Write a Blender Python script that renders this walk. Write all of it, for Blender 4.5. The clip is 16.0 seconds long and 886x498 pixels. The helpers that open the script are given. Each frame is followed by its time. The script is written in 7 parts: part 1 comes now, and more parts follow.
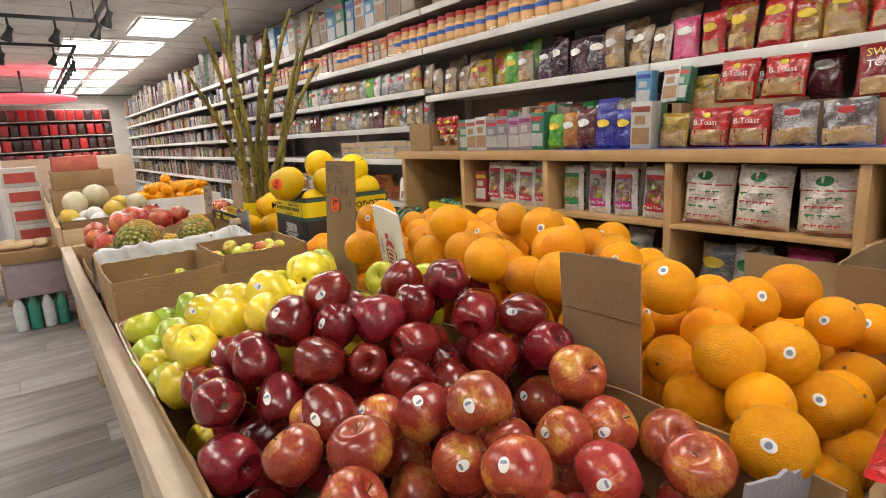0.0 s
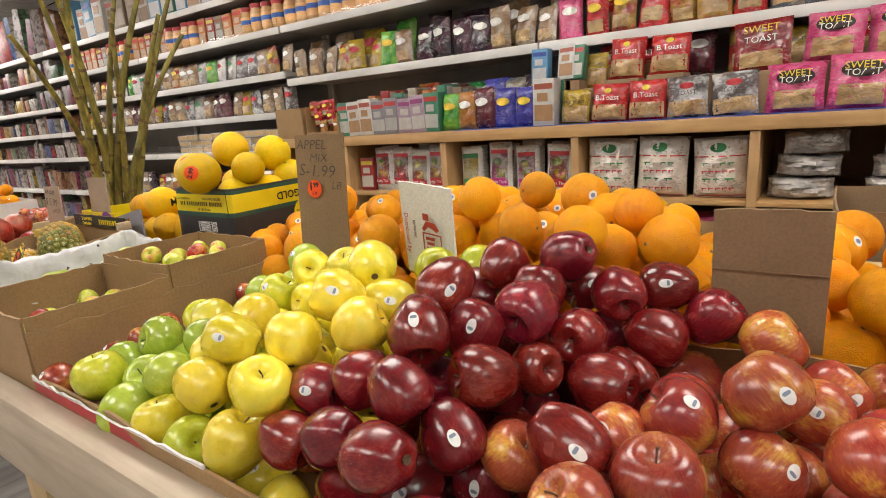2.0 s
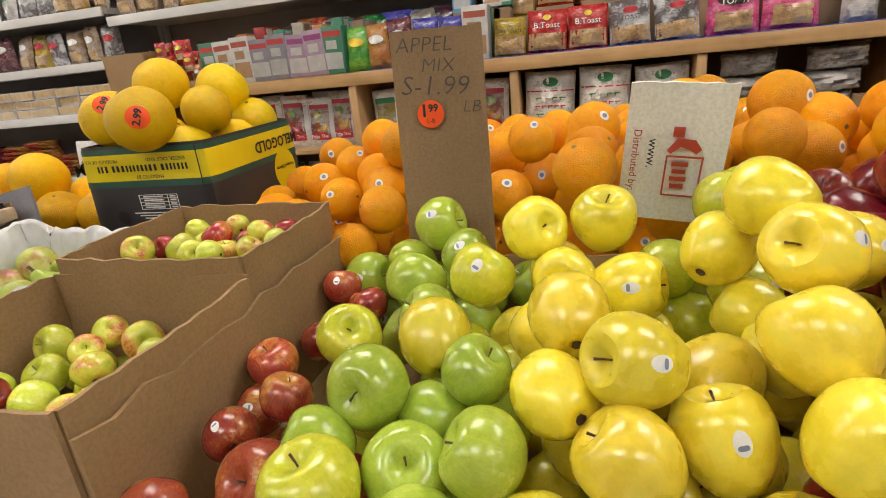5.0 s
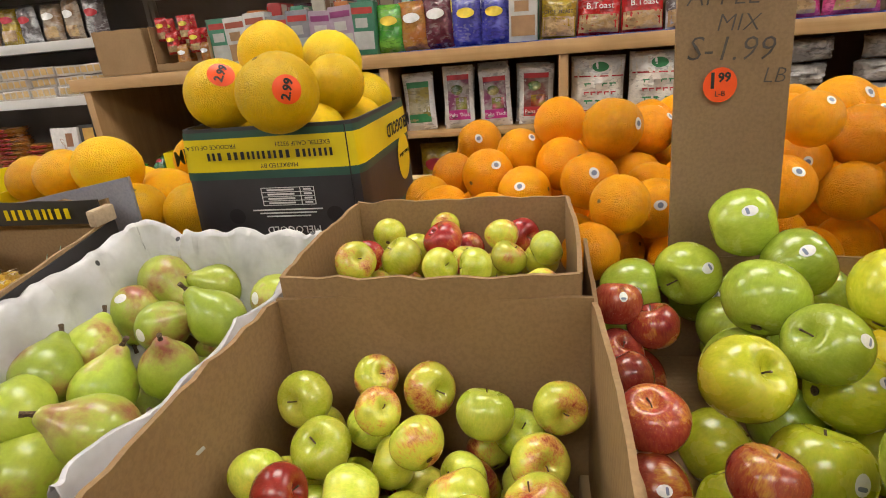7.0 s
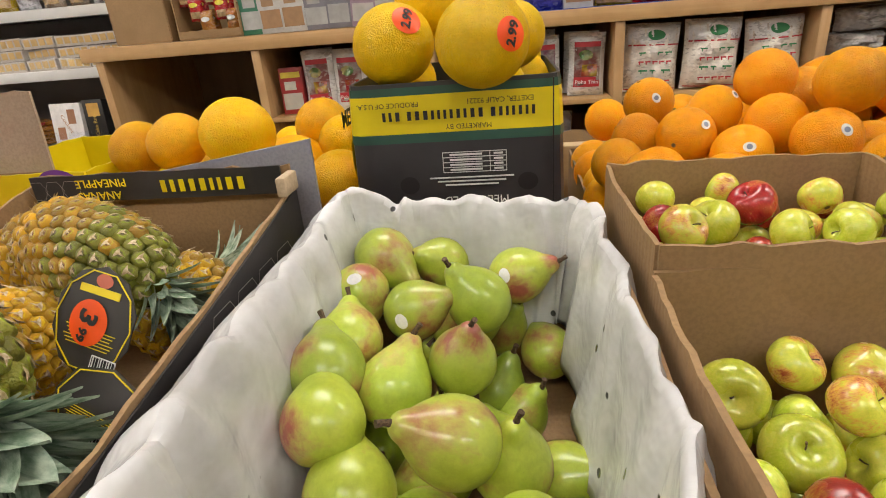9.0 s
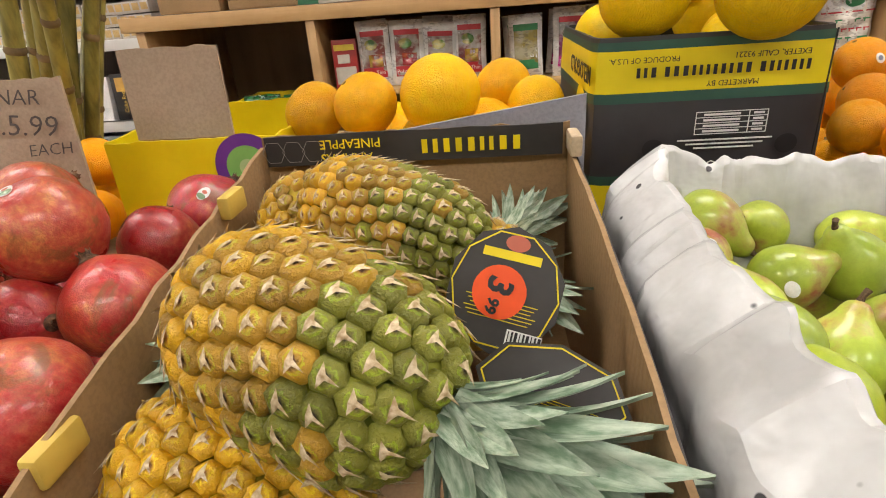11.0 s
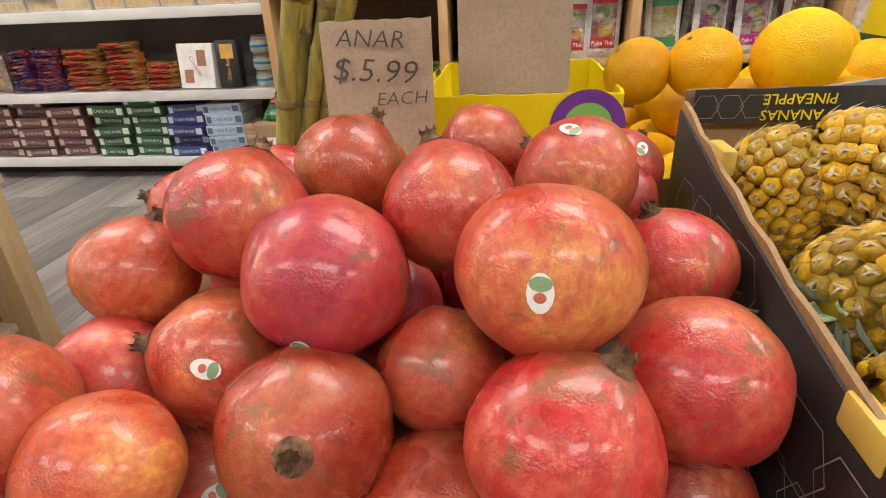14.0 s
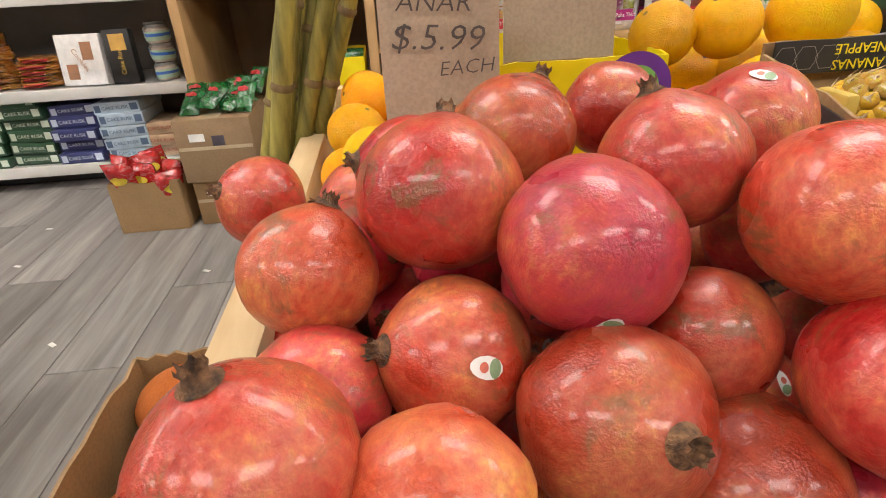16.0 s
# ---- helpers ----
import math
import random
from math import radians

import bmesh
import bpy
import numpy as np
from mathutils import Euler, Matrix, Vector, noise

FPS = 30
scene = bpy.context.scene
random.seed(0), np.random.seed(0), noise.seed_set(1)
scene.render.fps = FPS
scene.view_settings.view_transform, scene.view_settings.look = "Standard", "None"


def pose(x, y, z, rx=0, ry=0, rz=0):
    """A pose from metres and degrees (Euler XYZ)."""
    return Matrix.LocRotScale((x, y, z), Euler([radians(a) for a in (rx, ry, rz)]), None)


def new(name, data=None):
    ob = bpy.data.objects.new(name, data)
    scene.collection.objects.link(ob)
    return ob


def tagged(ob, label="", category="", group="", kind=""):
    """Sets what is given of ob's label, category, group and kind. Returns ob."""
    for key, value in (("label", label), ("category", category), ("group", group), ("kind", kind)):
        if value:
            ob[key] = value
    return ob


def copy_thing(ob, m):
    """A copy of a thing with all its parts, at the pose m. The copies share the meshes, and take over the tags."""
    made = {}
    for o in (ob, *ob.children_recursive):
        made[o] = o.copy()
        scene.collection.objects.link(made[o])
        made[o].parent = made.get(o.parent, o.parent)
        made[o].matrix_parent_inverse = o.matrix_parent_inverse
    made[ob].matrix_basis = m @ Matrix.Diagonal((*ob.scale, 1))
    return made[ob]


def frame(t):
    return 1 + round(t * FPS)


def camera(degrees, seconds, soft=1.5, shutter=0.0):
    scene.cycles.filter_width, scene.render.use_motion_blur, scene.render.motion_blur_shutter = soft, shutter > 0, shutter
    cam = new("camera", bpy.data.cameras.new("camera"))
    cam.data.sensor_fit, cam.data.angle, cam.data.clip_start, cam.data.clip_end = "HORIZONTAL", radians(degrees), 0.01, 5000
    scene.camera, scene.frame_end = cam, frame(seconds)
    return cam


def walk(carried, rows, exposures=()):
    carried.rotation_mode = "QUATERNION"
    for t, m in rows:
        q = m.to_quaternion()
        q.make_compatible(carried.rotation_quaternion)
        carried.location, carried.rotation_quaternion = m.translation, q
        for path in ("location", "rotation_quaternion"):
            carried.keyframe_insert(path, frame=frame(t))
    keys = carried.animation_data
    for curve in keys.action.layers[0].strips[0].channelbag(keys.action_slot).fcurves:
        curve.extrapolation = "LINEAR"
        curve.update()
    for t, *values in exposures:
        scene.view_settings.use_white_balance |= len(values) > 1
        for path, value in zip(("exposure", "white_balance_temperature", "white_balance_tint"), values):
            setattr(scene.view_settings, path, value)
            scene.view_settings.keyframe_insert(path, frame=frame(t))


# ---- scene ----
cam = camera(78.0, 16.0, 1.0)
METRES, EYE, TILT, LEAN, TURN = 2.75, 1.0, -12.1, 3.05, -37.2
ROWS = [
    (0.0, 0.0, 0.0, 0.0, 0.0, 0.0, -0.0),
    (0.5, -0.0237, 0.0141, -0.0021, -5.0, 0.06, 1.89),
    (1.0, -0.0595, 0.0371, -0.0034, -9.31, -0.47, 3.15),
    (1.5, -0.0895, 0.055, -0.0033, -13.49, -0.9, 4.03),
    (2.0, -0.1304, 0.0803, -0.0022, -17.74, -1.47, 5.05),
    (2.5, -0.1584, 0.1089, -0.0001, -21.52, -2.46, 6.54),
    (3.0, -0.1786, 0.1507, 0.0001, -25.4, -4.44, 7.48),
    (5.5, -0.2738, 0.3051, 0.0172, -38.94, -8.55, 10.88),
    (6.0, -0.2888, 0.3426, 0.0237, -39.75, -9.05, 10.69),
    (6.5, -0.2998, 0.3675, 0.0295, -40.47, -9.42, 10.63),
    (7.0, -0.319, 0.3969, 0.0332, -42.32, -9.86, 10.68),
    (7.5, -0.344, 0.4305, 0.0368, -44.07, -10.4, 11.08),
    (8.0, -0.3582, 0.4529, 0.0407, -45.11, -10.9, 11.38),
    (10.5, -0.4246, 0.5719, 0.0506, -45.79, -14.72, 10.49),
    (11.0, -0.4482, 0.5959, 0.0561, -47.75, -14.45, 10.89),
    (11.5, -0.4654, 0.6116, 0.0583, -48.77, -14.22, 11.23),
    (12.0, -0.4787, 0.6276, 0.0602, -47.65, -14.11, 11.35),
    (12.5, -0.4946, 0.6569, 0.0649, -46.04, -14.55, 11.04),
    (13.0, -0.5062, 0.6834, 0.0659, -44.66, -15.0, 10.33),
    (13.5, -0.5202, 0.701, 0.0687, -43.97, -15.2, 9.62),
    (14.0, -0.5389, 0.7185, 0.0701, -45.82, -15.66, 9.03),
    (14.5, -0.5545, 0.7372, 0.0729, -48.43, -16.07, 9.41),
    (15.0, -0.5673, 0.7528, 0.0745, -51.47, -16.57, 10.09),
    (15.5, -0.5732, 0.766, 0.0768, -54.42, -17.32, 10.65),
    (16.0, -0.5754, 0.7843, 0.0754, -58.12, -18.93, 11.35),
]
walk(cam, [(t, pose(0, 0, EYE, TILT, LEAN, TURN) @ pose(METRES * x, METRES * y, METRES * z, 90 + pitch, roll, yaw)) for t, x, y, z, yaw, pitch, roll in ROWS],
     exposures=((0.0, -0.14), (2.5, -0.06), (5.5, -0.2), (8.0, -0.16), (10.5, 0.0), (12.5, 0.13), (14.0, 0.18), (16.0, 0.22)))

# ---- world and exposure ----
world = bpy.data.worlds.new("world")
scene.world = world
world.use_nodes = True
world.node_tree.nodes["Background"].inputs[0].default_value = (0.8, 0.85, 1.0, 1)
world.node_tree.nodes["Background"].inputs[1].default_value = 0.0
scene.view_settings.exposure = 0.0
LAMP = 14.0          # radiance of the ceiling panels
CEIL = 2.55


# ---- small builders ----
def finish(name, bm, material, parent=None, label="", smooth=True):
    me = bpy.data.meshes.new(name)
    bm.normal_update()
    bm.to_mesh(me)
    bm.free()
    if smooth:
        me.polygons.foreach_set("use_smooth", [True] * len(me.polygons))
        me.set_sharp_from_angle(angle=radians(40))
    if material:
        me.materials.append(material)
    ob = new(name, me)
    if parent:
        ob.parent = parent
    if label:
        ob["label"] = label
    return ob


def part(name, bm, material, parent, label=""):
    return finish(name, bm, material, parent, label)


def twin(ob, m, parent=None):
    """Another object on the same mesh."""
    o = bpy.data.objects.new(ob.name.split(".")[0], ob.data)
    scene.collection.objects.link(o)
    o.parent = parent or ob.parent
    o.matrix_basis = m
    return o


def thing(name, label, category, group="", at=(0, 0, 0), rz=0, kind=""):
    ob = new(name)
    ob.empty_display_size = 0.05
    ob.matrix_basis = pose(*at, 0, 0, rz)
    return tagged(ob, label, category, group, kind)


def add_box(bm, c, s, bevel=0.0, m=None):
    """A box of size s round c, with worn edges."""
    mat4 = Matrix.Translation(c) @ Matrix.Diagonal((*s, 1))
    if m is not None:
        mat4 = m @ mat4
    vs = bmesh.ops.create_cube(bm, size=1, matrix=mat4)["verts"]
    if bevel:
        es = list({e for v in vs for e in v.link_edges})
        bmesh.ops.bevel(bm, geom=es, offset=bevel, segments=2, profile=0.5, affect="EDGES")
    return bm


def box(c, s, bevel=0.0, m=None):
    return add_box(bmesh.new(), c, s, bevel, m)


def slab(x0, x1, y0, y1, z0, z1, bevel=0.0):
    return box(((x0 + x1) / 2, (y0 + y1) / 2, (z0 + z1) / 2), (x1 - x0, y1 - y0, z1 - z0), bevel)


def lathe(points, seg=24, wobble=None):
    """A turned solid from (radius, height) points, bottom to top."""
    bm = bmesh.new()
    rings = []
    for r, z in points:
        if r < 1e-5:
            rings.append([bm.verts.new((0, 0, z))])
            continue
        ring = []
        for i in range(seg):
            a = 2 * math.pi * i / seg
            k = wobble(a, z) if wobble else 1.0
            ring.append(bm.verts.new((r * k * math.cos(a), r * k * math.sin(a), z)))
        rings.append(ring)
    for a, b in zip(rings, rings[1:]):
        for i in range(seg):
            j = (i + 1) % seg
            if len(a) == 1 and len(b) == 1:
                continue
            if len(a) == 1:
                bm.faces.new((a[0], b[j], b[i]))
            elif len(b) == 1:
                bm.faces.new((a[i], a[j], b[0]))
            else:
                bm.faces.new((a[i], a[j], b[j], b[i]))
    return bm


def smooth_line(points, n):
    """Catmull-Rom through 2D points."""
    out = []
    P = [points[0]] + list(points) + [points[-1]]
    for i in range(1, len(P) - 2):
        for k in range(n):
            t = k / n
            out.append(tuple(0.5 * (2 * P[i][d] + (P[i + 1][d] - P[i - 1][d]) * t
                       + (2 * P[i - 1][d] - 5 * P[i][d] + 4 * P[i + 1][d] - P[i + 2][d]) * t * t
                       + (3 * P[i][d] - P[i - 1][d] - 3 * P[i + 1][d] + P[i + 2][d]) * t ** 3) for d in range(len(points[0]))))
    out.append(tuple(points[-1]))
    return out


def tube(path, radii, seg=10):
    """A round bar along 3D points."""
    bm = bmesh.new()
    rings = []
    path = [Vector(p) for p in path]
    for i, p in enumerate(path):
        d = (path[min(i + 1, len(path) - 1)] - path[max(i - 1, 0)]).normalized()
        u = d.orthogonal().normalized() if i == 0 else (u - d * u.dot(d)).normalized()
        w = d.cross(u)
        r = radii[i] if hasattr(radii, "__len__") else radii
        rings.append([bm.verts.new(p + u * (r * math.cos(2 * math.pi * k / seg)) + w * (r * math.sin(2 * math.pi * k / seg))) for k in range(seg)])
    for a, b in zip(rings, rings[1:]):
        for k in range(seg):
            bm.faces.new((a[k], a[(k + 1) % seg], b[(k + 1) % seg], b[k]))
    bm.faces.new(list(reversed(rings[0])))
    bm.faces.new(rings[-1])
    return bm


def lettering(text, size, material, parent, m, align="CENTER", stretch=1.0, name="lettering", bold=0.0, slant=0.0):
    """Flat raised letters, lying in the xy plane of m."""
    cu = bpy.data.curves.new(name, "FONT")
    cu.body, cu.size, cu.align_x, cu.align_y = text, size, align, "CENTER"
    cu.extrude, cu.offset, cu.resolution_u = 0.0002, bold, 2
    cu.shear = slant
    tmp = bpy.data.objects.new(name, cu)
    scene.collection.objects.link(tmp)
    dg = bpy.context.evaluated_depsgraph_get()
    me = bpy.data.meshes.new_from_object(tmp.evaluated_get(dg))
    bpy.data.objects.remove(tmp)
    bpy.data.curves.remove(cu)
    me.materials.clear()
    me.materials.append(material)
    ob = new(name, me)
    ob.parent = parent
    ob.matrix_basis = m @ Matrix.Diagonal((stretch, 1, 1, 1))
    return ob


# ---- materials ----
def nodes_of(name):
    m = bpy.data.materials.new(name)
    m.use_nodes = True
    return m, m.node_tree.nodes, m.node_tree.links, m.node_tree.nodes["Principled BSDF"]


def ramp(nt, links, fac, stops):
    r = nt.new("ShaderNodeValToRGB")
    r.color_ramp.elements[0].position, r.color_ramp.elements[0].color = stops[0][0], (*stops[0][1], 1)
    r.color_ramp.elements[1].position, r.color_ramp.elements[1].color = stops[-1][0], (*stops[-1][1], 1)
    for p, c in stops[1:-1]:
        e = r.color_ramp.elements.new(p)
        e.color = (*c, 1)
    links.new(fac, r.inputs[0])
    return r.outputs[0]


def coords(nt, links, scale=(1, 1, 1), which="Object", shift=True):
    tc = nt.new("ShaderNodeTexCoord")
    mp = nt.new("ShaderNodeMapping")
    mp.inputs["Scale"].default_value = scale
    links.new(tc.outputs[which], mp.inputs[0])
    if shift:
        oi = nt.new("ShaderNodeObjectInfo")
        mu = nt.new("ShaderNodeMath")
        mu.operation = "MULTIPLY"
        mu.inputs[1].default_value = 37.0
        links.new(oi.outputs["Random"], mu.inputs[0])
        links.new(mu.outputs[0], mp.inputs["Location"])
    return mp.outputs[0]


def noise_tex(nt, links, vec, scale, detail=4, rough=0.55, distort=0.0):
    n = nt.new("ShaderNodeTexNoise")
    n.inputs["Scale"].default_value, n.inputs["Detail"].default_value = scale, detail
    n.inputs["Roughness"].default_value, n.inputs["Distortion"].default_value = rough, distort
    links.new(vec, n.inputs["Vector"])
    return n.outputs["Fac"]


def mix_col(nt, links, fac, a, b, mode="MIX"):
    mx = nt.new("ShaderNodeMix")
    mx.data_type, mx.blend_type = "RGBA", mode
    for v, s in ((fac, 0), (a, 6), (b, 7)):
        if hasattr(v, "is_linked"):
            links.new(v, mx.inputs[s])
        elif s == 0:
            mx.inputs[0].default_value = v
        else:
            mx.inputs[s].default_value = (*v, 1)
    return mx.outputs[2]


def bump_to(nt, links, bsdf, height, strength=0.3, dist=0.002):
    b = nt.new("ShaderNodeBump")
    b.inputs["Strength"].default_value, b.inputs["Distance"].default_value = strength, dist
    links.new(height, b.inputs["Height"])
    links.new(b.outputs[0], bsdf.inputs["Normal"])


def surface(name, a, b, scale=8.0, rough=0.5, metal=0.0, stretch=(1, 1, 1), fine=80.0, bump=0.15, dist=0.001, spread=0.1, which="Object", coat=0.0, lo=0.35, hi=0.65):
    """Two tones in large patches, fine grain in the relief, and a small change of lightness from object to object."""
    m, nt, links, p = nodes_of(name)
    v = coords(nt, links, stretch, which)
    c = ramp(nt, links, noise_tex(nt, links, v, scale, 5), [(lo, a), (hi, b)])
    if spread:
        oi = nt.new("ShaderNodeObjectInfo")
        hsv = nt.new("ShaderNodeHueSaturation")
        mr = nt.new("ShaderNodeMapRange")
        mr.inputs[3].default_value, mr.inputs[4].default_value = 1 - spread, 1 + spread
        links.new(oi.outputs["Random"], mr.inputs[0])
        links.new(mr.outputs[0], hsv.inputs["Value"])
        links.new(c, hsv.inputs["Color"])
        c = hsv.outputs[0]
    links.new(c, p.inputs["Base Color"])
    p.inputs["Roughness"].default_value, p.inputs["Metallic"].default_value = rough, metal
    p.inputs["Coat Weight"].default_value = coat
    f = noise_tex(nt, links, v, fine, 3)
    bump_to(nt, links, p, f, bump, dist)
    return m


def dull(c, k):
    return tuple(max(0.0, x * k) for x in c)


PLAIN = {}


def paint(c, rough=0.5, metal=0.0, coat=0.0):
    """Printed or moulded colour with a slight unevenness; one material for each colour."""
    key = (c, rough, metal, coat)
    if key not in PLAIN:
        PLAIN[key] = surface("print", dull(c, 0.88), dull(c, 1.06), 30, rough, metal, fine=150, bump=0.06, spread=0.05, coat=coat)
    return PLAIN[key]


def foil(name, a, b, rough=0.22, k=0.56):
    """Crinkled plastic film with printed patches and small print in deeper and paler tones."""
    m, nt, links, p = nodes_of(name)
    v = coords(nt, links)
    # k dims the print, putting the shade under the shelves into its colour.
    c = ramp(nt, links, noise_tex(nt, links, v, 14, 2), [(0.42, dull(a, k)), (0.56, dull(b, k))])
    marks = ramp(nt, links, noise_tex(nt, links, coords(nt, links, (1, 1, 2.4)), 48, 1, 0.5), [(0.55, (0, 0, 0)), (0.58, (0.4, 0.4, 0.4))])
    tone = ramp(nt, links, noise_tex(nt, links, v, 11, 1), [(0.44, dull(b, 0.15)), (0.56, tuple(0.5 * x + 0.22 for x in a))])
    links.new(mix_col(nt, links, marks, c, tone), p.inputs["Base Color"])
    p.inputs["Roughness"].default_value = rough
    p.inputs["Coat Weight"].default_value = 0.6
    p.inputs["Coat Roughness"].default_value = 0.08
    bump_to(nt, links, p, noise_tex(nt, links, v, 30, 3, 0.6, 1.2), 0.7, 0.008)
    return m


def card(name, a, b, flute=220.0):
    """Corrugated board: faint flutes, fibres and scuffs."""
    m, nt, links, p = nodes_of(name)
    v = coords(nt, links)
    c = ramp(nt, links, noise_tex(nt, links, v, 6, 6), [(0.3, a), (0.7, b)])
    sp = ramp(nt, links, noise_tex(nt, links, v, 260, 2), [(0.35, (0.86, 0.86, 0.86)), (0.6, (1, 1, 1))])
    links.new(mix_col(nt, links, 1.0, c, sp, "MULTIPLY"), p.inputs["Base Color"])
    p.inputs["Roughness"].default_value = 0.75
    w = nt.new("ShaderNodeTexWave")
    w.inputs["Scale"].default_value = flute / 6
    w.inputs["Distortion"].default_value = 0.6
    links.new(v, w.inputs[0])
    bump_to(nt, links, p, w.outputs["Fac"], 0.12, 0.0012)
    return m


def wood(name, a, b, along="y", scale=1.0, rough=0.6):
    m, nt, links, p = nodes_of(name)
    st = {"x": (2, 26, 26), "y": (26, 2, 26), "z": (26, 26, 2)}[along]
    v = coords(nt, links, tuple(s * scale for s in st))
    g = noise_tex(nt, links, v, 1.4, 8, 0.62, 0.8)
    c = ramp(nt, links, g, [(0.25, a), (0.5, tuple((x + y) / 2 for x, y in zip(a, b))), (0.75, b)])
    v2 = coords(nt, links, (3, 3, 3))
    st2 = ramp(nt, links, noise_tex(nt, links, v2, 2.0, 4), [(0.3, (0.82, 0.8, 0.78)), (0.65, (1, 1, 1))])
    links.new(mix_col(nt, links, 1.0, c, st2, "MULTIPLY"), p.inputs["Base Color"])
    p.inputs["Roughness"].default_value = rough
    bump_to(nt, links, p, g, 0.25, 0.001)
    return m


def skin(name, stops, patch=1.6, streak=0.5, rough=0.28, pores=0.05, pore_scale=60.0, speck=(0.8, 0.8, 0.8), speck_amount=0.25, stretch=(3.2, 3.2, 0.7), coat=0.4, hue=0.0, scuff=None, spec=0.5, mottle=0.16):
    """Fruit skin on a body of about one unit: patches of ripeness, fine streaks from stem to calyx, specks, waxy gloss."""
    m, nt, links, p = nodes_of(name)
    v = coords(nt, links)
    vs = coords(nt, links, stretch)
    big = noise_tex(nt, links, v, patch, 3, 0.5)
    fine = noise_tex(nt, links, vs, 4.5, 5, 0.65)
    mx = nt.new("ShaderNodeMix")
    mx.inputs[0].default_value = streak
    links.new(big, mx.inputs[2])
    links.new(fine, mx.inputs[3])
    c = ramp(nt, links, mx.outputs[0], stops)
    cloud = ramp(nt, links, noise_tex(nt, links, v, 5.5, 7, 0.68, 0.4), [(0.3, (1 - mottle,) * 3), (0.62, (1, 1, 1))])
    c = mix_col(nt, links, 1.0, c, cloud, "MULTIPLY")
    dots = nt.new("ShaderNodeTexVoronoi")
    dots.inputs["Scale"].default_value = 16
    links.new(v, dots.inputs["Vector"])
    d = ramp(nt, links, dots.outputs["Distance"], [(0.05, (1, 1, 1)), (0.13, (0, 0, 0))])
    sp = nt.new("ShaderNodeMath")
    sp.operation = "MULTIPLY"
    sp.inputs[1].default_value = speck_amount
    links.new(d, sp.inputs[0])
    c = mix_col(nt, links, sp.outputs[0], c, speck)
    oi = nt.new("ShaderNodeObjectInfo")
    hsv = nt.new("ShaderNodeHueSaturation")
    mr = nt.new("ShaderNodeMapRange")
    mr.inputs[3].default_value, mr.inputs[4].default_value = 0.8, 1.18
    links.new(oi.outputs["Random"], mr.inputs[0])
    links.new(mr.outputs[0], hsv.inputs["Value"])
    links.new(c, hsv.inputs["Color"])
    if hue:
        wn = nt.new("ShaderNodeTexWhiteNoise")
        wn.noise_dimensions = "1D"
        links.new(oi.outputs["Random"], wn.inputs["W"])
        hr = nt.new("ShaderNodeMapRange")
        hr.inputs[3].default_value, hr.inputs[4].default_value = 0.5 - hue * 0.35, 0.5 + hue
        links.new(wn.outputs["Value"], hr.inputs[0])
        links.new(hr.outputs[0], hsv.inputs["Hue"])
    if scuff:
        worn = ramp(nt, links, noise_tex(nt, links, v, 1.1, 9, 0.72, 0.6), [(0.55, (0, 0, 0)), (0.63, (0.75, 0.75, 0.75))])
        links.new(mix_col(nt, links, worn, hsv.outputs[0], scuff), p.inputs["Base Color"])
    else:
        links.new(hsv.outputs[0], p.inputs["Base Color"])
    r = nt.new("ShaderNodeMapRange")
    r.inputs[3].default_value, r.inputs[4].default_value = rough - 0.06, rough + 0.14
    links.new(big, r.inputs[0])
    links.new(r.outputs[0], p.inputs["Roughness"])
    p.inputs["Coat Weight"].default_value = coat
    p.inputs["Coat Roughness"].default_value = 0.12
    p.inputs["Specular IOR Level"].default_value = spec
    bump_to(nt, links, p, noise_tex(nt, links, v, pore_scale, 2), pores, 0.05)
    return m


RED_SKIN = skin("red_apple_skin", [(0.3, (0.09, 0.004, 0.01)), (0.5, (0.19, 0.008, 0.016)), (0.68, (0.34, 0.03, 0.03))], rough=0.2, hue=0.012)
GALA_SKIN = skin("bicolour_apple_skin", [(0.38, (0.28, 0.018, 0.028)), (0.53, (0.42, 0.06, 0.035)), (0.62, (0.62, 0.25, 0.045)), (0.72, (0.72, 0.54, 0.08))], patch=0.9, streak=0.35, rough=0.22, hue=0.015)
GOLD_SKIN = skin("yellow_apple_skin", [(0.3, (0.72, 0.55, 0.02)), (0.55, (0.86, 0.68, 0.05)), (0.72, (0.74, 0.67, 0.07))], streak=0.25, mottle=0.08, rough=0.24, hue=0.015, speck=(0.4, 0.28, 0.08), speck_amount=0.2)
LIME_SKIN = skin("yellow_green_apple_skin", [(0.3, (0.42, 0.5, 0.02)), (0.55, (0.6, 0.6, 0.04)), (0.72, (0.68, 0.62, 0.07))], rough=0.22, hue=0.015, speck=(0.5, 0.45, 0.15), speck_amount=0.2)
GREEN_SKIN = skin("green_apple_skin", [(0.3, (0.33, 0.45, 0.03)), (0.55, (0.44, 0.54, 0.06)), (0.72, (0.55, 0.61, 0.12))], rough=0.2, hue=0.012, speck=(0.7, 0.75, 0.4))
LADY_SKIN = skin("small_apple_skin", [(0.36, (0.5, 0.56, 0.05)), (0.5, (0.68, 0.64, 0.08)), (0.56, (0.7, 0.36, 0.08)), (0.63, (0.4, 0.03, 0.03))], patch=0.7, streak=0.25, rough=0.22, hue=0.01)
LADY_PALE = skin("pale_apple_skin", [(0.3, (0.45, 0.58, 0.02)), (0.6, (0.74, 0.72, 0.1)), (0.75, (0.7, 0.56, 0.08))], patch=0.9, rough=0.24, hue=0.02)
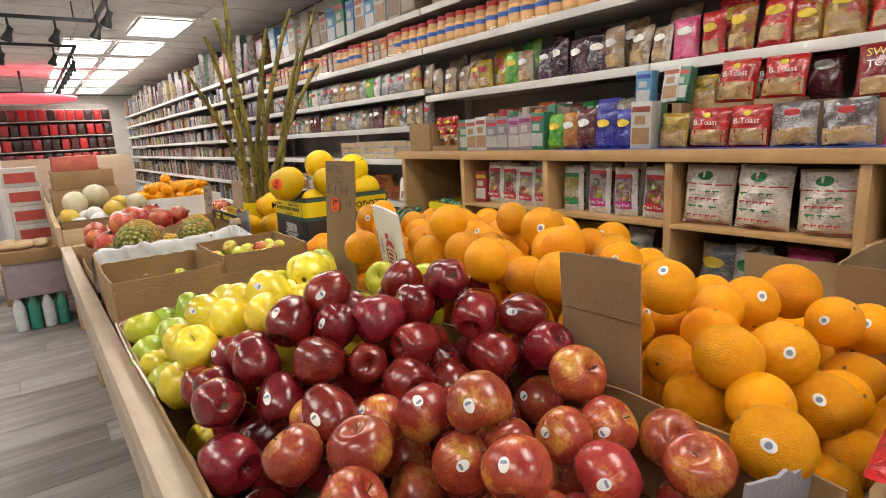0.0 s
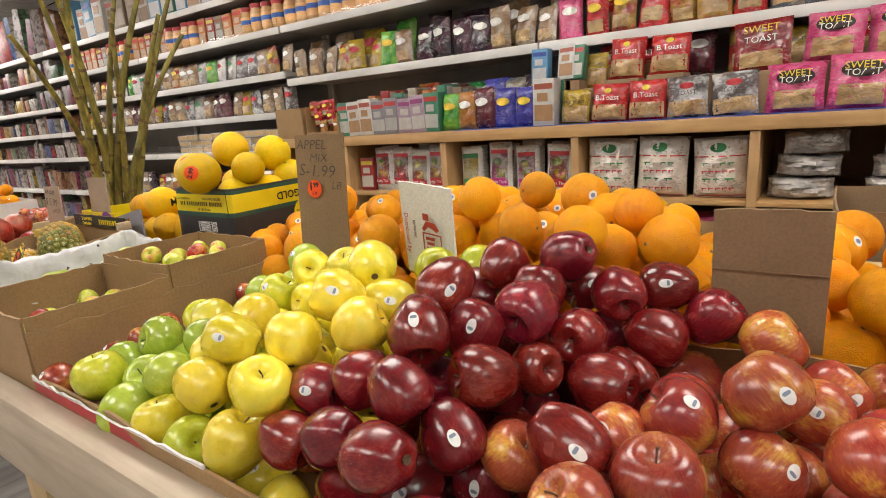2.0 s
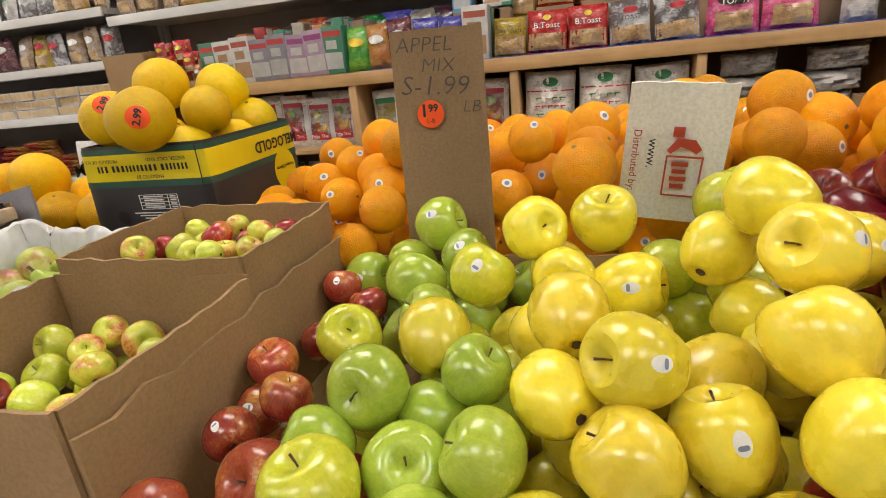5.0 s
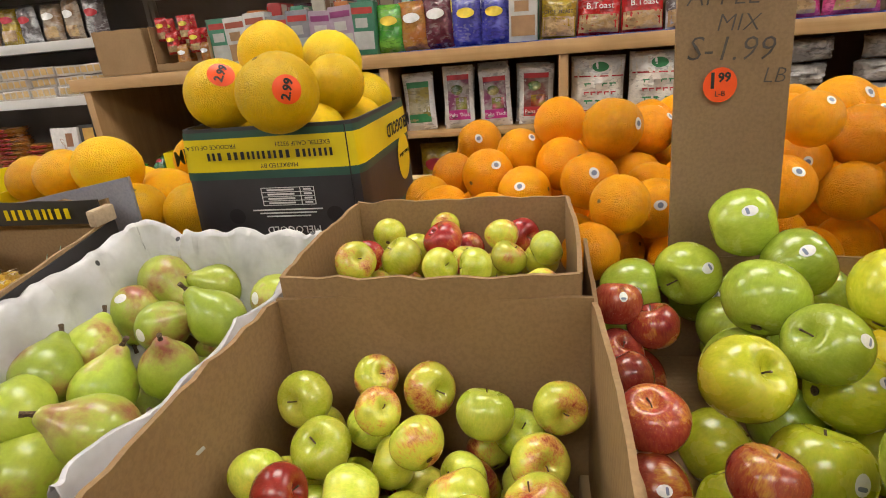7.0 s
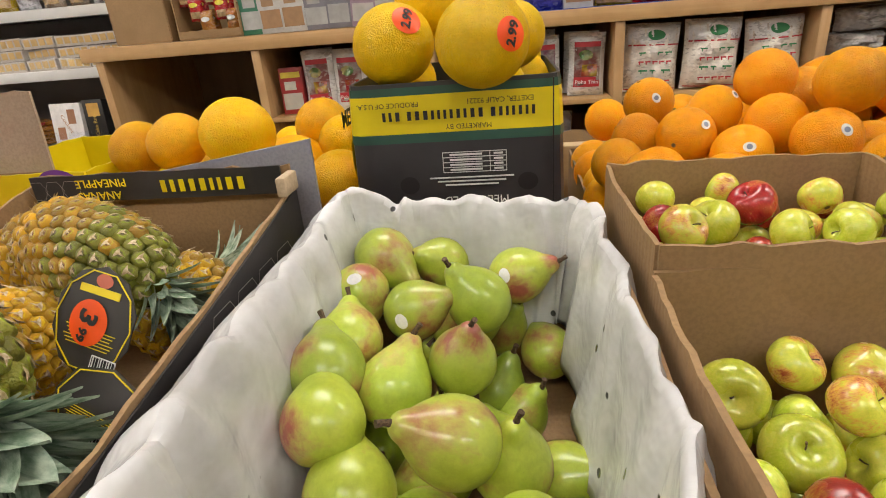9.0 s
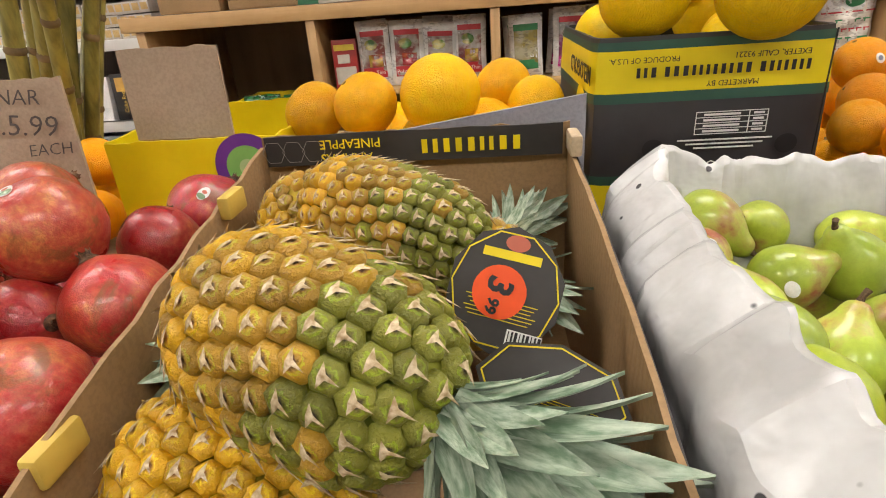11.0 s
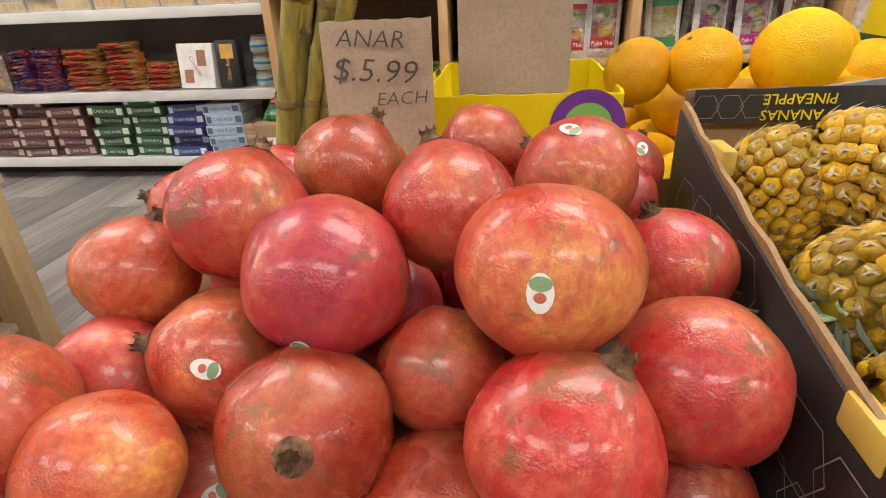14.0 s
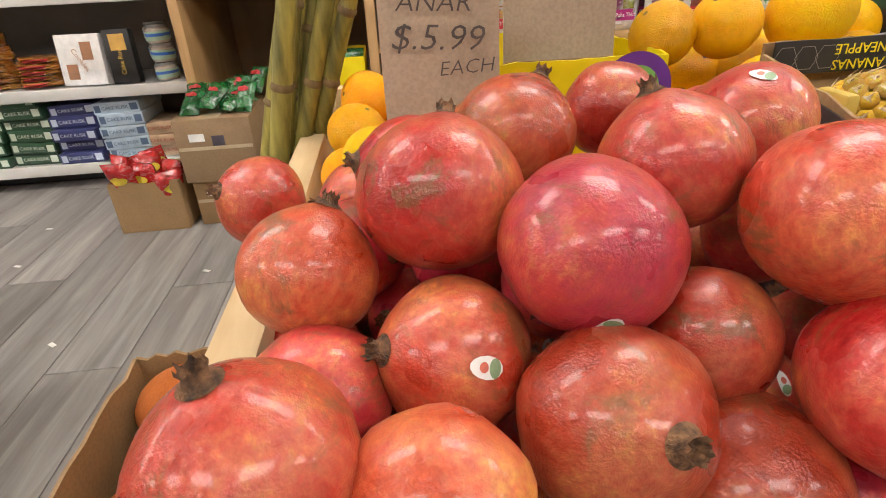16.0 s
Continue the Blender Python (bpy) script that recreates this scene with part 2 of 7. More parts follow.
LADY_RED = skin("red_small_apple_skin", [(0.36, (0.26, 0.008, 0.02)), (0.55, (0.45, 0.03, 0.03)), (0.66, (0.66, 0.3, 0.06))], patch=0.8, streak=0.3, rough=0.22, hue=0.01)
ORANGE_SKIN = skin("orange_peel", [(0.3, (0.93, 0.31, 0.0)), (0.55, (1.0, 0.4, 0.0)), (0.75, (1.0, 0.47, 0.0))], rough=0.34, spec=0.3, hue=0.008, pores=0.45, pore_scale=22, speck_amount=0.0, stretch=(1, 1, 1), coat=0.06)
GRAPE_SKIN = skin("grapefruit_peel", [(0.3, (0.9, 0.4, 0.0)), (0.6, (0.95, 0.52, 0.0)), (0.75, (0.93, 0.57, 0.0))], rough=0.34, spec=0.3, hue=0.02, pores=0.4, pore_scale=24, speck_amount=0.0, stretch=(1, 1, 1), coat=0.06)
MELO_SKIN = skin("melogold_peel", [(0.3, (0.9, 0.52, 0.0)), (0.6, (0.92, 0.6, 0.0)), (0.75, (0.84, 0.64, 0.0))], rough=0.34, spec=0.3, hue=0.015, pores=0.35, pore_scale=26, speck_amount=0.0, stretch=(1, 1, 1), coat=0.06)
PEAR_SKIN = skin("pear_skin", [(0.32, (0.32, 0.42, 0.03)), (0.52, (0.46, 0.54, 0.06)), (0.58, (0.46, 0.4, 0.08)), (0.66, (0.36, 0.1, 0.06))], patch=0.55, streak=0.15, rough=0.36, hue=0.012, speck=(0.2, 0.2, 0.06), speck_amount=0.3, stretch=(1.5, 1.5, 1))
POM_SKIN = skin("pomegranate_rind", [(0.34, (0.36, 0.008, 0.022)), (0.47, (0.5, 0.026, 0.036)), (0.57, (0.58, 0.09, 0.055)), (0.72, (0.72, 0.3, 0.08))], patch=0.8, streak=0.4, rough=0.25, hue=0.022, scuff=(0.2, 0.085, 0.03), mottle=0.3, pores=0.16, pore_scale=30, speck=(0.1, 0.05, 0.03), speck_amount=0.35, stretch=(2, 2, 1.2))
STEM = surface("dry_stem", (0.06, 0.035, 0.02), (0.16, 0.1, 0.05), 20, 0.8, fine=60, bump=0.4, dist=0.02)
CALYX = surface("dry_calyx", (0.1, 0.06, 0.03), (0.34, 0.22, 0.09), 6, 0.75, fine=40, bump=0.4, dist=0.02)
CROWN = surface("dry_crown", (0.05, 0.025, 0.015), (0.26, 0.13, 0.06), 9, 0.8, fine=40, bump=0.5, dist=0.02)
STICKER = surface("sticker_paper", (0.78, 0.78, 0.76), (0.86, 0.86, 0.84), 10, 0.35, spread=0.02)
STICKER_INK = paint((0.2, 0.24, 0.34), 0.4)
STICKER_RED = paint((0.55, 0.13, 0.08), 0.4)
STICKER_GREEN = paint((0.22, 0.33, 0.18), 0.4)
ORANGE_TAG = paint((0.95, 0.1, 0.01), 0.4)
BLACK_INK = paint((0.015, 0.014, 0.016), 0.5)
WHITE_INK = paint((0.82, 0.82, 0.8), 0.45)
CARD = card("brown_board", (0.28, 0.17, 0.075), (0.37, 0.23, 0.11))
CARD_DARK = card("tan_board", (0.24, 0.15, 0.08), (0.32, 0.21, 0.115))
CARD_PALE = card("pale_board", (0.4, 0.31, 0.22), (0.5, 0.4, 0.29))
CARD_EDGE = card("torn_board_edge", (0.42, 0.31, 0.19), (0.58, 0.46, 0.31))
CARD_WHITE = card("white_board", (0.72, 0.71, 0.69), (0.82, 0.81, 0.79))
CARD_GREY = card("grey_board", (0.26, 0.26, 0.3), (0.36, 0.36, 0.4))
BLACK_BOARD = surface("black_printed_board", (0.02, 0.018, 0.018), (0.045, 0.04, 0.04), 10, 0.5, fine=120)
MG_DARK = surface("dark_printed_board", (0.028, 0.026, 0.03), (0.05, 0.046, 0.05), 7, 0.45, fine=120)
MG_YELLOW = surface("yellow_printed_board", (0.72, 0.56, 0.0), (0.85, 0.68, 0.01), 7, 0.42, fine=120)
MG_GREEN = surface("green_printed_board", (0.02, 0.07, 0.05), (0.03, 0.1, 0.07), 7, 0.45, fine=120)
PINE_RAIL = wood("pale_pine", (0.5, 0.34, 0.17), (0.7, 0.54, 0.32), "y", 0.7)
PINE_X = wood("pale_pine_cross", (0.5, 0.34, 0.17), (0.7, 0.54, 0.32), "x", 0.7)
PINE_Z = wood("pale_pine_upright", (0.46, 0.3, 0.15), (0.64, 0.48, 0.27), "z", 0.7)
PINE_OLD = wood("weathered_pine", (0.36, 0.28, 0.2), (0.62, 0.53, 0.42), "y", 0.6, 0.7)
PLANK = wood("varnished_pine", (0.42, 0.24, 0.09), (0.58, 0.37, 0.17), "y", 0.55, 0.45)
PLANK_Z = wood("varnished_pine_upright", (0.38, 0.22, 0.09), (0.54, 0.34, 0.16), "z", 0.55, 0.45)
PANEL = wood("brown_panel", (0.2, 0.12, 0.06), (0.3, 0.19, 0.1), "z", 0.3, 0.55)
METAL_SHELF = surface("cream_enamel", (0.42, 0.4, 0.37), (0.5, 0.48, 0.45), 3, 0.35, fine=200, bump=0.05)
LIP = surface("white_price_strip", (0.6, 0.59, 0.57), (0.7, 0.69, 0.67), 4, 0.3, fine=200, bump=0.04)
BACK = surface("shelf_back", (0.17, 0.155, 0.14), (0.23, 0.21, 0.19), 3, 0.5)
WALL = surface("painted_wall", (0.55, 0.52, 0.48), (0.62, 0.59, 0.55), 1.5, 0.7, fine=60)
TILE_CEIL = surface("ceiling_board", (0.72, 0.71, 0.68), (0.8, 0.79, 0.76), 3, 0.85, fine=140, bump=0.3)
BLACK_METAL = surface("black_enamel", (0.012, 0.012, 0.013), (0.025, 0.025, 0.027), 6, 0.4)
CLEAR, _n, _l, _p = nodes_of("clear_plastic")
_p.inputs["Base Color"].default_value = (0.94, 0.95, 0.96, 1)
_p.inputs["Transmission Weight"].default_value, _p.inputs["Roughness"].default_value, _p.inputs["IOR"].default_value = 1.0, 0.03, 1.25


def floor_material():
    m, nt, links, p = nodes_of("grey_vinyl_plank")
    v = coords(nt, links, (1.3, 16, 16))
    g = noise_tex(nt, links, v, 1.5, 8, 0.6, 0.6)
    c = ramp(nt, links, g, [(0.28, (0.16, 0.143, 0.133)), (0.5, (0.25, 0.23, 0.218)), (0.74, (0.38, 0.355, 0.335))])
    oi = nt.new("ShaderNodeObjectInfo")
    hsv = nt.new("ShaderNodeHueSaturation")
    mr = nt.new("ShaderNodeMapRange")
    mr.inputs[3].default_value, mr.inputs[4].default_value = 0.82, 1.15
    links.new(oi.outputs["Random"], mr.inputs[0])
    links.new(mr.outputs[0], hsv.inputs["Value"])
    links.new(c, hsv.inputs["Color"])
    links.new(hsv.outputs[0], p.inputs["Base Color"])
    p.inputs["Roughness"].default_value = 0.42
    bump_to(nt, links, p, g, 0.12, 0.001)
    return m


FLOOR = floor_material()


def glow(name, c, s):
    m, nt, links, p = nodes_of(name)
    p.inputs["Base Color"].default_value = (*c, 1)
    p.inputs["Emission Color"].default_value = (*c, 1)
    p.inputs["Emission Strength"].default_value = s
    return m


PANEL_GLOW = glow("light_panel", (1.0, 0.95, 0.88), LAMP)


# ---- the shop: floor, walls, ceiling ----
X0, X1, Y0, Y1 = -3.2, 3.05, -4.0, 19.0
floor = tagged(finish("floor", slab(X0, X1, Y0, Y1, -0.06, -0.004), FLOOR), "dark screed under grey vinyl plank flooring", "floor", kind="structure")
tagged(finish("wall_east", slab(X1, X1 + 0.12, Y0, Y1, 0, CEIL), WALL), "painted wall behind the long shelves", "wall", kind="structure")
tagged(finish("wall_west", slab(X0 - 0.12, X0, Y0, Y1, 0, CEIL), WALL), "plain painted shop wall", "wall", kind="structure")
tagged(finish("wall_south", slab(X0, X1, Y0 - 0.12, Y0, 0, CEIL), WALL), "plain painted shop wall", "wall", kind="structure")
tagged(finish("wall_north", slab(X0, X1, Y1, Y1 + 0.12, 0, CEIL), WALL), "far painted shop wall", "wall", kind="structure")
cbm = slab(X0, X1, Y0, Y1, CEIL + 0.012, CEIL + 0.1)
for i in range(int((Y1 - Y0) / 0.61) + 1):
    add_box(cbm, ((X0 + X1) / 2, Y0 + i * 0.61, CEIL + 0.006), (X1 - X0, 0.024, 0.016))
for i in range(int((X1 - X0) / 1.22) + 2):
    add_box(cbm, (X0 + 0.38 + i * 1.22, (Y0 + Y1) / 2, CEIL + 0.007), (0.024, Y1 - Y0, 0.016))
tagged(finish("ceiling", cbm, TILE_CEIL), "white suspended ceiling of mineral boards in a metal grid", "ceiling", kind="structure")


def ceiling_light(x, y):
    t = thing("ceiling_light", "bright recessed fluorescent ceiling panel in a white frame", "ceiling light", "ceiling panels", (x, y, CEIL))
    bm = bmesh.new()
    for c, s in (((0, 0.6, -0.006), (0.64, 0.03, 0.02)), ((0, -0.6, -0.006), (0.64, 0.03, 0.02)), ((0.31, 0, -0.006), (0.03, 1.17, 0.02)), ((-0.31, 0, -0.006), (0.03, 1.17, 0.02))):
        add_box(bm, c, s)
    part("frame", bm, LIP, t)
    part("diffuser", box((0, 0, -0.004), (0.59, 1.17, 0.006)), PANEL_GLOW, t, "glowing white diffuser")


for y in (-2.6, -0.4, 1.8, 4.0, 6.2):
    for x in (-1.4, 1.1):
        ceiling_light(x, y)
for k in range(6):
    y = 8.4 + 1.83 * k
    ceiling_light(1.72, y)
    if k:
        ceiling_light(1.02, y)
ceiling_light(-1.4, 9.5)
ceiling_light(-1.4, 13)


# ---- fruit ----
def apple_point(th, ph, tall=1.0, lobes=0.02, taper=0.14):
    r = 1 - 0.5 * math.exp(-(th / 0.33) ** 2) - 0.24 * math.exp(-((math.pi - th) / 0.32) ** 2)
    k = 1.03 - taper * (1 - math.cos(th)) / 2
    w = 1 + lobes * math.cos(5 * ph) * (0.3 + 1.3 * (th / math.pi) ** 3) + 0.012 * math.cos(2 * ph + 1)
    return Vector((r * k * w * math.sin(th) * math.cos(ph), r * k * w * math.sin(th) * math.sin(ph), r * math.cos(th) * tall))


def round_point(th, ph, tall=0.97, lobes=0.0):
    r = 1 - 0.05 * math.exp(-(th / 0.3) ** 2) - 0.03 * math.exp(-((math.pi - th) / 0.2) ** 2)
    return Vector((r * math.sin(th) * math.cos(ph), r * math.sin(th) * math.sin(ph), r * tall * math.cos(th)))


def pom_point(th, ph, tall=0.93, lobes=0.022):
    r = 1 + 0.1 * math.exp(-(th / 0.34) ** 2) - 0.04 * math.exp(-((math.pi - th) / 0.35) ** 2)
    w = 1 + lobes * math.cos(6 * ph + 0.7) * math.sin(th) + 0.012 * math.cos(3 * ph)
    return Vector((r * w * math.sin(th) * math.cos(ph), r * w * math.sin(th) * math.sin(ph), r * tall * math.cos(th)))


def ball(fn, rows=16, seg=26, lean=0.0, **kw):
    bm = bmesh.new()
    rings = []
    for i in range(rows + 1):
        th = math.pi * i / rows
        if i in (0, rows):
            rings.append([bm.verts.new(fn(th + (0.001 if i == 0 else -0.001), 0, **kw) * Vector((0, 0, 1)))])
        else:
            rings.append([bm.verts.new(fn(th, 2 * math.pi * k / seg, **kw)) for k in range(seg)])
    for a, b in zip(rings, rings[1:]):
        for k in range(seg):
            j = (k + 1) % seg
            if len(a) == 1:
                bm.faces.new((a[0], b[k], b[j]))
            elif len(b) == 1:
                bm.faces.new((a[k], b[0], a[j]))
            else:
                bm.faces.new((a[k], b[k], b[j], a[j]))
    if lean:
        for v in bm.verts:
            v.co.x += lean * v.co.z * v.co.z
            v.co.z *= 1 + lean * v.co.x * 0.6
    return bm


def patch(fn, th0, ph0, w, h, lift=0.012, n=7, oval=True, **kw):
    """A sticker that follows the skin of the fruit."""
    bm = bmesh.new()
    mid = bm.verts.new(fn(th0, ph0, **kw) * (1 + lift))
    rim = []
    seg = 14
    prev = None
    for ring in (0.5, 1.0):
        row = []
        for k in range(seg):
            a = 2 * math.pi * k / seg
            q = (abs(math.cos(a)) ** 4 + abs(math.sin(a)) ** 4) ** -0.25 if not oval else 1.0
            row.append(bm.verts.new(fn(th0 + ring * h * q * math.sin(a), ph0 + ring * w * q * math.cos(a) / max(0.3, math.sin(th0)), **kw) * (1 + lift)))
        for k in range(seg):
            j = (k + 1) % seg
            if prev:
                bm.faces.new((prev[k], row[k], row[j], prev[j]))
            else:
                bm.faces.new((mid, row[k], row[j]))
        prev = row
    bmesh.ops.recalc_face_normals(bm, faces=bm.faces)
    if bm.faces[0].normal.dot(bm.faces[0].calc_center_median()) < 0:
        bmesh.ops.reverse_faces(bm, faces=bm.faces)
    return bm


def stalk(length, r=0.03, bend=0.15, z0=0.6):
    return tube([(0, 0, z0), (bend * 0.25, 0, z0 + length * 0.45), (bend, 0.02, z0 + length)], [r, r * 0.8, r * 1.25], 7)


def apple(kind, label, material, tall, lobes, lean, sticker, group, taper=0.14):
    """An apple of one unit radius, stem up, hidden far below until it is copied."""
    t = thing(kind, label, "apple", group)
    kw = dict(tall=tall, lobes=lobes, taper=taper)
    part("body", ball(apple_point, 18, 30, lean, **kw), material, t)
    part("stem", stalk(0.38, 0.024, 0.12, 0.46 * tall), STEM, t, "dry brown stem")
    part("calyx", lathe([(0.0, -0.74 * tall), (0.1, -0.77 * tall), (0.13, -0.84 * tall), (0.05, -0.8 * tall), (0, -0.78 * tall)], 7), STEM, t)
    if sticker:
        th, ph = sticker
        part("sticker", patch(apple_point, th, ph, 0.16, 0.22, **kw), STICKER, t, "small white fruit sticker")
        part("sticker_print", patch(apple_point, th + 0.07, ph, 0.1, 0.045, 0.018, oval=False, **kw), STICKER_INK, t, "printed bars on the sticker")
    return t


def round_fruit(kind, label, category, material, tall, sticker, group, button=True, tag=None):
    t = thing(kind, label, category, group)
    part("body", ball(round_point, tall=tall), material, t)
    if button:
        part("button", lathe([(0.0, 0.92 * tall), (0.07, 0.945 * tall), (0.075, 0.965 * tall), (0.03, 0.975 * tall), (0, 0.965 * tall)], 9), CALYX, t, "dry stem button")
    if sticker:
        th, ph = sticker
        part("sticker", patch(round_point, th, ph, 0.16, 0.2, tall=tall), STICKER, t, "small white fruit sticker")
        part("sticker_print", patch(round_point, th, ph, 0.09, 0.09, 0.017, tall=tall), STICKER_INK, t, "printed mark on the sticker")
    return t


def pear(label, lean, sticker):
    t = thing("pear", label, "pear", "pears in the lined box")
    prof = smooth_line([(0.0, -0.92), (0.3, -1.0), (0.72, -0.82), (1.0, -0.25), (0.92, 0.35), (0.66, 0.78), (0.42, 1.08), (0.31, 1.3), (0.19, 1.44), (0.0, 1.48)], 3)
    bm = lathe([(max(0, r), z) for r, z in prof], 24)
    for v in bm.verts:
        if v.co.z > 0:
            v.co.x += lean * v.co.z ** 2
    part("body", bm, PEAR_SKIN, t)
    part("stem", tube([(lean * 2.2, 0, 1.42), (lean * 2.8, 0.03, 1.6), (lean * 3.6, 0.1, 1.78)], [0.1, 0.07, 0.09], 7), STEM, t, "brown woody stem")
    if sticker:
        def pp(th, ph):
            return Vector((1.0 * math.sin(th) * math.cos(ph), math.sin(th) * math.sin(ph), -0.15 + math.cos(th)))
        part("sticker", patch(pp, 1.55, sticker, 0.26, 0.2, 0.02), STICKER, t, "small white fruit sticker")
    return t


def pomegranate(label, sticker):
    t = thing("pomegranate", label, "pomegranate", "pomegranate heap")
    part("body", ball(pom_point, 20, 30), POM_SKIN, t)
    bm = bmesh.new()
    seg = 24
    rows = []
    for i, (r, z) in enumerate(((0.2, 0.99), (0.125, 1.05), (0.11, 1.1), (0.125, 1.15))):
        rows.append([bm.verts.new((r * math.cos(2 * math.pi * k / seg) * (1 + 0.14 * (i == 3) * math.sin(k * 2.1)), r * math.sin(2 * math.pi * k / seg) * (1 + 0.14 * (i == 3) * math.cos(k * 1.7)),
                     z + (0.07 * max(0, math.cos(6 * math.pi * 2 * k / seg)) if i == 3 else 0))) for k in range(seg)])
    inner = [bm.verts.new((0.07 * math.cos(2 * math.pi * k / seg), 0.07 * math.sin(2 * math.pi * k / seg), 1.03)) for k in range(seg)]
    rows.append(inner)
    for a, b in zip(rows, rows[1:]):
        for k in range(seg):
            j = (k + 1) % seg
            bm.faces.new((a[k], a[j], b[j], b[k]))
    bm.faces.new(inner)
    part("crown", bm, CROWN, t, "dry brown crown")
    if sticker:
        th, ph = sticker
        part("sticker", patch(pom_point, th, ph, 0.13, 0.21), STICKER, t, "oval white fruit sticker")
        part("sticker_print", patch(pom_point, th + 0.1, ph, 0.11, 0.075, 0.018), STICKER_GREEN, t, "green band on the sticker")
        part("sticker_fruit", patch(pom_point, th - 0.04, ph, 0.06, 0.055, 0.018), STICKER_RED, t, "red print on the sticker")
    return t


TEMPLATES = []


def kinds(*things):
    TEMPLATES.extend(things)
    return list(things)


side = (1.5, 3.6)
RED_T = kinds(apple("red_apple", "dark red waxy apple heaped on the wooden stand", RED_SKIN, 1.06, 0.06, 0.05, None, "dark red apples", 0.3),
              apple("red_apple", "dark red waxy apple with a small white sticker", RED_SKIN, 1.1, 0.055, -0.04, (1.35, 3.5), "dark red apples", 0.3))
GALA_T = kinds(apple("bicolour_apple", "red and yellow streaked apple on the stand", GALA_SKIN, 0.9, 0.02, 0.05, None, "red and yellow apples"),
               apple("bicolour_apple", "red and yellow streaked apple with a white sticker", GALA_SKIN, 0.93, 0.02, -0.04, (1.3, 3.9), "red and yellow apples"))
GOLD_T = kinds(apple("yellow_apple", "pale yellow apple heaped on the stand", GOLD_SKIN, 1.02, 0.045, 0.05, None, "yellow apples", 0.26),
               apple("yellow_apple", "pale yellow apple with a small white sticker", GOLD_SKIN, 1.06, 0.04, -0.05, (1.3, 3.3), "yellow apples", 0.26))
LIME_T = kinds(apple("yellow_apple", "yellow-green apple heaped on the stand", LIME_SKIN, 0.95, 0.025, 0.04, None, "yellow apples", 0.18),
               apple("yellow_apple", "yellow-green apple with a small white sticker", LIME_SKIN, 0.97, 0.025, -0.04, (1.35, 3.4), "yellow apples", 0.18))
GREEN_T = kinds(apple("green_apple", "shiny green apple heaped on the stand", GREEN_SKIN, 0.92, 0.02, 0.04, None, "green apples"),
                apple("green_apple", "shiny green apple with a small white sticker", GREEN_SKIN, 0.94, 0.02, -0.04, (1.4, 3.6), "green apples"))
LADY_T = kinds(apple("small_apple", "small yellow apple with a red blush, loose in a cardboard box", LADY_SKIN, 0.86, 0.02, 0.04, None, "small boxed apples"),
               apple("small_apple", "small pale yellow apple, loose in a cardboard box", LADY_PALE, 0.88, 0.02, -0.04, None, "small boxed apples"),
               apple("small_apple", "small dark red apple, loose in a cardboard box", LADY_RED, 0.9, 0.02, 0.03, None, "small boxed apples"))
LADY_T = [LADY_T[k] for k in (0, 1, 0, 0, 1, 1, 0, 1, 2, 0, 1)]
ORANGE_T = kinds(round_fruit("orange", "bright dimpled orange heaped on the stand", "orange", ORANGE_SKIN, 0.96, None, "oranges"),
                 round_fruit("orange", "bright dimpled orange with a small dark sticker", "orange", ORANGE_SKIN, 1.0, (1.3, 3.4), "oranges"))
GRAPE_T = kinds(round_fruit("grapefruit", "large yellow-orange grapefruit on the stand", "grapefruit", GRAPE_SKIN, 0.93, None, "grapefruits"))
MELO_T = kinds(round_fruit("pomelo", "large yellow pomelo hybrid heaped in its carton", "pomelo", MELO_SKIN, 0.96, None, "yellow pomelos"))
PEAR_T = kinds(pear("green pear with a brown stem, in a paper-lined box", 0.02, None), pear("green pear with a red cheek and a white sticker", 0.07, 3.3), pear("stout green pear in a paper-lined box", -0.05, None))
POM_T = kinds(pomegranate("large pinkish-red pomegranate with a dry crown", None), pomegranate("large red pomegranate with an oval white sticker", (1.35, 3.4)))
PLACED = []
FACES = random.Random(3)
AISLE = Vector((-0.8, -0.3, 0.5))
STUCK = {}           # where the sticker of a fruit lies on its unit body


def lay(templates, x, y, z, r, lying=70, k=None, aim=None):
    """One fruit at its place: turned at random, or with its top towards aim; stickers look to the aisle."""
    n = len(templates)
    if k is None:
        k = FACES.randrange(n) if n != 2 else int(FACES.random() < 0.36)
    t = templates[k]
    turn = Euler((radians(FACES.uniform(-lying, lying)), radians(FACES.uniform(-lying, lying)), FACES.uniform(0, 6.28))).to_matrix()
    spot = STUCK.get(t.name)
    want = (AISLE + Vector((FACES.uniform(-0.3, 0.3), FACES.uniform(-0.5, 0.5), FACES.uniform(-0.3, 0.3)))).normalized()
    if aim:
        top = Vector(aim).normalized()
        turn = top.to_track_quat("Z", "Y").to_matrix() @ Matrix.Rotation(FACES.uniform(0, 6.28), 3, "Z")
        if spot:
            best = max((((turn @ Matrix.Rotation(i * 0.2, 3, "Z")) @ spot).dot(want), i) for i in range(32))[1]
            turn = turn @ Matrix.Rotation(best * 0.2, 3, "Z")
    elif spot:
        turn = Matrix.Rotation(FACES.uniform(-1.2, 1.2), 3, want) @ (turn @ spot).rotation_difference(want).to_matrix() @ turn
    m = Matrix.Translation((x, y, z)) @ turn.to_4x4() @ Matrix.Diagonal((r, r, r, 1))
    PLACED.append((x, y, z, r))
    return copy_thing(t, m)


def stuck(templates, th, ph):
    STUCK[templates[1].name] = Vector((math.sin(th) * math.cos(ph), math.sin(th) * math.sin(ph), math.cos(th)))


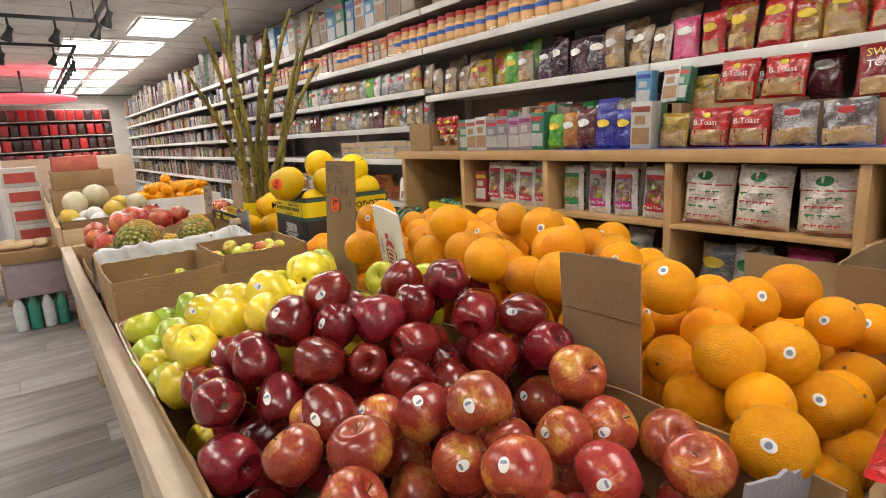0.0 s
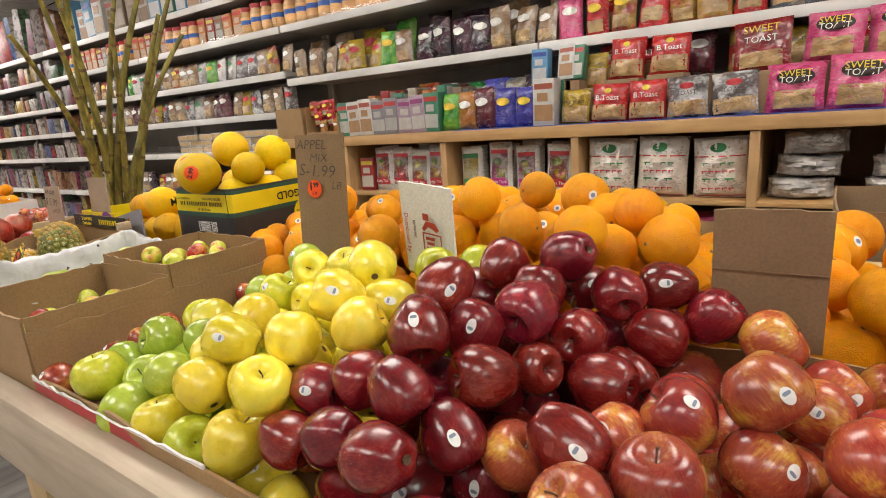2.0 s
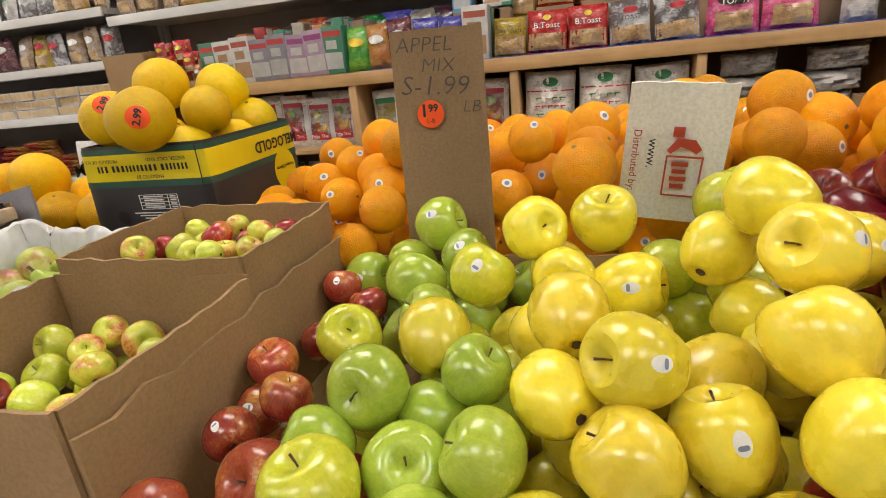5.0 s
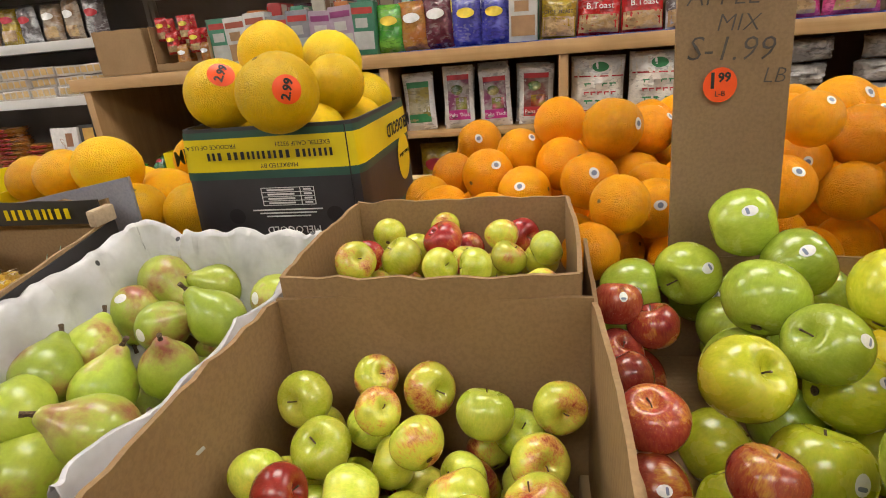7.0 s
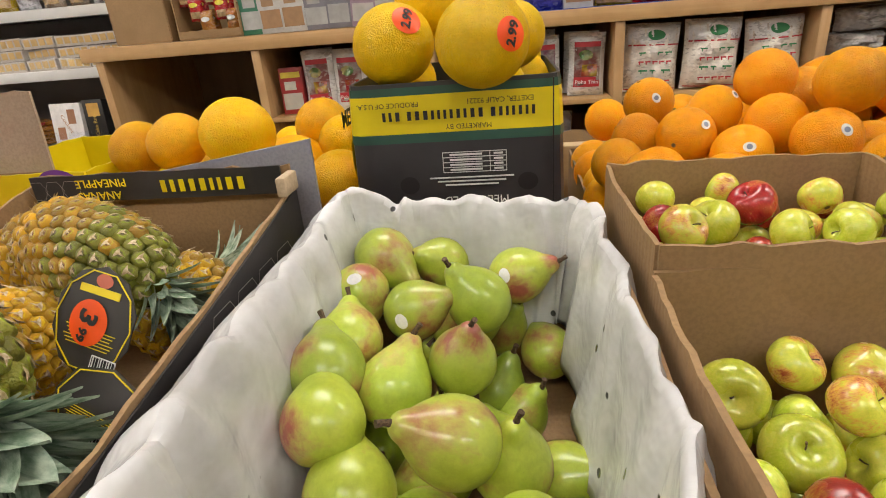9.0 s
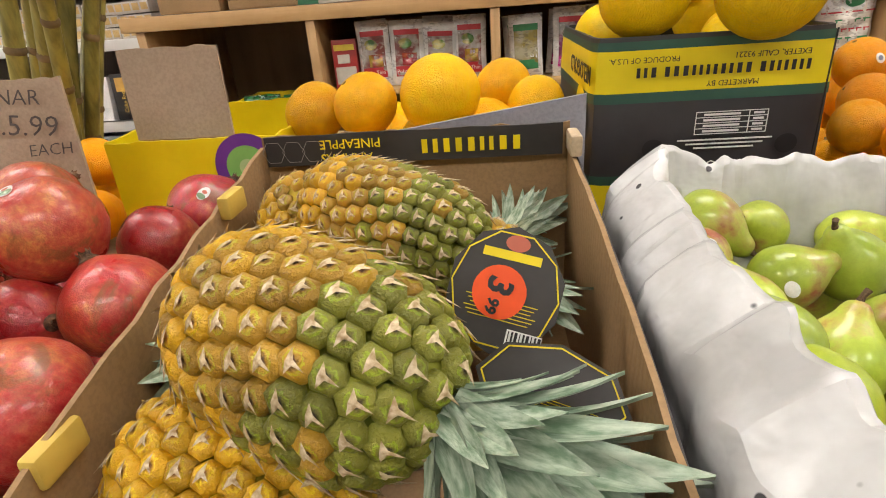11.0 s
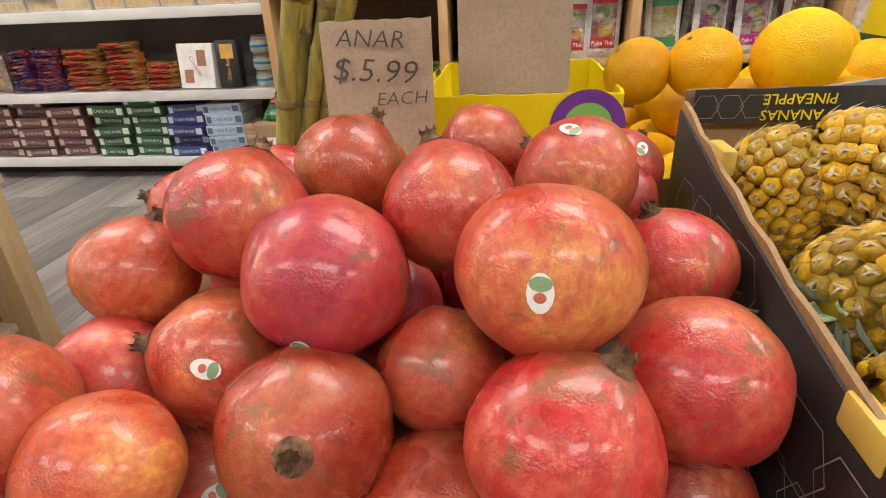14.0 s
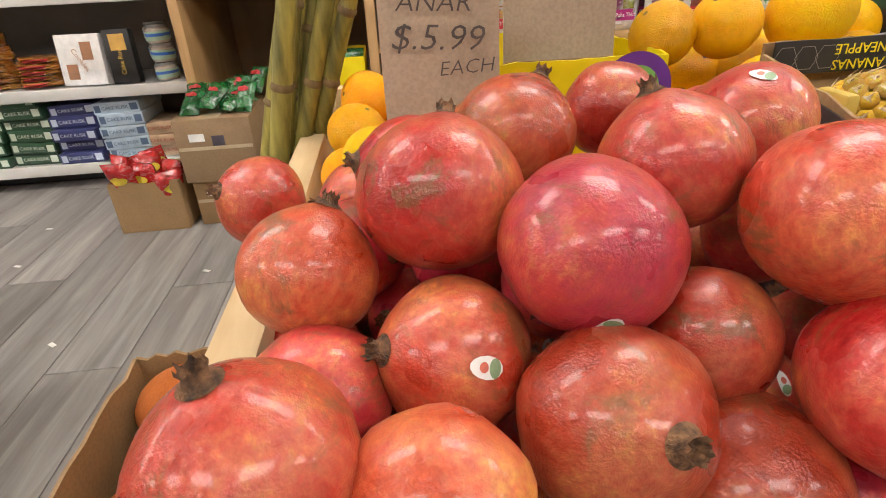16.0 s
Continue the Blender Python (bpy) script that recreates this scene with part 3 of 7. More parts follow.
for T, th, ph in ((RED_T, 1.35, 3.5), (GALA_T, 1.3, 3.9), (GOLD_T, 1.3, 3.3), (LIME_T, 1.35, 3.4), (GREEN_T, 1.4, 3.6), (ORANGE_T, 1.3, 3.4), (POM_T, 1.35, 3.4), (PEAR_T, 1.55, 3.3)):
    stuck(T, th, ph)
RED = [(0.329, 0.735, 0.775, 0.036), (0.262, 0.726, 0.750, 0.037), (0.363, 0.650, 0.748, 0.039), (0.486, 0.648, 0.779, 0.038), (0.490, 0.589, 0.736, 0.037), (0.543, 0.542, 0.733, 0.036), (0.529, 0.486, 0.704, 0.037), (0.477, 0.540, 0.691, 0.038), (0.391, 0.601, 0.714, 0.036), (0.326, 0.625, 0.698, 0.031), (0.269, 0.653, 0.708, 0.037), (0.202, 0.709, 0.713, 0.035), (0.213, 0.658, 0.673, 0.035), (0.145, 0.687, 0.680, 0.036), (0.215, 0.768, 0.706, 0.034), (0.200, 0.823, 0.687, 0.034), (0.159, 0.760, 0.670, 0.034), (0.152, 0.824, 0.653, 0.033), (0.455, 0.729, 0.766, 0.036), (0.440, 0.672, 0.740, 0.037), (0.346, 0.560, 0.686, 0.037), (0.313, 0.690, 0.735, 0.035), (0.136, 0.644, 0.621, 0.040), (0.232, 0.552, 0.688, 0.036)]
GALA = [(0.235, 0.604, 0.655, 0.034), (0.318, 0.480, 0.686, 0.036), (0.346, 0.417, 0.712, 0.038), (0.536, 0.506, 0.613, 0.038), (0.513, 0.422, 0.690, 0.039), (0.232, 0.478, 0.678, 0.037), (0.177, 0.526, 0.671, 0.035), (0.318, 0.414, 0.654, 0.036), (0.325, 0.339, 0.682, 0.036), (0.435, 0.375, 0.657, 0.034), (0.496, 0.362, 0.649, 0.037), (0.428, 0.312, 0.642, 0.038), (0.541, 0.309, 0.638, 0.037), (0.505, 0.255, 0.647, 0.038), (0.539, 0.280, 0.571, 0.038), (0.288, 0.530, 0.666, 0.034)]
GOLDEN = [(0.361, 0.874, 0.776, 0.036), (0.285, 0.866, 0.760, 0.036), (0.251, 0.802, 0.745, 0.034), (0.220, 0.880, 0.725, 0.036), (0.212, 0.988, 0.710, 0.036), (0.164, 0.871, 0.694, 0.036), (0.166, 0.993, 0.667, 0.036), (0.138, 0.900, 0.631, 0.039), (0.136, 1.049, 0.613, 0.039), (0.282, 1.146, 0.681, 0.036), (0.279, 1.032, 0.708, 0.036), (0.430, 1.073, 0.731, 0.037), (0.438, 1.003, 0.737, 0.036), (0.391, 1.041, 0.693, 0.034), (0.335, 0.830, 0.741, 0.034), (0.386, 0.980, 0.686, 0.037), (0.214, 1.040, 0.677, 0.034)]
ORANGE = [(0.587, 0.218, 0.655, 0.042), (0.751, 0.227, 0.638, 0.041), (1.014, 0.253, 0.661, 0.041), (0.654, 0.261, 0.660, 0.039), (0.898, 0.267, 0.700, 0.037), (0.742, 0.274, 0.697, 0.041), (0.672, 0.310, 0.701, 0.043), (0.943, 0.345, 0.720, 0.045), (0.669, 0.348, 0.627, 0.042), (0.854, 0.367, 0.716, 0.042), (0.752, 0.374, 0.692, 0.041), (0.788, 0.386, 0.719, 0.039), (0.703, 0.404, 0.656, 0.038), (0.701, 0.414, 0.766, 0.040), (1.090, 0.443, 0.636, 0.040), (0.641, 0.563, 0.766, 0.041), (0.733, 0.631, 0.792, 0.038), (0.588, 0.673, 0.786, 0.039), (0.782, 0.696, 0.766, 0.045), (0.803, 0.745, 0.800, 0.044), (0.638, 0.796, 0.776, 0.037), (0.815, 0.845, 0.809, 0.036)]
ORANGE_B = [(0.890, 1.503, 0.740, 0.038), (0.807, 1.371, 0.777, 0.039), (0.729, 1.304, 0.779, 0.040), (0.809, 1.432, 0.736, 0.036), (0.759, 1.370, 0.725, 0.039), (0.768, 1.480, 0.712, 0.039), (0.716, 1.424, 0.696, 0.038), (0.698, 1.336, 0.714, 0.039), (0.803, 1.538, 0.705, 0.036), (0.754, 1.572, 0.681, 0.036), (0.564, 1.346, 0.664, 0.035), (0.604, 1.309, 0.708, 0.036), (0.767, 1.010, 0.783, 0.040), (0.700, 1.013, 0.757, 0.039), (0.702, 1.078, 0.725, 0.035), (0.622, 1.129, 0.718, 0.037), (0.649, 1.094, 0.789, 0.032), (0.670, 1.028, 0.696, 0.038), (0.684, 0.898, 0.813, 0.040), (0.543, 1.022, 0.768, 0.038)]
GREEN = [(0.221, 1.186, 0.672, 0.035), (0.133, 1.128, 0.613, 0.040), (0.175, 1.087, 0.655, 0.034), (0.178, 1.217, 0.643, 0.034), (0.240, 1.103, 0.678, 0.030), (0.523, 1.199, 0.709, 0.036), (0.518, 1.306, 0.636, 0.037), (0.426, 1.208, 0.672, 0.037), (0.173, 1.144, 0.638, 0.034), (0.232, 1.139, 0.635, 0.034), (0.372, 1.180, 0.658, 0.034), (0.486, 1.159, 0.679, 0.035), (0.529, 1.246, 0.652, 0.036)]
LIME = [(0.134, 0.982, 0.608, 0.036), (0.134, 1.197, 0.648, 0.037), (0.505, 0.877, 0.734, 0.035), (0.395, 1.125, 0.693, 0.036), (0.330, 1.253, 0.653, 0.035)]
SMALL = [(0.473, 1.326, 0.643, 0.026), (0.296, 1.323, 0.639, 0.027), (0.232, 1.271, 0.648, 0.024), (0.208, 1.316, 0.623, 0.025), (0.128, 1.332, 0.613, 0.029), (0.466, 1.291, 0.621, 0.027), (0.397, 1.326, 0.606, 0.026), (0.452, 1.326, 0.598, 0.026), (0.264, 1.326, 0.606, 0.026), (0.272, 1.326, 0.545, 0.028)]
MELOGOLD = [(0.671, 1.748, 0.859, 0.056), (0.729, 1.865, 0.859, 0.053), (0.830, 1.825, 0.910, 0.052), (0.927, 1.760, 0.888, 0.054), (0.760, 1.740, 0.790, 0.047), (0.797, 1.712, 0.858, 0.045), (0.945, 1.715, 0.818, 0.050), (0.850, 1.705, 0.790, 0.047)]
GRAPEFRUIT = [(0.758, 2.118, 0.752, 0.055), (0.88, 2.03, 0.738, 0.045), (0.819, 2.062, 0.686, 0.051), (0.729, 2.058, 0.686, 0.046), (0.748, 1.97, 0.675, 0.049), (0.772, 2.225, 0.742, 0.046), (0.788, 2.303, 0.732, 0.045), (0.849, 1.983, 0.714, 0.045)]
PEAR = [(0.495, 1.850, 0.661, 0.031), (0.516, 1.795, 0.646, 0.028), (0.500, 1.713, 0.637, 0.029), (0.436, 1.753, 0.644, 0.030), (0.423, 1.809, 0.641, 0.028), (0.455, 1.869, 0.642, 0.028), (0.502, 1.734, 0.574, 0.029), (0.377, 1.860, 0.639, 0.028), (0.332, 1.814, 0.623, 0.030), (0.358, 1.761, 0.630, 0.028), (0.326, 1.864, 0.644, 0.030), (0.411, 1.738, 0.557, 0.029), (0.264, 1.762, 0.632, 0.031), (0.281, 1.855, 0.633, 0.030), (0.281, 1.723, 0.597, 0.029), (0.253, 1.833, 0.597, 0.032), (0.377, 1.775, 0.544, 0.029), (0.398, 1.719, 0.541, 0.029)]
PEAR_AIM = [(-0.55, -0.74, -0.39), (-0.59, 0.57, 0.57), (-0.2, -0.87, 0.44), (-0.14, 0.59, 0.8), (-0.11, -0.88, 0.45), (-0.73, -0.26, -0.63), (-0.27, -0.46, 0.85), (0.75, 0.2, 0.45), (0.39, -0.3, 0.87), (-0.22, -0.24, 0.95), (0.75, 0.2, 0.45), (0.21, -0.43, 0.88), (-0.23, 0.81, 0.54), (0.75, 0.2, 0.45), (-0.11, -0.08, 0.99), (0.75, 0.2, 0.35), (-0.13, 0.29, 0.95), (-0.24, -0.55, 0.8)]
POM = [(0.364, 2.356, 0.662, 0.044), (0.260, 2.366, 0.647, 0.048), (0.397, 2.423, 0.717, 0.046), (0.206, 2.445, 0.647, 0.049), (0.265, 2.452, 0.713, 0.050), (0.477, 2.494, 0.717, 0.040), (0.336, 2.510, 0.719, 0.045), (0.211, 2.508, 0.587, 0.047), (0.266, 2.511, 0.642, 0.039), (0.544, 2.363, 0.675, 0.043), (0.221, 2.582, 0.632, 0.049), (0.280, 2.579, 0.698, 0.050), (0.398, 2.593, 0.726, 0.042), (0.331, 2.653, 0.713, 0.049), (0.273, 2.655, 0.640, 0.045), (0.180, 2.673, 0.640, 0.040), (0.265, 2.730, 0.628, 0.040), (0.322, 2.735, 0.674, 0.042), (0.195, 2.748, 0.656, 0.047), (0.498, 2.799, 0.653, 0.040), (0.354, 2.433, 0.655, 0.036), (0.472, 2.380, 0.670, 0.039)]
HEAPS = ((RED_T, RED, 140), (GALA_T, GALA, 70), (GOLD_T, GOLDEN, 100), (LIME_T, LIME, 60), (ORANGE_T, ORANGE, 90), (ORANGE_T, ORANGE_B, 90), (GREEN_T, GREEN, 65), (GALA_T, SMALL, 70),
         (MELO_T, MELOGOLD, 60), (GRAPE_T, GRAPEFRUIT, 70))
for templates, spots, lying in HEAPS:
    for x, y, z, r in spots:
        lay(templates, x, y, z, r, lying)
AIMS = [(0.13, 0.38, 0.82), (0.45, 0.09, -0.89), (0.64, 0.66, 0.34), (0.18, -0.47, 0.81), (-0.42, 0.04, -0.85), (0.83, -0.22, 0.26), (0.3, 0.29, 0.91), (0.49, 0.09, -0.8), (0.64, 0.4, -0.65), (0.54, -0.46, 0.52), (-0.83, -0.22, 0.5), (0.24, 0.36, -0.79), (0.28, -0.4, 0.7), (0.62, -0.16, 0.76), (-0.3, 0.85, 0.42), (0.7, -0.19, -0.68), (0.7, -0.19, -0.68), (0.32, -0.35, 0.8), (0.02, 0.16, 0.88), (-0.43, 0.64, 0.43), (-0.3, -0.9, 0.15), (0.7, 0.1, 0.4)]
for i, ((x, y, z, r), aim) in enumerate(zip(POM, AIMS)):
    lay(POM_T, x, y, z, r, aim=aim, k=int(i in (2, 4, 8, 9, 11, 14, 20)))
for (x, y, z, r), aim in zip(PEAR, PEAR_AIM):
    lay(PEAR_T, x, y, z, r, aim=aim)


def heap_fill(heaps, x0, x1, y0, y1, r, z0, lying=80, margin=0.2, limit=300, depth=4.4):
    """Fruit of the lower layers: fills the space between the bed and the known top fruit, each of the kind that lies above it."""
    tops = [(x, y, z, rr, t) for t, spots in heaps for x, y, z, rr in spots]
    made = 0
    layer = 0
    z = z0 + r
    while z < 0.85 and made < limit:
        row = 0
        y = y0 + r + (layer % 2) * r
        while y < y1 - r * 0.6:
            x = x0 + r + (row % 2) * r + (layer % 2) * r * 0.5
            while x < x1 - r * 0.6:
                near = sorted(((tx - x) ** 2 + (ty - y) ** 2, tz, rr, t) for tx, ty, tz, rr, t in [(a[0], a[1], a[2], a[3], i) for i, a in enumerate(tops)])[:4]
                w = [1 / (d + 1e-4) for d, *_ in near]
                top = sum(wi * n[1] for wi, n in zip(w, near)) / sum(w)
                jx, jy = x + FACES.uniform(-0.25, 0.25) * r, y + FACES.uniform(-0.25, 0.25) * r
                if top - depth * r < z < top - margin * r and all((jx - a) ** 2 + (jy - b) ** 2 + (z - c) ** 2 > (0.86 * (r + q)) ** 2 for a, b, c, q in PLACED):
                    lay(tops[near[0][3]][4], jx, jy, z, r, lying)
                    made += 1
                x += 2 * r
            y += 1.75 * r
            row += 1
        z += 1.6 * r
        layer += 1


for T, x, y, z, r in ((ORANGE_T, 0.69, 2.735, 0.6, 0.037), (GRAPE_T, 0.78, 2.725, 0.63, 0.042), (ORANGE_T, 0.85, 2.71, 0.66, 0.04), (GRAPE_T, 0.66, 2.7, 0.63, 0.04), (ORANGE_T, 0.75, 2.66, 0.6, 0.04), (ORANGE_T, 0.93, 2.72, 0.62, 0.04), (GRAPE_T, 0.87, 2.64, 0.62, 0.04), (ORANGE_T, 0.62, 2.74, 0.57, 0.04), (ORANGE_T, 0.8, 2.74, 0.56, 0.04), (ORANGE_T, 0.88, 2.73, 0.58, 0.04)):
    lay(T, x, y, z, r)
APPLES = ((RED_T, RED), (GALA_T, GALA), (GOLD_T, GOLDEN), (LIME_T, LIME), (GREEN_T, GREEN), (GALA_T, SMALL))
heap_fill(APPLES, 0.12, 0.6, 0.2, 1.34, 0.036, 0.512, depth=7)
heap_fill(((ORANGE_T, ORANGE), (ORANGE_T, ORANGE_B)), 0.6, 1.12, 0.16, 1.6, 0.04, 0.512)
heap_fill(((POM_T, POM),), 0.13, 0.6, 2.32, 2.78, 0.044, 0.507, depth=9)
heap_fill(((GRAPE_T, GRAPEFRUIT),), 0.62, 1.05, 1.97, 2.32, 0.046, 0.55)
heap_fill(((MELO_T, MELOGOLD),), 0.72, 0.98, 1.65, 1.9, 0.048, 0.6)


def drop_pile(templates, x0, x1, y0, y1, z0, top, r):
    """Loose fruit dropped into a box, each where it comes to rest lowest, until the heap reaches top(x, y)."""
    rr = random.Random(int(x0 * 1000))
    bed = []
    for _ in range(320):
        q = r * rr.uniform(0.88, 1.12)
        best = None
        for _ in range(14):
            x, y = rr.uniform(x0 + q, x1 - q), rr.uniform(y0 + q, y1 - q)
            z = z0 + q
            for a, b, c, w in bed:
                d2 = (x - a) ** 2 + (y - b) ** 2
                if d2 < (q + w) ** 2:
                    z = max(z, c + math.sqrt((q + w) ** 2 - d2))
            if best is None or z < best[2]:
                best = (x, y, z)
        if best[2] + 0.4 * q > top(best[0], best[1]):
            continue
        bed.append((*best, q))
        lay(templates, *best, q, 80)


drop_pile(LADY_T, 0.113, 0.335, 1.368, 1.616, 0.511, lambda x, y: 0.668, 0.0205)
drop_pile(LADY_T, 0.351, 0.557, 1.378, 1.612, 0.511, lambda x, y: 0.722, 0.0205)
heap_fill(((PEAR_T, PEAR),), 0.17, 0.5, 1.66, 1.88, 0.028, 0.53)


# ---- the front stand ----
stand = thing("produce_stand", "long low pine produce stand with a worn front rail", "produce stand", "", (0, 0, 0))
RZ = 0.605
part("front_rail", slab(0.062, 0.1, -1.2, 2.82, RZ - 0.13, RZ, 0.004), PINE_OLD, stand, "worn pine rail")
part("end_rail", slab(0.104, 1.12, 2.782, 2.82, RZ - 0.13, RZ, 0.004), PINE_X, stand, "pale new pine rail")
part("back_rail", slab(1.12, 1.158, -1.2, 2.82, RZ - 0.13, RZ + 0.02, 0.004), PINE_RAIL, stand)
part("deck", slab(0.1, 1.12, -1.2, 2.782, RZ - 0.12, RZ - 0.1), PINE_OLD, stand)
for y in (-1.0, 0.25, 1.5, 2.72):
    for x in (0.125, 1.08):
        part("leg", slab(x - 0.022, x + 0.022, y - 0.045, y + 0.045, 0, RZ - 0.121, 0.004), PINE_Z, stand)
for y in (1.36, 1.64, 1.95):
    part("cross_bar", slab(0.102, 1.118, y - 0.012, y + 0.012, RZ - 0.099, RZ - 0.06, 0.003), PINE_X, stand)


def board_wall(p0, p1, z0, z1, th=0.004, torn=0.0, n=14, lean=0.0, seed=0, rise=0.0):
    """One side of a carton: a board with a slightly uneven upper edge, between two points of the plan."""
    r = random.Random(seed)
    a, b = Vector((*p0, 0)), Vector((*p1, 0))
    d = (b - a).normalized()
    nrm = Vector((d.y, -d.x, 0))
    bm = bmesh.new()
    rows = 4
    grid = [[], []]
    wob = [r.uniform(-1, 1) * torn for _ in range(n + 1)]
    for s in (0, 1):
        for i in range(n + 1):
            q = a.lerp(b, i / n)
            col = []
            for k in range(rows + 1):
                h = k / rows
                bow = math.sin(math.pi * i / n) * h * 0.004
                z = z0 + (z1 + rise * (1 - i / n) - z0 + wob[i]) * h
                col.append(bm.verts.new(q + nrm * ((s - 0.5) * th + lean * h + bow) + Vector((0, 0, z))))
            grid[s].append(col)
    for i in range(n):
        for k in range(rows):
            bm.faces.new((grid[0][i][k], grid[0][i][k + 1], grid[0][i + 1][k + 1], grid[0][i + 1][k]))
            bm.faces.new((grid[1][i][k], grid[1][i + 1][k], grid[1][i + 1][k + 1], grid[1][i][k + 1]))
        bm.faces.new((grid[0][i][rows], grid[1][i][rows], grid[1][i + 1][rows], grid[0][i + 1][rows]))
        bm.faces.new((grid[0][i][0], grid[0][i + 1][0], grid[1][i + 1][0], grid[1][i][0]))
    for i in (0, n):
        for k in range(rows):
            fs = (grid[0][i][k], grid[1][i][k], grid[1][i][k + 1], grid[0][i][k + 1])
            bm.faces.new(fs if i == 0 else tuple(reversed(fs)))
    return bm


def carton(name, label, x0, x1, y0, y1, z0, z1, material, torn=0.002, seed=1, tops=None, group="", inside=None, flare=0.0, slope=(0.0, 0.0)):
    """An open carton: bottom and four walls; tops gives the heights of the front, back, near and far wall."""
    t = thing(name, label, "box", group)
    part("bottom", slab(x0, x1, y0, y1, z0, z0 + 0.005), inside or material, t)
    zf, zb, zn, zr = tops or (z1,) * 4
    part("wall", board_wall((x0, y1), (x0, y0), z0 + 0.005, zf, torn=torn, seed=seed, lean=flare), material, t)
    part("wall", board_wall((x1, y0), (x1, y1), z0 + 0.005, zb, torn=torn, seed=seed + 1, lean=flare), material, t)
    part("wall", board_wall((x0 + 0.003, y0), (x1 - 0.003, y0), z0 + 0.005, zn, torn=torn, seed=seed + 2, lean=flare, rise=slope[0]), material, t)
    part("wall", board_wall((x1 - 0.003, y1), (x0 + 0.003, y1), z0 + 0.005, zr, torn=torn, seed=seed + 3, lean=flare, rise=slope[1]), material, t)
    return t


DECK = RZ - 0.1
front_box = carton("apple_box", "plain brown cardboard box half full of small apples", 0.108, 0.34, 1.362, 1.622, DECK, 0.715, CARD, seed=5, group="brown apple boxes")
back_box = carton("apple_box", "plain brown cardboard box nearly full of small apples", 0.346, 0.562, 1.372, 1.618, DECK, 0.733, CARD, seed=9, group="brown apple boxes")
tray = carton("apple_tray", "torn brown cardboard tray with a red printed edge round the apples", 0.104, 0.59, 0.15, 1.352, DECK, 0.64, CARD, torn=0.008, seed=13, tops=(0.628, 0.64, 0.62, 0.69))
pear_box = carton("pear_box", "brown pear box lined with white paper", 0.118, 0.53, 1.64, 1.9, DECK, 0.7, CARD, seed=17)
pine_box = carton("pineapple_box", "black and brown printed pineapple carton with its flaps cut open", 0.11, 0.575, 1.97, 2.3, DECK, 0.735, CARD, seed=21, torn=0.003, tops=(0.63, 0.745, 0.725, 0.645), slope=(-0.07, 0.09))
part("printed_edge", slab(0.0995, 0.1012, 0.9, 1.345, 0.6055, 0.6225), paint((0.4, 0.03, 0.04), 0.5), tray, "red printed strip on the board")
part("torn_edge", board_wall((0.1, 1.345), (0.1, 0.9), 0.6228, 0.6285, 0.003, 0.003, 24, seed=15), CARD_WHITE, tray, "torn pale upper edge")
for k in range(6):
    part("torn_edge", slab(0.1008, 0.1022, 0.62 + 0.05 * k, 0.655 + 0.05 * k, 0.606, 0.612 + 0.003 * (k % 3), 0.0003), CARD_GREY, tray, "torn grey board edge")
orange_tray = carton("orange_tray", "shallow cardboard tray under the oranges", 0.6, 1.11, 0.14, 1.6, DECK, 0.62, CARD_DARK, torn=0.003, seed=31)
grape_tray = carton("grapefruit_tray", "shallow yellow-edged cardboard tray under the grapefruits", 0.62, 1.1, 1.96, 2.34, DECK, 0.64, CARD_DARK, seed=37)
yellow_box = carton("yellow_carton", "bright yellow printed carton behind the pomegranates", 0.7, 1.0, 2.335, 2.575, DECK, 0.722, MG_YELLOW, seed=41)


# ---- price signs ----
def sign(label, p, w, h, rz, lean, material, roll=0):
    """A hand-written cardboard price sign; p is the middle of its lower edge, its face looks along -y before it is turned."""
    t = thing("price_sign", label, "sign", "cardboard price signs")
    t.matrix_basis = pose(*p, -lean, roll, rz)
    bm = board_wall((w / 2, 0), (-w / 2, 0), 0, h, 0.004, 0.0015, 10, seed=int(w * 1000))
    part("board", bm, material, t)
    return t


mix = sign("tall brown cardboard sign, handwritten apple price and orange sticker", (0.573, 1.2, 0.632), 0.118, 0.314, -82, 5, CARD_DARK)
anar = sign("brown cardboard sign with the handwritten price of the pomegranates", (0.63, 2.62, 0.645), 0.125, 0.172, -90, 3, CARD_PALE)
blank = sign("blank brown cardboard sign stuck between the cartons", (0.715, 2.467, 0.66), 0.137, 0.177, -90, 3, CARD_PALE)
back_sign = sign("brown cardboard sign with its blank back turned", (0.58, 0.435, 0.655), 0.122, 0.175, -88, -3, CARD_DARK)
white_sign = sign("white printed cardboard flap used as a sign among oranges", (0.569, 0.93, 0.696), 0.11, 0.165, -95, -9, CARD_WHITE, 6)


for ob, w, h in ((back_sign, 0.122, 0.1), (blank, 0.137, 0.06), (mix, 0.118, 0.02)):
    part("fold_line", box((0, -0.0042, h), (w * 0.97, 0.0018, 0.0016), 0.0005), CARD_DARK, ob, "pressed fold across the board")
# No opening here: a black plate gives the dark of a small hole.
part("hole", box((0.03, 0.0046, 0.14), (0.008, 0.001, 0.008), 0.0003), BLACK_INK, back_sign, "small black plate for the dark of a hole")


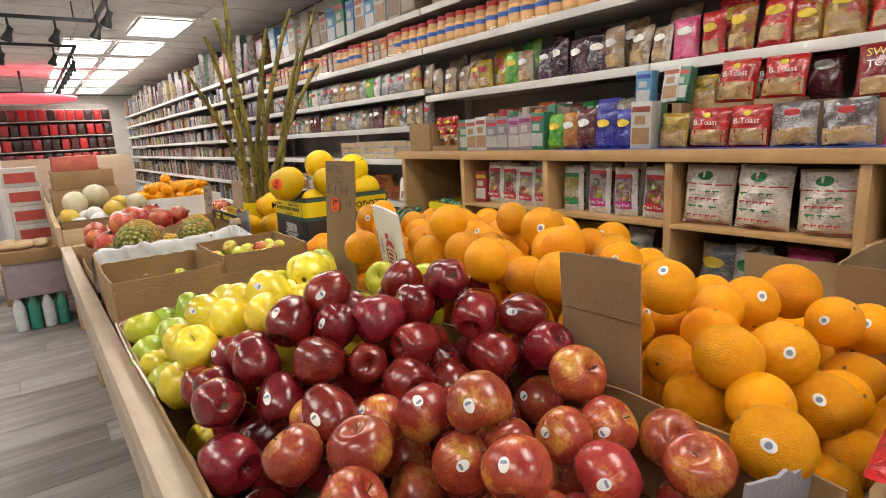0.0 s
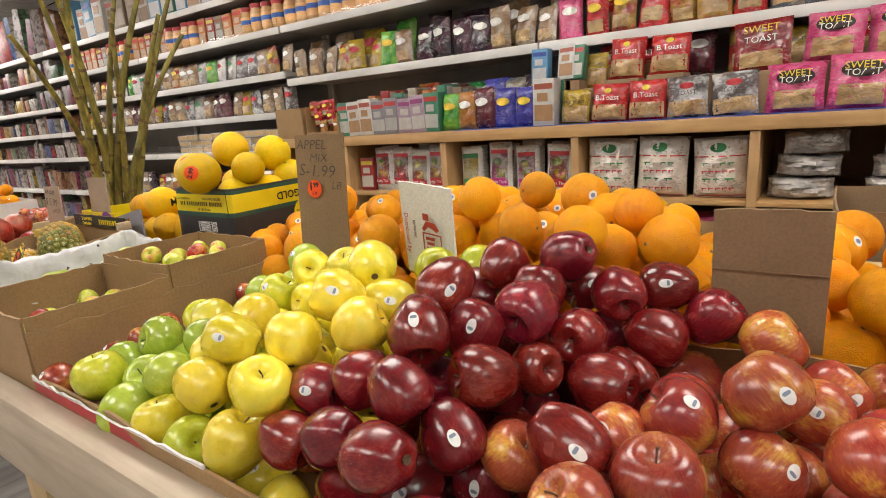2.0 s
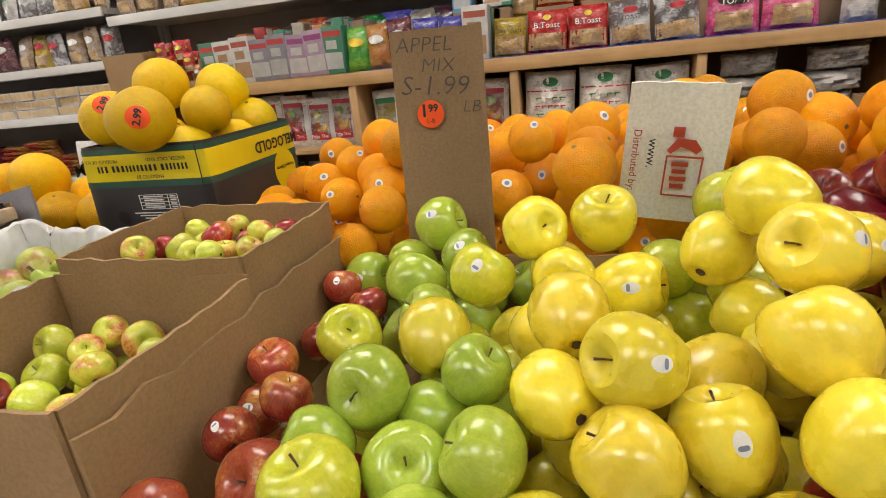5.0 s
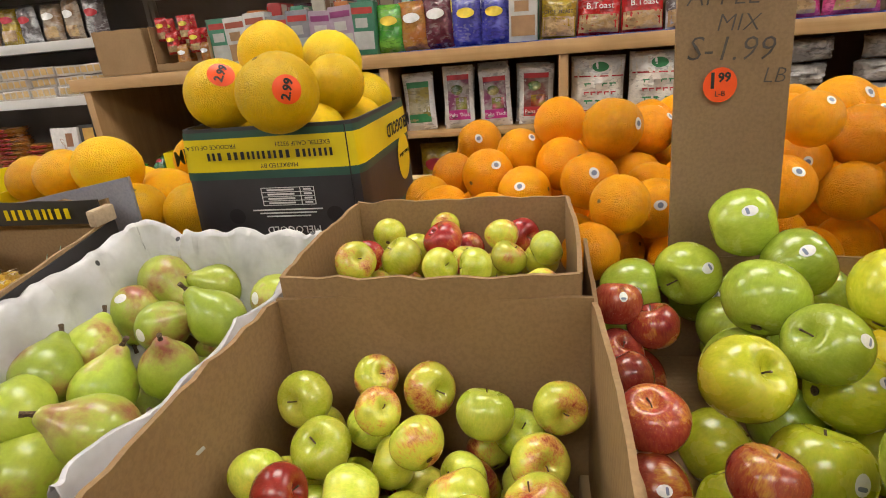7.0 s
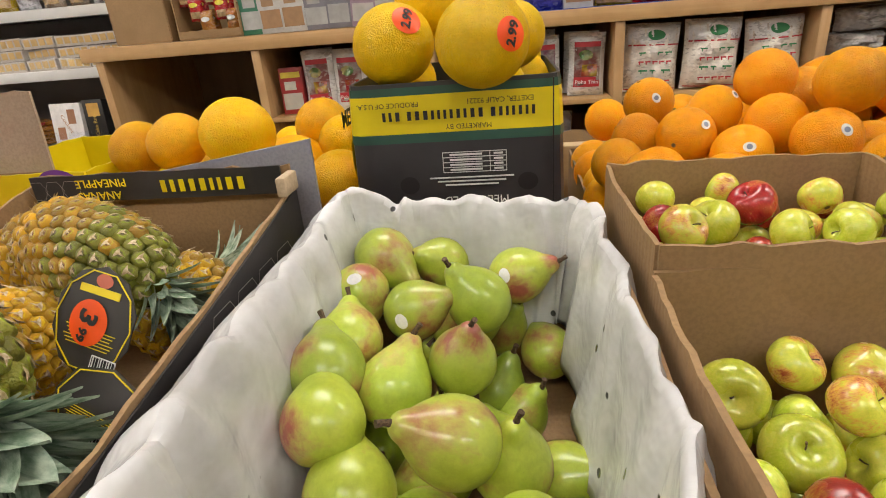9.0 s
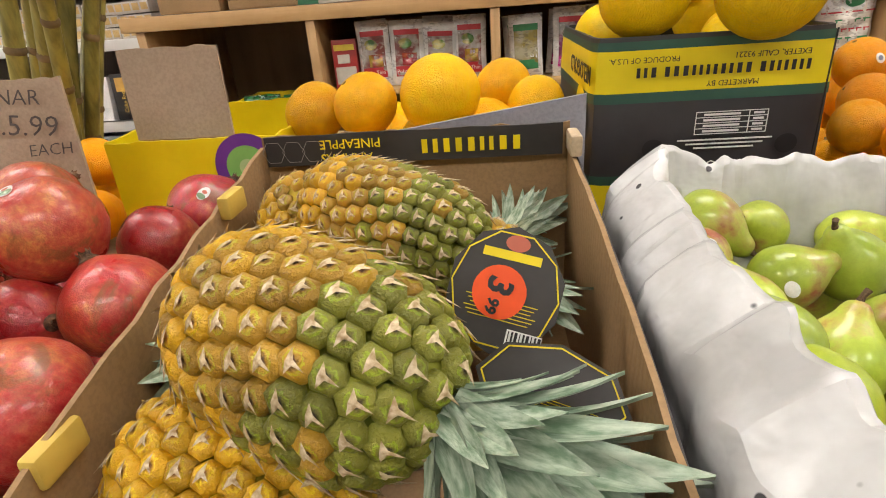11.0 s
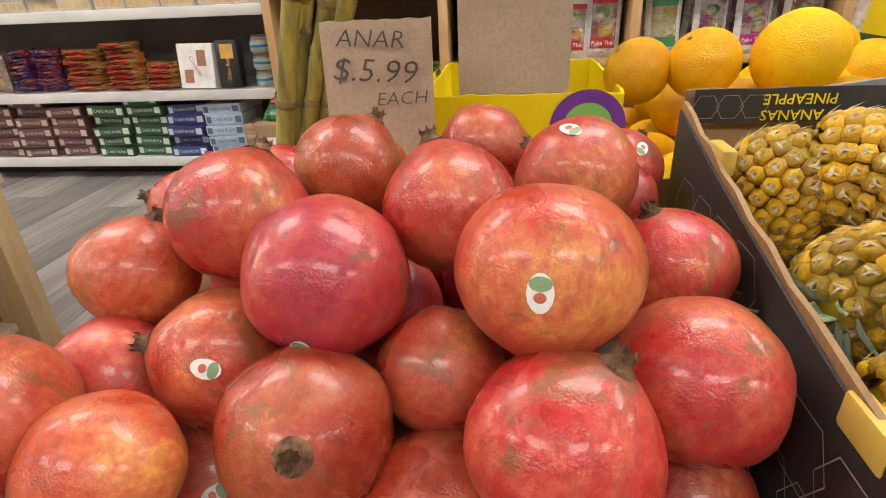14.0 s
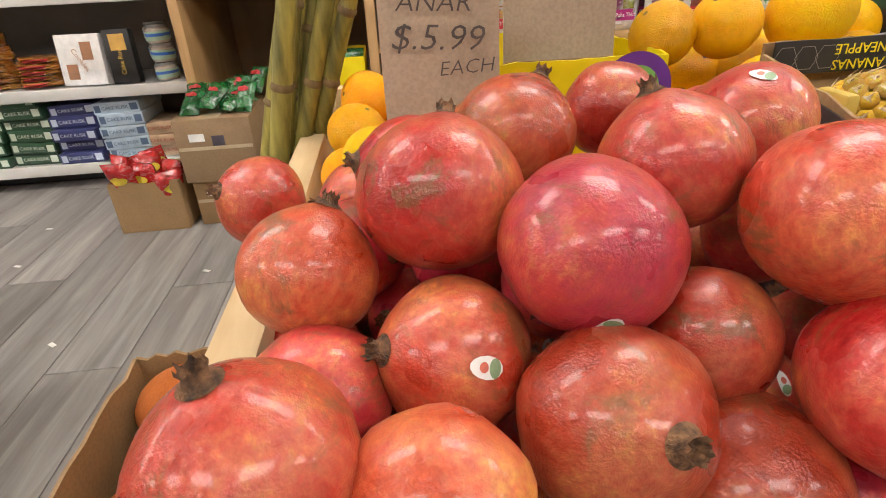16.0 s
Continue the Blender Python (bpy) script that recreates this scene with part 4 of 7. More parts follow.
# ---- the long shelves ----
def gondola(y0, y1, levels, back_x=2.93, front=2.5):
    t = thing("shelf_unit", "cream metal gondola shelving packed with groceries", "shelf", "gondola shelves", (0, 0, 0))
    part("back_panel", slab(back_x, back_x + 0.02, y0, y1, 0.02, 2.0), BACK, t)
    part("base", slab(front + 0.12, back_x - 0.001, y0, y1, 0.0, 0.075), BLACK_METAL, t, "black kick plate")
    for z in levels:
        part("shelf", slab(front + 0.004, back_x - 0.001, y0 + 0.002, y1 - 0.002, z - 0.03, z), METAL_SHELF, t)
        part("price_strip", slab(front - 0.012, front + 0.003, y0 + 0.004, y1 - 0.004, z - 0.042, z + 0.004, 0.003), LIP, t, "white price strip")
        if z < 1.7 and y0 < 5:
            guard = part("guard", slab(front - 0.004, front - 0.002, y0 + 0.02, y1 - 0.02, z + 0.005, z + 0.07), CLEAR, t, "clear plastic guard")
            guard.visible_shadow = False
    for y in (y0 + 0.012, y1 - 0.012):
        part("upright", slab(back_x - 0.03, back_x - 0.002, y - 0.012, y + 0.012, 0.08, 2.0), METAL_SHELF, t)
    return t


LOW = (0.11, 0.43, 0.79, 1.055, 1.32, 1.61, 1.885)
HIGH = (1.265, 1.61, 1.885)
gondola(-2.3, -0.35, HIGH)
gondola(-0.35, 1.6, HIGH)
gondola(1.6, 3.48, HIGH)
for k in range(8):
    gondola(3.49 + 1.85 * k, 3.49 + 1.85 * (k + 1), LOW)

rack = thing("wooden_rack", "varnished pine counter rack with open cubbies under a thick plank", "rack")
part("plank", slab(2.19, 2.92, -2.3, 3.47, 0.822, 0.876, 0.004), PLANK, rack, "thick varnished plank")
for y in (3.40, 2.72, 2.02, 1.31, 0.61, -0.09, -0.8, -1.5):
    part("post", slab(2.2, 2.9, y - 0.018, y + 0.018, 0.0, 0.821, 0.003), PLANK_Z, rack)
for a, b in zip((2.72, 2.02, 1.31, 0.61, -0.09, -0.8), (2.02, 1.31, 0.61, -0.09, -0.8, -1.5)):
    part("cubby_shelf", slab(2.195, 2.88, b + 0.019, a - 0.019, 0.535, 0.553, 0.002), PLANK, rack)
    part("cubby_shelf", slab(2.195, 2.88, b + 0.019, a - 0.019, 0.2, 0.218, 0.002), PLANK, rack)
part("back_board", slab(2.9, 2.918, -2.3, 3.42, 0.0, 0.821), PANEL, rack, "dark brown back board")


# ---- writing on the signs ----
def face_at(y, z, x=-0.0035, flip=0):
    """A frame for flat letters on a face that looks along -x."""
    return pose(x, y, z, 90, 0, -90) @ pose(0, 0, 0, 0, 0, flip)


def on_sign(x, z, tilt=0):
    return pose(x, -0.0062, z, 90, 0, 0) @ pose(0, 0, 0, 0, 0, tilt)


PEN = surface("marker_ink", (0.05, 0.042, 0.04), (0.1, 0.085, 0.075), 40, 0.6, spread=0)
for s, x, z, size, tilt in (("APPEL", -0.016, 0.294, 0.026, -2), ("MIX", 0.0, 0.268, 0.024, -3), ("S-1.99", -0.006, 0.243, 0.034, -4), ("LB", 0.04, 0.214, 0.022, -4)):
    lettering(s, size, PEN, mix, on_sign(x, z, tilt), stretch=1.05, slant=0.16, bold=-0.0004)
tag = bmesh.new()
bmesh.ops.create_circle(tag, cap_ends=True, segments=28, radius=0.0175, matrix=pose(-0.014, -0.0058, 0.209, 90, 0, 0))
part("price_sticker", tag, ORANGE_TAG, mix, "round orange price sticker")
lettering("1", 0.022, BLACK_INK, mix, on_sign(-0.022, 0.213), bold=0.0006)
lettering("99", 0.013, BLACK_INK, mix, on_sign(-0.01, 0.216), bold=0.0004)
lettering("L-B", 0.008, BLACK_INK, mix, on_sign(-0.014, 0.2))
for s, x, z, size, tilt in (("ANAR", -0.006, 0.152, 0.026, -3), ("$.5.99", -0.004, 0.118, 0.036, -4), ("EACH", 0.026, 0.088, 0.021, 2)):
    lettering(s, size, PEN, anar, on_sign(x, z, tilt), stretch=1.1, slant=0.2, bold=-0.0003)
MAROON_INK = paint((0.4, 0.045, 0.03))
lettering("Distributed by:", 0.0125, MAROON_INK, white_sign, on_sign(-0.042, 0.075, -90))
lettering("www.", 0.015, BLACK_INK, white_sign, on_sign(-0.024, 0.085, -90))
emblem = tube([(-0.006, -0.0066, 0.088), (0.004, -0.0066, 0.1), (0.018, -0.0066, 0.098), (0.026, -0.0066, 0.09)], [0.003, 0.0055, 0.0065, 0.004], 8)
for v in emblem.verts:
    v.co.y = -0.0066 + (v.co.y + 0.0066) * 0.1
add_box(emblem, (0.002, -0.0064, 0.112), (0.012, 0.0012, 0.012), 0.0004)
part("printed_emblem", emblem, MAROON_INK, white_sign, "dark red printed emblem")
frame_bm = bmesh.new()
for c, size in (((0.012, 0.083), (0.04, 0.002)), ((0.012, 0.035), (0.04, 0.002)), ((-0.007, 0.059), (0.002, 0.048)), ((0.031, 0.059), (0.002, 0.048))):
    add_box(frame_bm, (c[0], -0.0062, c[1]), (size[0], 0.0012, size[1]))
for k in range(4):
    add_box(frame_bm, (0.008, -0.0062, 0.074 - 0.009 * k), (0.018 - 0.003 * (k % 2), 0.0012, 0.005))
part("printed_frame", frame_bm, MAROON_INK, white_sign, "red printed frame with bars")


# ---- the pomelo carton ----
def loop(cx, cy, hx, hy, n=96, power=16.0, grow=0.0):
    pts = []
    for i in range(n):
        a = 2 * math.pi * i / n
        c, s = math.cos(a), math.sin(a)
        k = (abs(c) ** power + abs(s) ** power) ** (-1 / power)
        pts.append((cx + (hx + grow) * k * c, cy + (hy + grow) * k * s))
    return pts


def band(z0, z1, grow, th=0.0, c=(0.842, 1.79), h=(0.152, 0.136), bulge=0.006):
    """A ring of board round the carton between two heights."""
    bm = bmesh.new()
    rows = []
    steps = 4
    for k in range(steps + 1):
        z = z0 + (z1 - z0) * k / steps
        b = bulge * math.sin(math.pi * min(1, max(0, (z - 0.5) / 0.32)))
        rows.append([bm.verts.new((x, y, z)) for x, y in loop(*c, *h, grow=grow + b)])
    if th:
        for k in range(steps, -1, -1):
            z = z0 + (z1 - z0) * k / steps
            rows.append([bm.verts.new((x, y, z)) for x, y in loop(*c, *h, grow=grow - th)])
    for a, b in zip(rows, rows[1:]):
        for i in range(len(a)):
            j = (i + 1) % len(a)
            bm.faces.new((a[i], a[j], b[j], b[i]))
    return bm


mg = thing("pomelo_carton", "dark grey and yellow printed fruit carton with bulging sides", "box")
part("wall", band(DECK, 0.815, 0.0, 0.004), MG_DARK, mg)
part("bottom", slab(0.71, 0.97, 1.68, 1.91, DECK, DECK + 0.006), CARD, mg)
for z0, z1, m in ((0.752, 0.8, MG_YELLOW), (0.8, 0.81, MG_GREEN), (0.74, 0.752, MG_GREEN), (0.578, 0.638, MG_YELLOW), (0.638, 0.65, MG_GREEN)):
    part("printed_band", band(z0, z1, 0.001), m, mg)
# The shade inside the two hand holes is a flat black oval on the wall.
for y in (1.853, 1.697):
    hb = bmesh.new()
    bmesh.ops.create_circle(hb, cap_ends=True, segments=20, radius=1, matrix=face_at(y, 0.684, 0.6805) @ Matrix.Diagonal((0.013, 0.012, 1, 1)))
    part("hand_hole", hb, BLACK_INK, mg, "flat black oval in place of a hand hole")
FX = 0.6795
lettering("MELOGOLD", 0.016, WHITE_INK, mg, face_at(1.765, 0.662, FX, 180))
lettering("PRODUCE OF U.S.A.", 0.009, BLACK_INK, mg, face_at(1.872, 0.79, FX, 180))
lettering("EXETER, CALIF 93221", 0.009, BLACK_INK, mg, face_at(1.73, 0.79, FX, 180))
lettering("MARKETED BY", 0.009, BLACK_INK, mg, face_at(1.77, 0.76, FX, 180))


def letter_bars(words, height, material, parent, m, seed=0):
    """A name that is not spelled out: one plain bar a letter, word by word, along the x axis of m."""
    rr = random.Random(seed)
    widths = [[height * rr.uniform(0.42, 0.72) for _ in range(n)] for n in words]
    x = -(sum(map(sum, widths)) + height * 0.16 * sum(words) + height * 0.4 * (len(words) - 1)) / 2
    for word in widths:
        for w in word:
            bm = box((x + w * 0.4, 0, 0), (w * 0.62, height * 0.9, 0.0006))
            part("printed_letter", bm, material, parent).matrix_basis = m
            x += w + height * 0.16
        x += height * 0.4


letter_bars((7, 11, 3), 0.0125, BLACK_INK, mg, face_at(1.785, 0.7755, FX, 180), 4)
for y, rz in ((1.6475, 0), (1.9325, 180)):
    m = pose(0.91 if rz == 0 else 0.76, y, 0.776, 90, 0, rz) @ pose(0, 0, 0, 0, 0, 180)
    lettering("MELOGOLD", 0.03, BLACK_INK, mg, m, bold=0.0006)
    db = bmesh.new()
    bmesh.ops.create_circle(db, cap_ends=True, segments=32, radius=0.042, matrix=pose(0.925 if rz == 0 else 0.745, y, 0.716, 90, 0, rz))
    part("printed_disc", db, MG_YELLOW, mg, "yellow printed disc")
    lettering("Premium California", 0.011, BLACK_INK, mg, pose(0.925 if rz == 0 else 0.745, y + (-0.001 if rz == 0 else 0.001), 0.722, 90, 0, rz) @ pose(0, 0, 0, 0, 0, 180), stretch=0.8)
part("seam", slab(0.6802, 0.6815, 1.664, 1.6655, 0.575, 0.812), BLACK_INK, mg, "dark folded seam")
PRINT = [(1.765, 0.7 + k * 0.0066, 0.082, 0.0008) for k in range(5)] + [(y, 0.7132, 0.0008, 0.027) for y in (1.724, 1.745, 1.806)]
PRINT += [(1.776, 0.7033 + k * 0.0066, 0.042, 0.0024) for k in range(4)] + [(1.734, 0.7033 + k * 0.0066, 0.012, 0.0024) for k in range(4)] + [(1.77, 0.693 - k * 0.005, 0.11 - 0.02 * k, 0.0018) for k in range(3)]
for y, z, w, h in PRINT:
    part("printed_line", box((FX, y, z), (0.001, w, h)), WHITE_INK, mg, "white line of small print")
big = bmesh.new()
for y in (1.8, 1.88):
    add_box(big, (FX - 0.001, y, 0.608), (0.001, 0.008, 0.042))
add_box(big, (FX - 0.001, 1.84, 0.622), (0.001, 0.03, 0.008))
part("printed_emblem", big, BLACK_INK, mg)
def fruit_tag_round(centre, r, towards, text, turn):
    """A round price sticker pressed on the peel."""
    t = thing("price_sticker", "round orange price sticker on a pomelo", "sticker", "pomelo price stickers")
    bm = bmesh.new()
    rings = [[bm.verts.new((q * math.cos(2 * math.pi * k / 24), q * math.sin(2 * math.pi * k / 24), math.sqrt(r * r - q * q) - r)) for k in range(24)] for q in (0.0185, 0.012, 0.005)]
    for a, b in zip(rings, rings[1:]):
        for k in range(24):
            bm.faces.new((a[k], a[(k + 1) % 24], b[(k + 1) % 24], b[k]))
    bm.faces.new(rings[-1])
    part("disc", bm, ORANGE_TAG, t)
    lettering(text, 0.016, BLACK_INK, t, pose(0, 0, 0.0006), bold=0.0005)
    n = Vector(towards).normalized()
    t.matrix_basis = Matrix.Translation(Vector(centre) + n * (r + 0.0012)) @ n.to_track_quat("Z", "Y").to_matrix().to_4x4() @ pose(0, 0, 0, 0, 0, turn)


fruit_tag_round(MELOGOLD[0][:3], MELOGOLD[0][3], (-0.78, -0.62, 0.12), "2.99", 70)
fruit_tag_round(MELOGOLD[1][:3], MELOGOLD[1][3], (-0.66, -0.5, 0.56), "2.99", 60)


# ---- paper liner of the pear box ----
def liner_material():
    """Thin crumpled white film, pierced by small air holes."""
    m, nt, links, p = nodes_of("white_liner")
    v = coords(nt, links, shift=False)
    c = ramp(nt, links, noise_tex(nt, links, v, 11, 5), [(0.35, (0.46, 0.455, 0.45)), (0.65, (0.7, 0.7, 0.71))])
    holes = nt.new("ShaderNodeTexVoronoi")
    holes.inputs["Scale"].default_value = 26
    links.new(v, holes.inputs["Vector"])
    spots = ramp(nt, links, holes.outputs["Distance"], [(0.08, (0.12, 0.12, 0.13)), (0.1, (1, 1, 1))])
    links.new(mix_col(nt, links, 1.0, c, spots, "MULTIPLY"), p.inputs["Base Color"])
    p.inputs["Roughness"].default_value = 0.26
    bump_to(nt, links, p, noise_tex(nt, links, v, 20, 3, 0.5, 0.2), 0.8, 0.01)
    return m


LINER = liner_material()


def liner():
    path = [(0.12, 1.885), (0.2, 1.9), (0.3, 1.9), (0.4, 1.9), (0.5, 1.896), (0.527, 1.885), (0.53, 1.84), (0.53, 1.77), (0.53, 1.7), (0.527, 1.655), (0.5, 1.643), (0.4, 1.641), (0.3, 1.641), (0.2, 1.641), (0.13, 1.65)]
    path = smooth_line(path, 9)
    bm = bmesh.new()
    rows = []
    for i, (x, y) in enumerate(path):
        x0, y0 = path[max(0, i - 1)]
        x1, y1 = path[min(len(path) - 1, i + 1)]
        n = Vector((-(y1 - y0), x1 - x0, 0)).normalized()
        left = y > 1.87
        out = 0.046 if left else 0.012
        drop = 0.04 if left else 0.03
        fall = 0.09 if left else 0.004
        col = []
        for off, dz in ((-0.03, -0.13), (-0.02, -0.07), (-0.01, -0.02), (-0.004, 0.008), (0.004, 0.014), (out * 0.6, -0.2 * drop), (out, -0.6 * drop), (out * 1.08, -drop), (out * 1.1, -drop - fall * 0.5), (out * 1.0, -drop - fall)):
            w = noise.noise_vector(Vector((x * 26, y * 26, dz * 14 + off * 18))) * 0.012 + noise.noise_vector(Vector((x * 80, y * 80, dz * 40 + off * 50))) * 0.009
            zt = 0.7 + 0.02 * math.exp(-((x - 0.51) ** 2 + (y - 1.885) ** 2) / 0.0016)
            col.append(bm.verts.new((x + n.x * off + w.x, y + n.y * off + w.y, zt + dz + w.z)))
        rows.append(col)
    for a, b in zip(rows, rows[1:]):
        for k in range(len(a) - 1):
            bm.faces.new((a[k], b[k], b[k + 1], a[k + 1]))
    t = thing("paper_liner", "crumpled white liner sheet folded over the pear box", "liner")
    ob = part("sheet", bm, LINER, t)
    s = ob.modifiers.new("thick", "SOLIDIFY")
    s.thickness = 0.0006
    s2 = ob.modifiers.new("smooth", "SUBSURF")
    s2.levels = s2.render_levels = 1


liner()


# ---- pineapples ----
def eye_material(name, rim, mid, heart):
    """A fruitlet: the rim is greener than its dry heart; every eye differs a little."""
    m, nt, links, p = nodes_of(name)
    tc = nt.new("ShaderNodeTexCoord")
    flat = nt.new("ShaderNodeVectorMath")
    flat.operation = "MULTIPLY"
    flat.inputs[1].default_value = (1, 1, 0)
    links.new(tc.outputs["Object"], flat.inputs[0])
    ln = nt.new("ShaderNodeVectorMath")
    ln.operation = "LENGTH"
    links.new(flat.outputs[0], ln.inputs[0])
    v = coords(nt, links)
    n = noise_tex(nt, links, v, 2.2, 5, 0.65)
    ad = nt.new("ShaderNodeMath")
    ad.operation = "MULTIPLY_ADD"
    ad.inputs[1].default_value = 0.9
    links.new(n, ad.inputs[0])
    links.new(ln.outputs["Value"], ad.inputs[2])
    c = ramp(nt, links, ad.outputs[0], [(0.55, heart), (0.8, mid), (1.0, mid), (1.28, rim)])
    oi = nt.new("ShaderNodeObjectInfo")
    hsv = nt.new("ShaderNodeHueSaturation")
    mr = nt.new("ShaderNodeMapRange")
    mr.inputs[3].default_value, mr.inputs[4].default_value = 0.7, 1.25
    links.new(oi.outputs["Random"], mr.inputs[0])
    links.new(mr.outputs[0], hsv.inputs["Value"])
    links.new(c, hsv.inputs["Color"])
    links.new(hsv.outputs[0], p.inputs["Base Color"])
    p.inputs["Roughness"].default_value = 0.4
    p.inputs["Coat Weight"].default_value = 0.15
    bump_to(nt, links, p, noise_tex(nt, links, v, 7, 3), 0.4, 0.1)
    return m


EYE_SKIN = eye_material("pineapple_eye", (0.46, 0.43, 0.008), (0.44, 0.25, 0.02), (0.12, 0.055, 0.022))
EYE_GREEN = eye_material("green_pineapple_eye", (0.3, 0.4, 0.012), (0.22, 0.22, 0.025), (0.08, 0.05, 0.025))
EYE_GOLD = eye_material("golden_pineapple_eye", (0.78, 0.56, 0.005), (0.66, 0.37, 0.01), (0.26, 0.1, 0.025))
# Green groove colour, darkened for the shadow beneath the bracts.
GROOVE = surface("pineapple_groove", (0.1, 0.14, 0.01), (0.28, 0.28, 0.02), 20, 0.6, fine=60, bump=0.4)
GROOVE_GOLD = surface("golden_groove", (0.4, 0.26, 0.01), (0.55, 0.4, 0.02), 20, 0.6, fine=60, bump=0.4)
BRACT = surface("dry_bract", (0.36, 0.24, 0.12), (0.7, 0.58, 0.4), 2.5, 0.75)
LEAF = surface("pineapple_leaf", (0.15, 0.24, 0.15), (0.5, 0.58, 0.46), 9, 0.42, stretch=(1, 3, 0.4), fine=40, bump=0.3, spread=0.2)


def eye_mesh():
    """One fruitlet: a low six-sided cushion."""
    bm = bmesh.new()
    rings = []
    for r, z in ((1.02, -0.3), (0.97, 0.0), (0.85, 0.24), (0.56, 0.42), (0.24, 0.43)):
        rings.append([bm.verts.new((r * math.cos(math.pi / 6 + math.pi / 3 * k) * 0.98, r * math.sin(math.pi / 6 + math.pi / 3 * k) * 1.08, z + (0.06 if k in (1, 2) and z > 0.2 else 0))) for k in range(6)])
    for a, b in zip(rings, rings[1:]):
        for k in range(6):
            bm.faces.new((a[k], a[(k + 1) % 6], b[(k + 1) % 6], b[k]))
    tip = bm.verts.new((0, 0.06, 0.36))
    for k in range(6):
        bm.faces.new((rings[-1][k], rings[-1][(k + 1) % 6], tip))
    return bm


def eye_model(material):
    """A fruitlet with its dry papery bract, which keeps a colour of its own."""
    ob = finish("eye", eye_mesh(), material)
    bm = bmesh.new()
    bm.from_mesh(ob.data)
    vs = [bm.verts.new(p) for p in ((-0.62, -0.3, 0.4), (0.66, -0.22, 0.4), (0.13, 0.06, 0.54), (-0.14, 0.02, 0.53), (0.1, 0.85, 0.86), (0, -0.08, 0.6), (0.05, -0.34, 0.5))]
    for f in ((0, 6, 5), (6, 1, 5), (0, 5, 3), (1, 2, 5), (3, 5, 4), (5, 2, 4)):
        bm.faces.new([vs[i] for i in f]).material_index = 1
    bm.to_mesh(ob.data)
    bm.free()
    ob.data.set_sharp_from_angle(angle=radians(110))
    ob.data.materials.append(BRACT)
    return ob


def leaf_mesh():
    bm = bmesh.new()
    rows = []
    for k in range(8):
        t = k / 7
        w = 0.1 * (1 - t ** 2.4) + 0.003
        x = 0.3 * t * t
        rows.append([bm.verts.new((x + c, s * w, t)) for s, c in ((-1, 0.05 * (1 - t)), (0, -0.03), (1, 0.05 * (1 - t)))])
    for a, b in zip(rows, rows[1:]):
        for k in (0, 1):
            bm.faces.new((a[k], a[k + 1], b[k + 1], b[k]))
    return bm


EYE_A, EYE_B, EYE_C = eye_model(EYE_SKIN), eye_model(EYE_GOLD), eye_model(EYE_GREEN)
LEAF_A = finish("leaf", leaf_mesh(), LEAF)
MODELS = [EYE_A, EYE_B, EYE_C, LEAF_A]


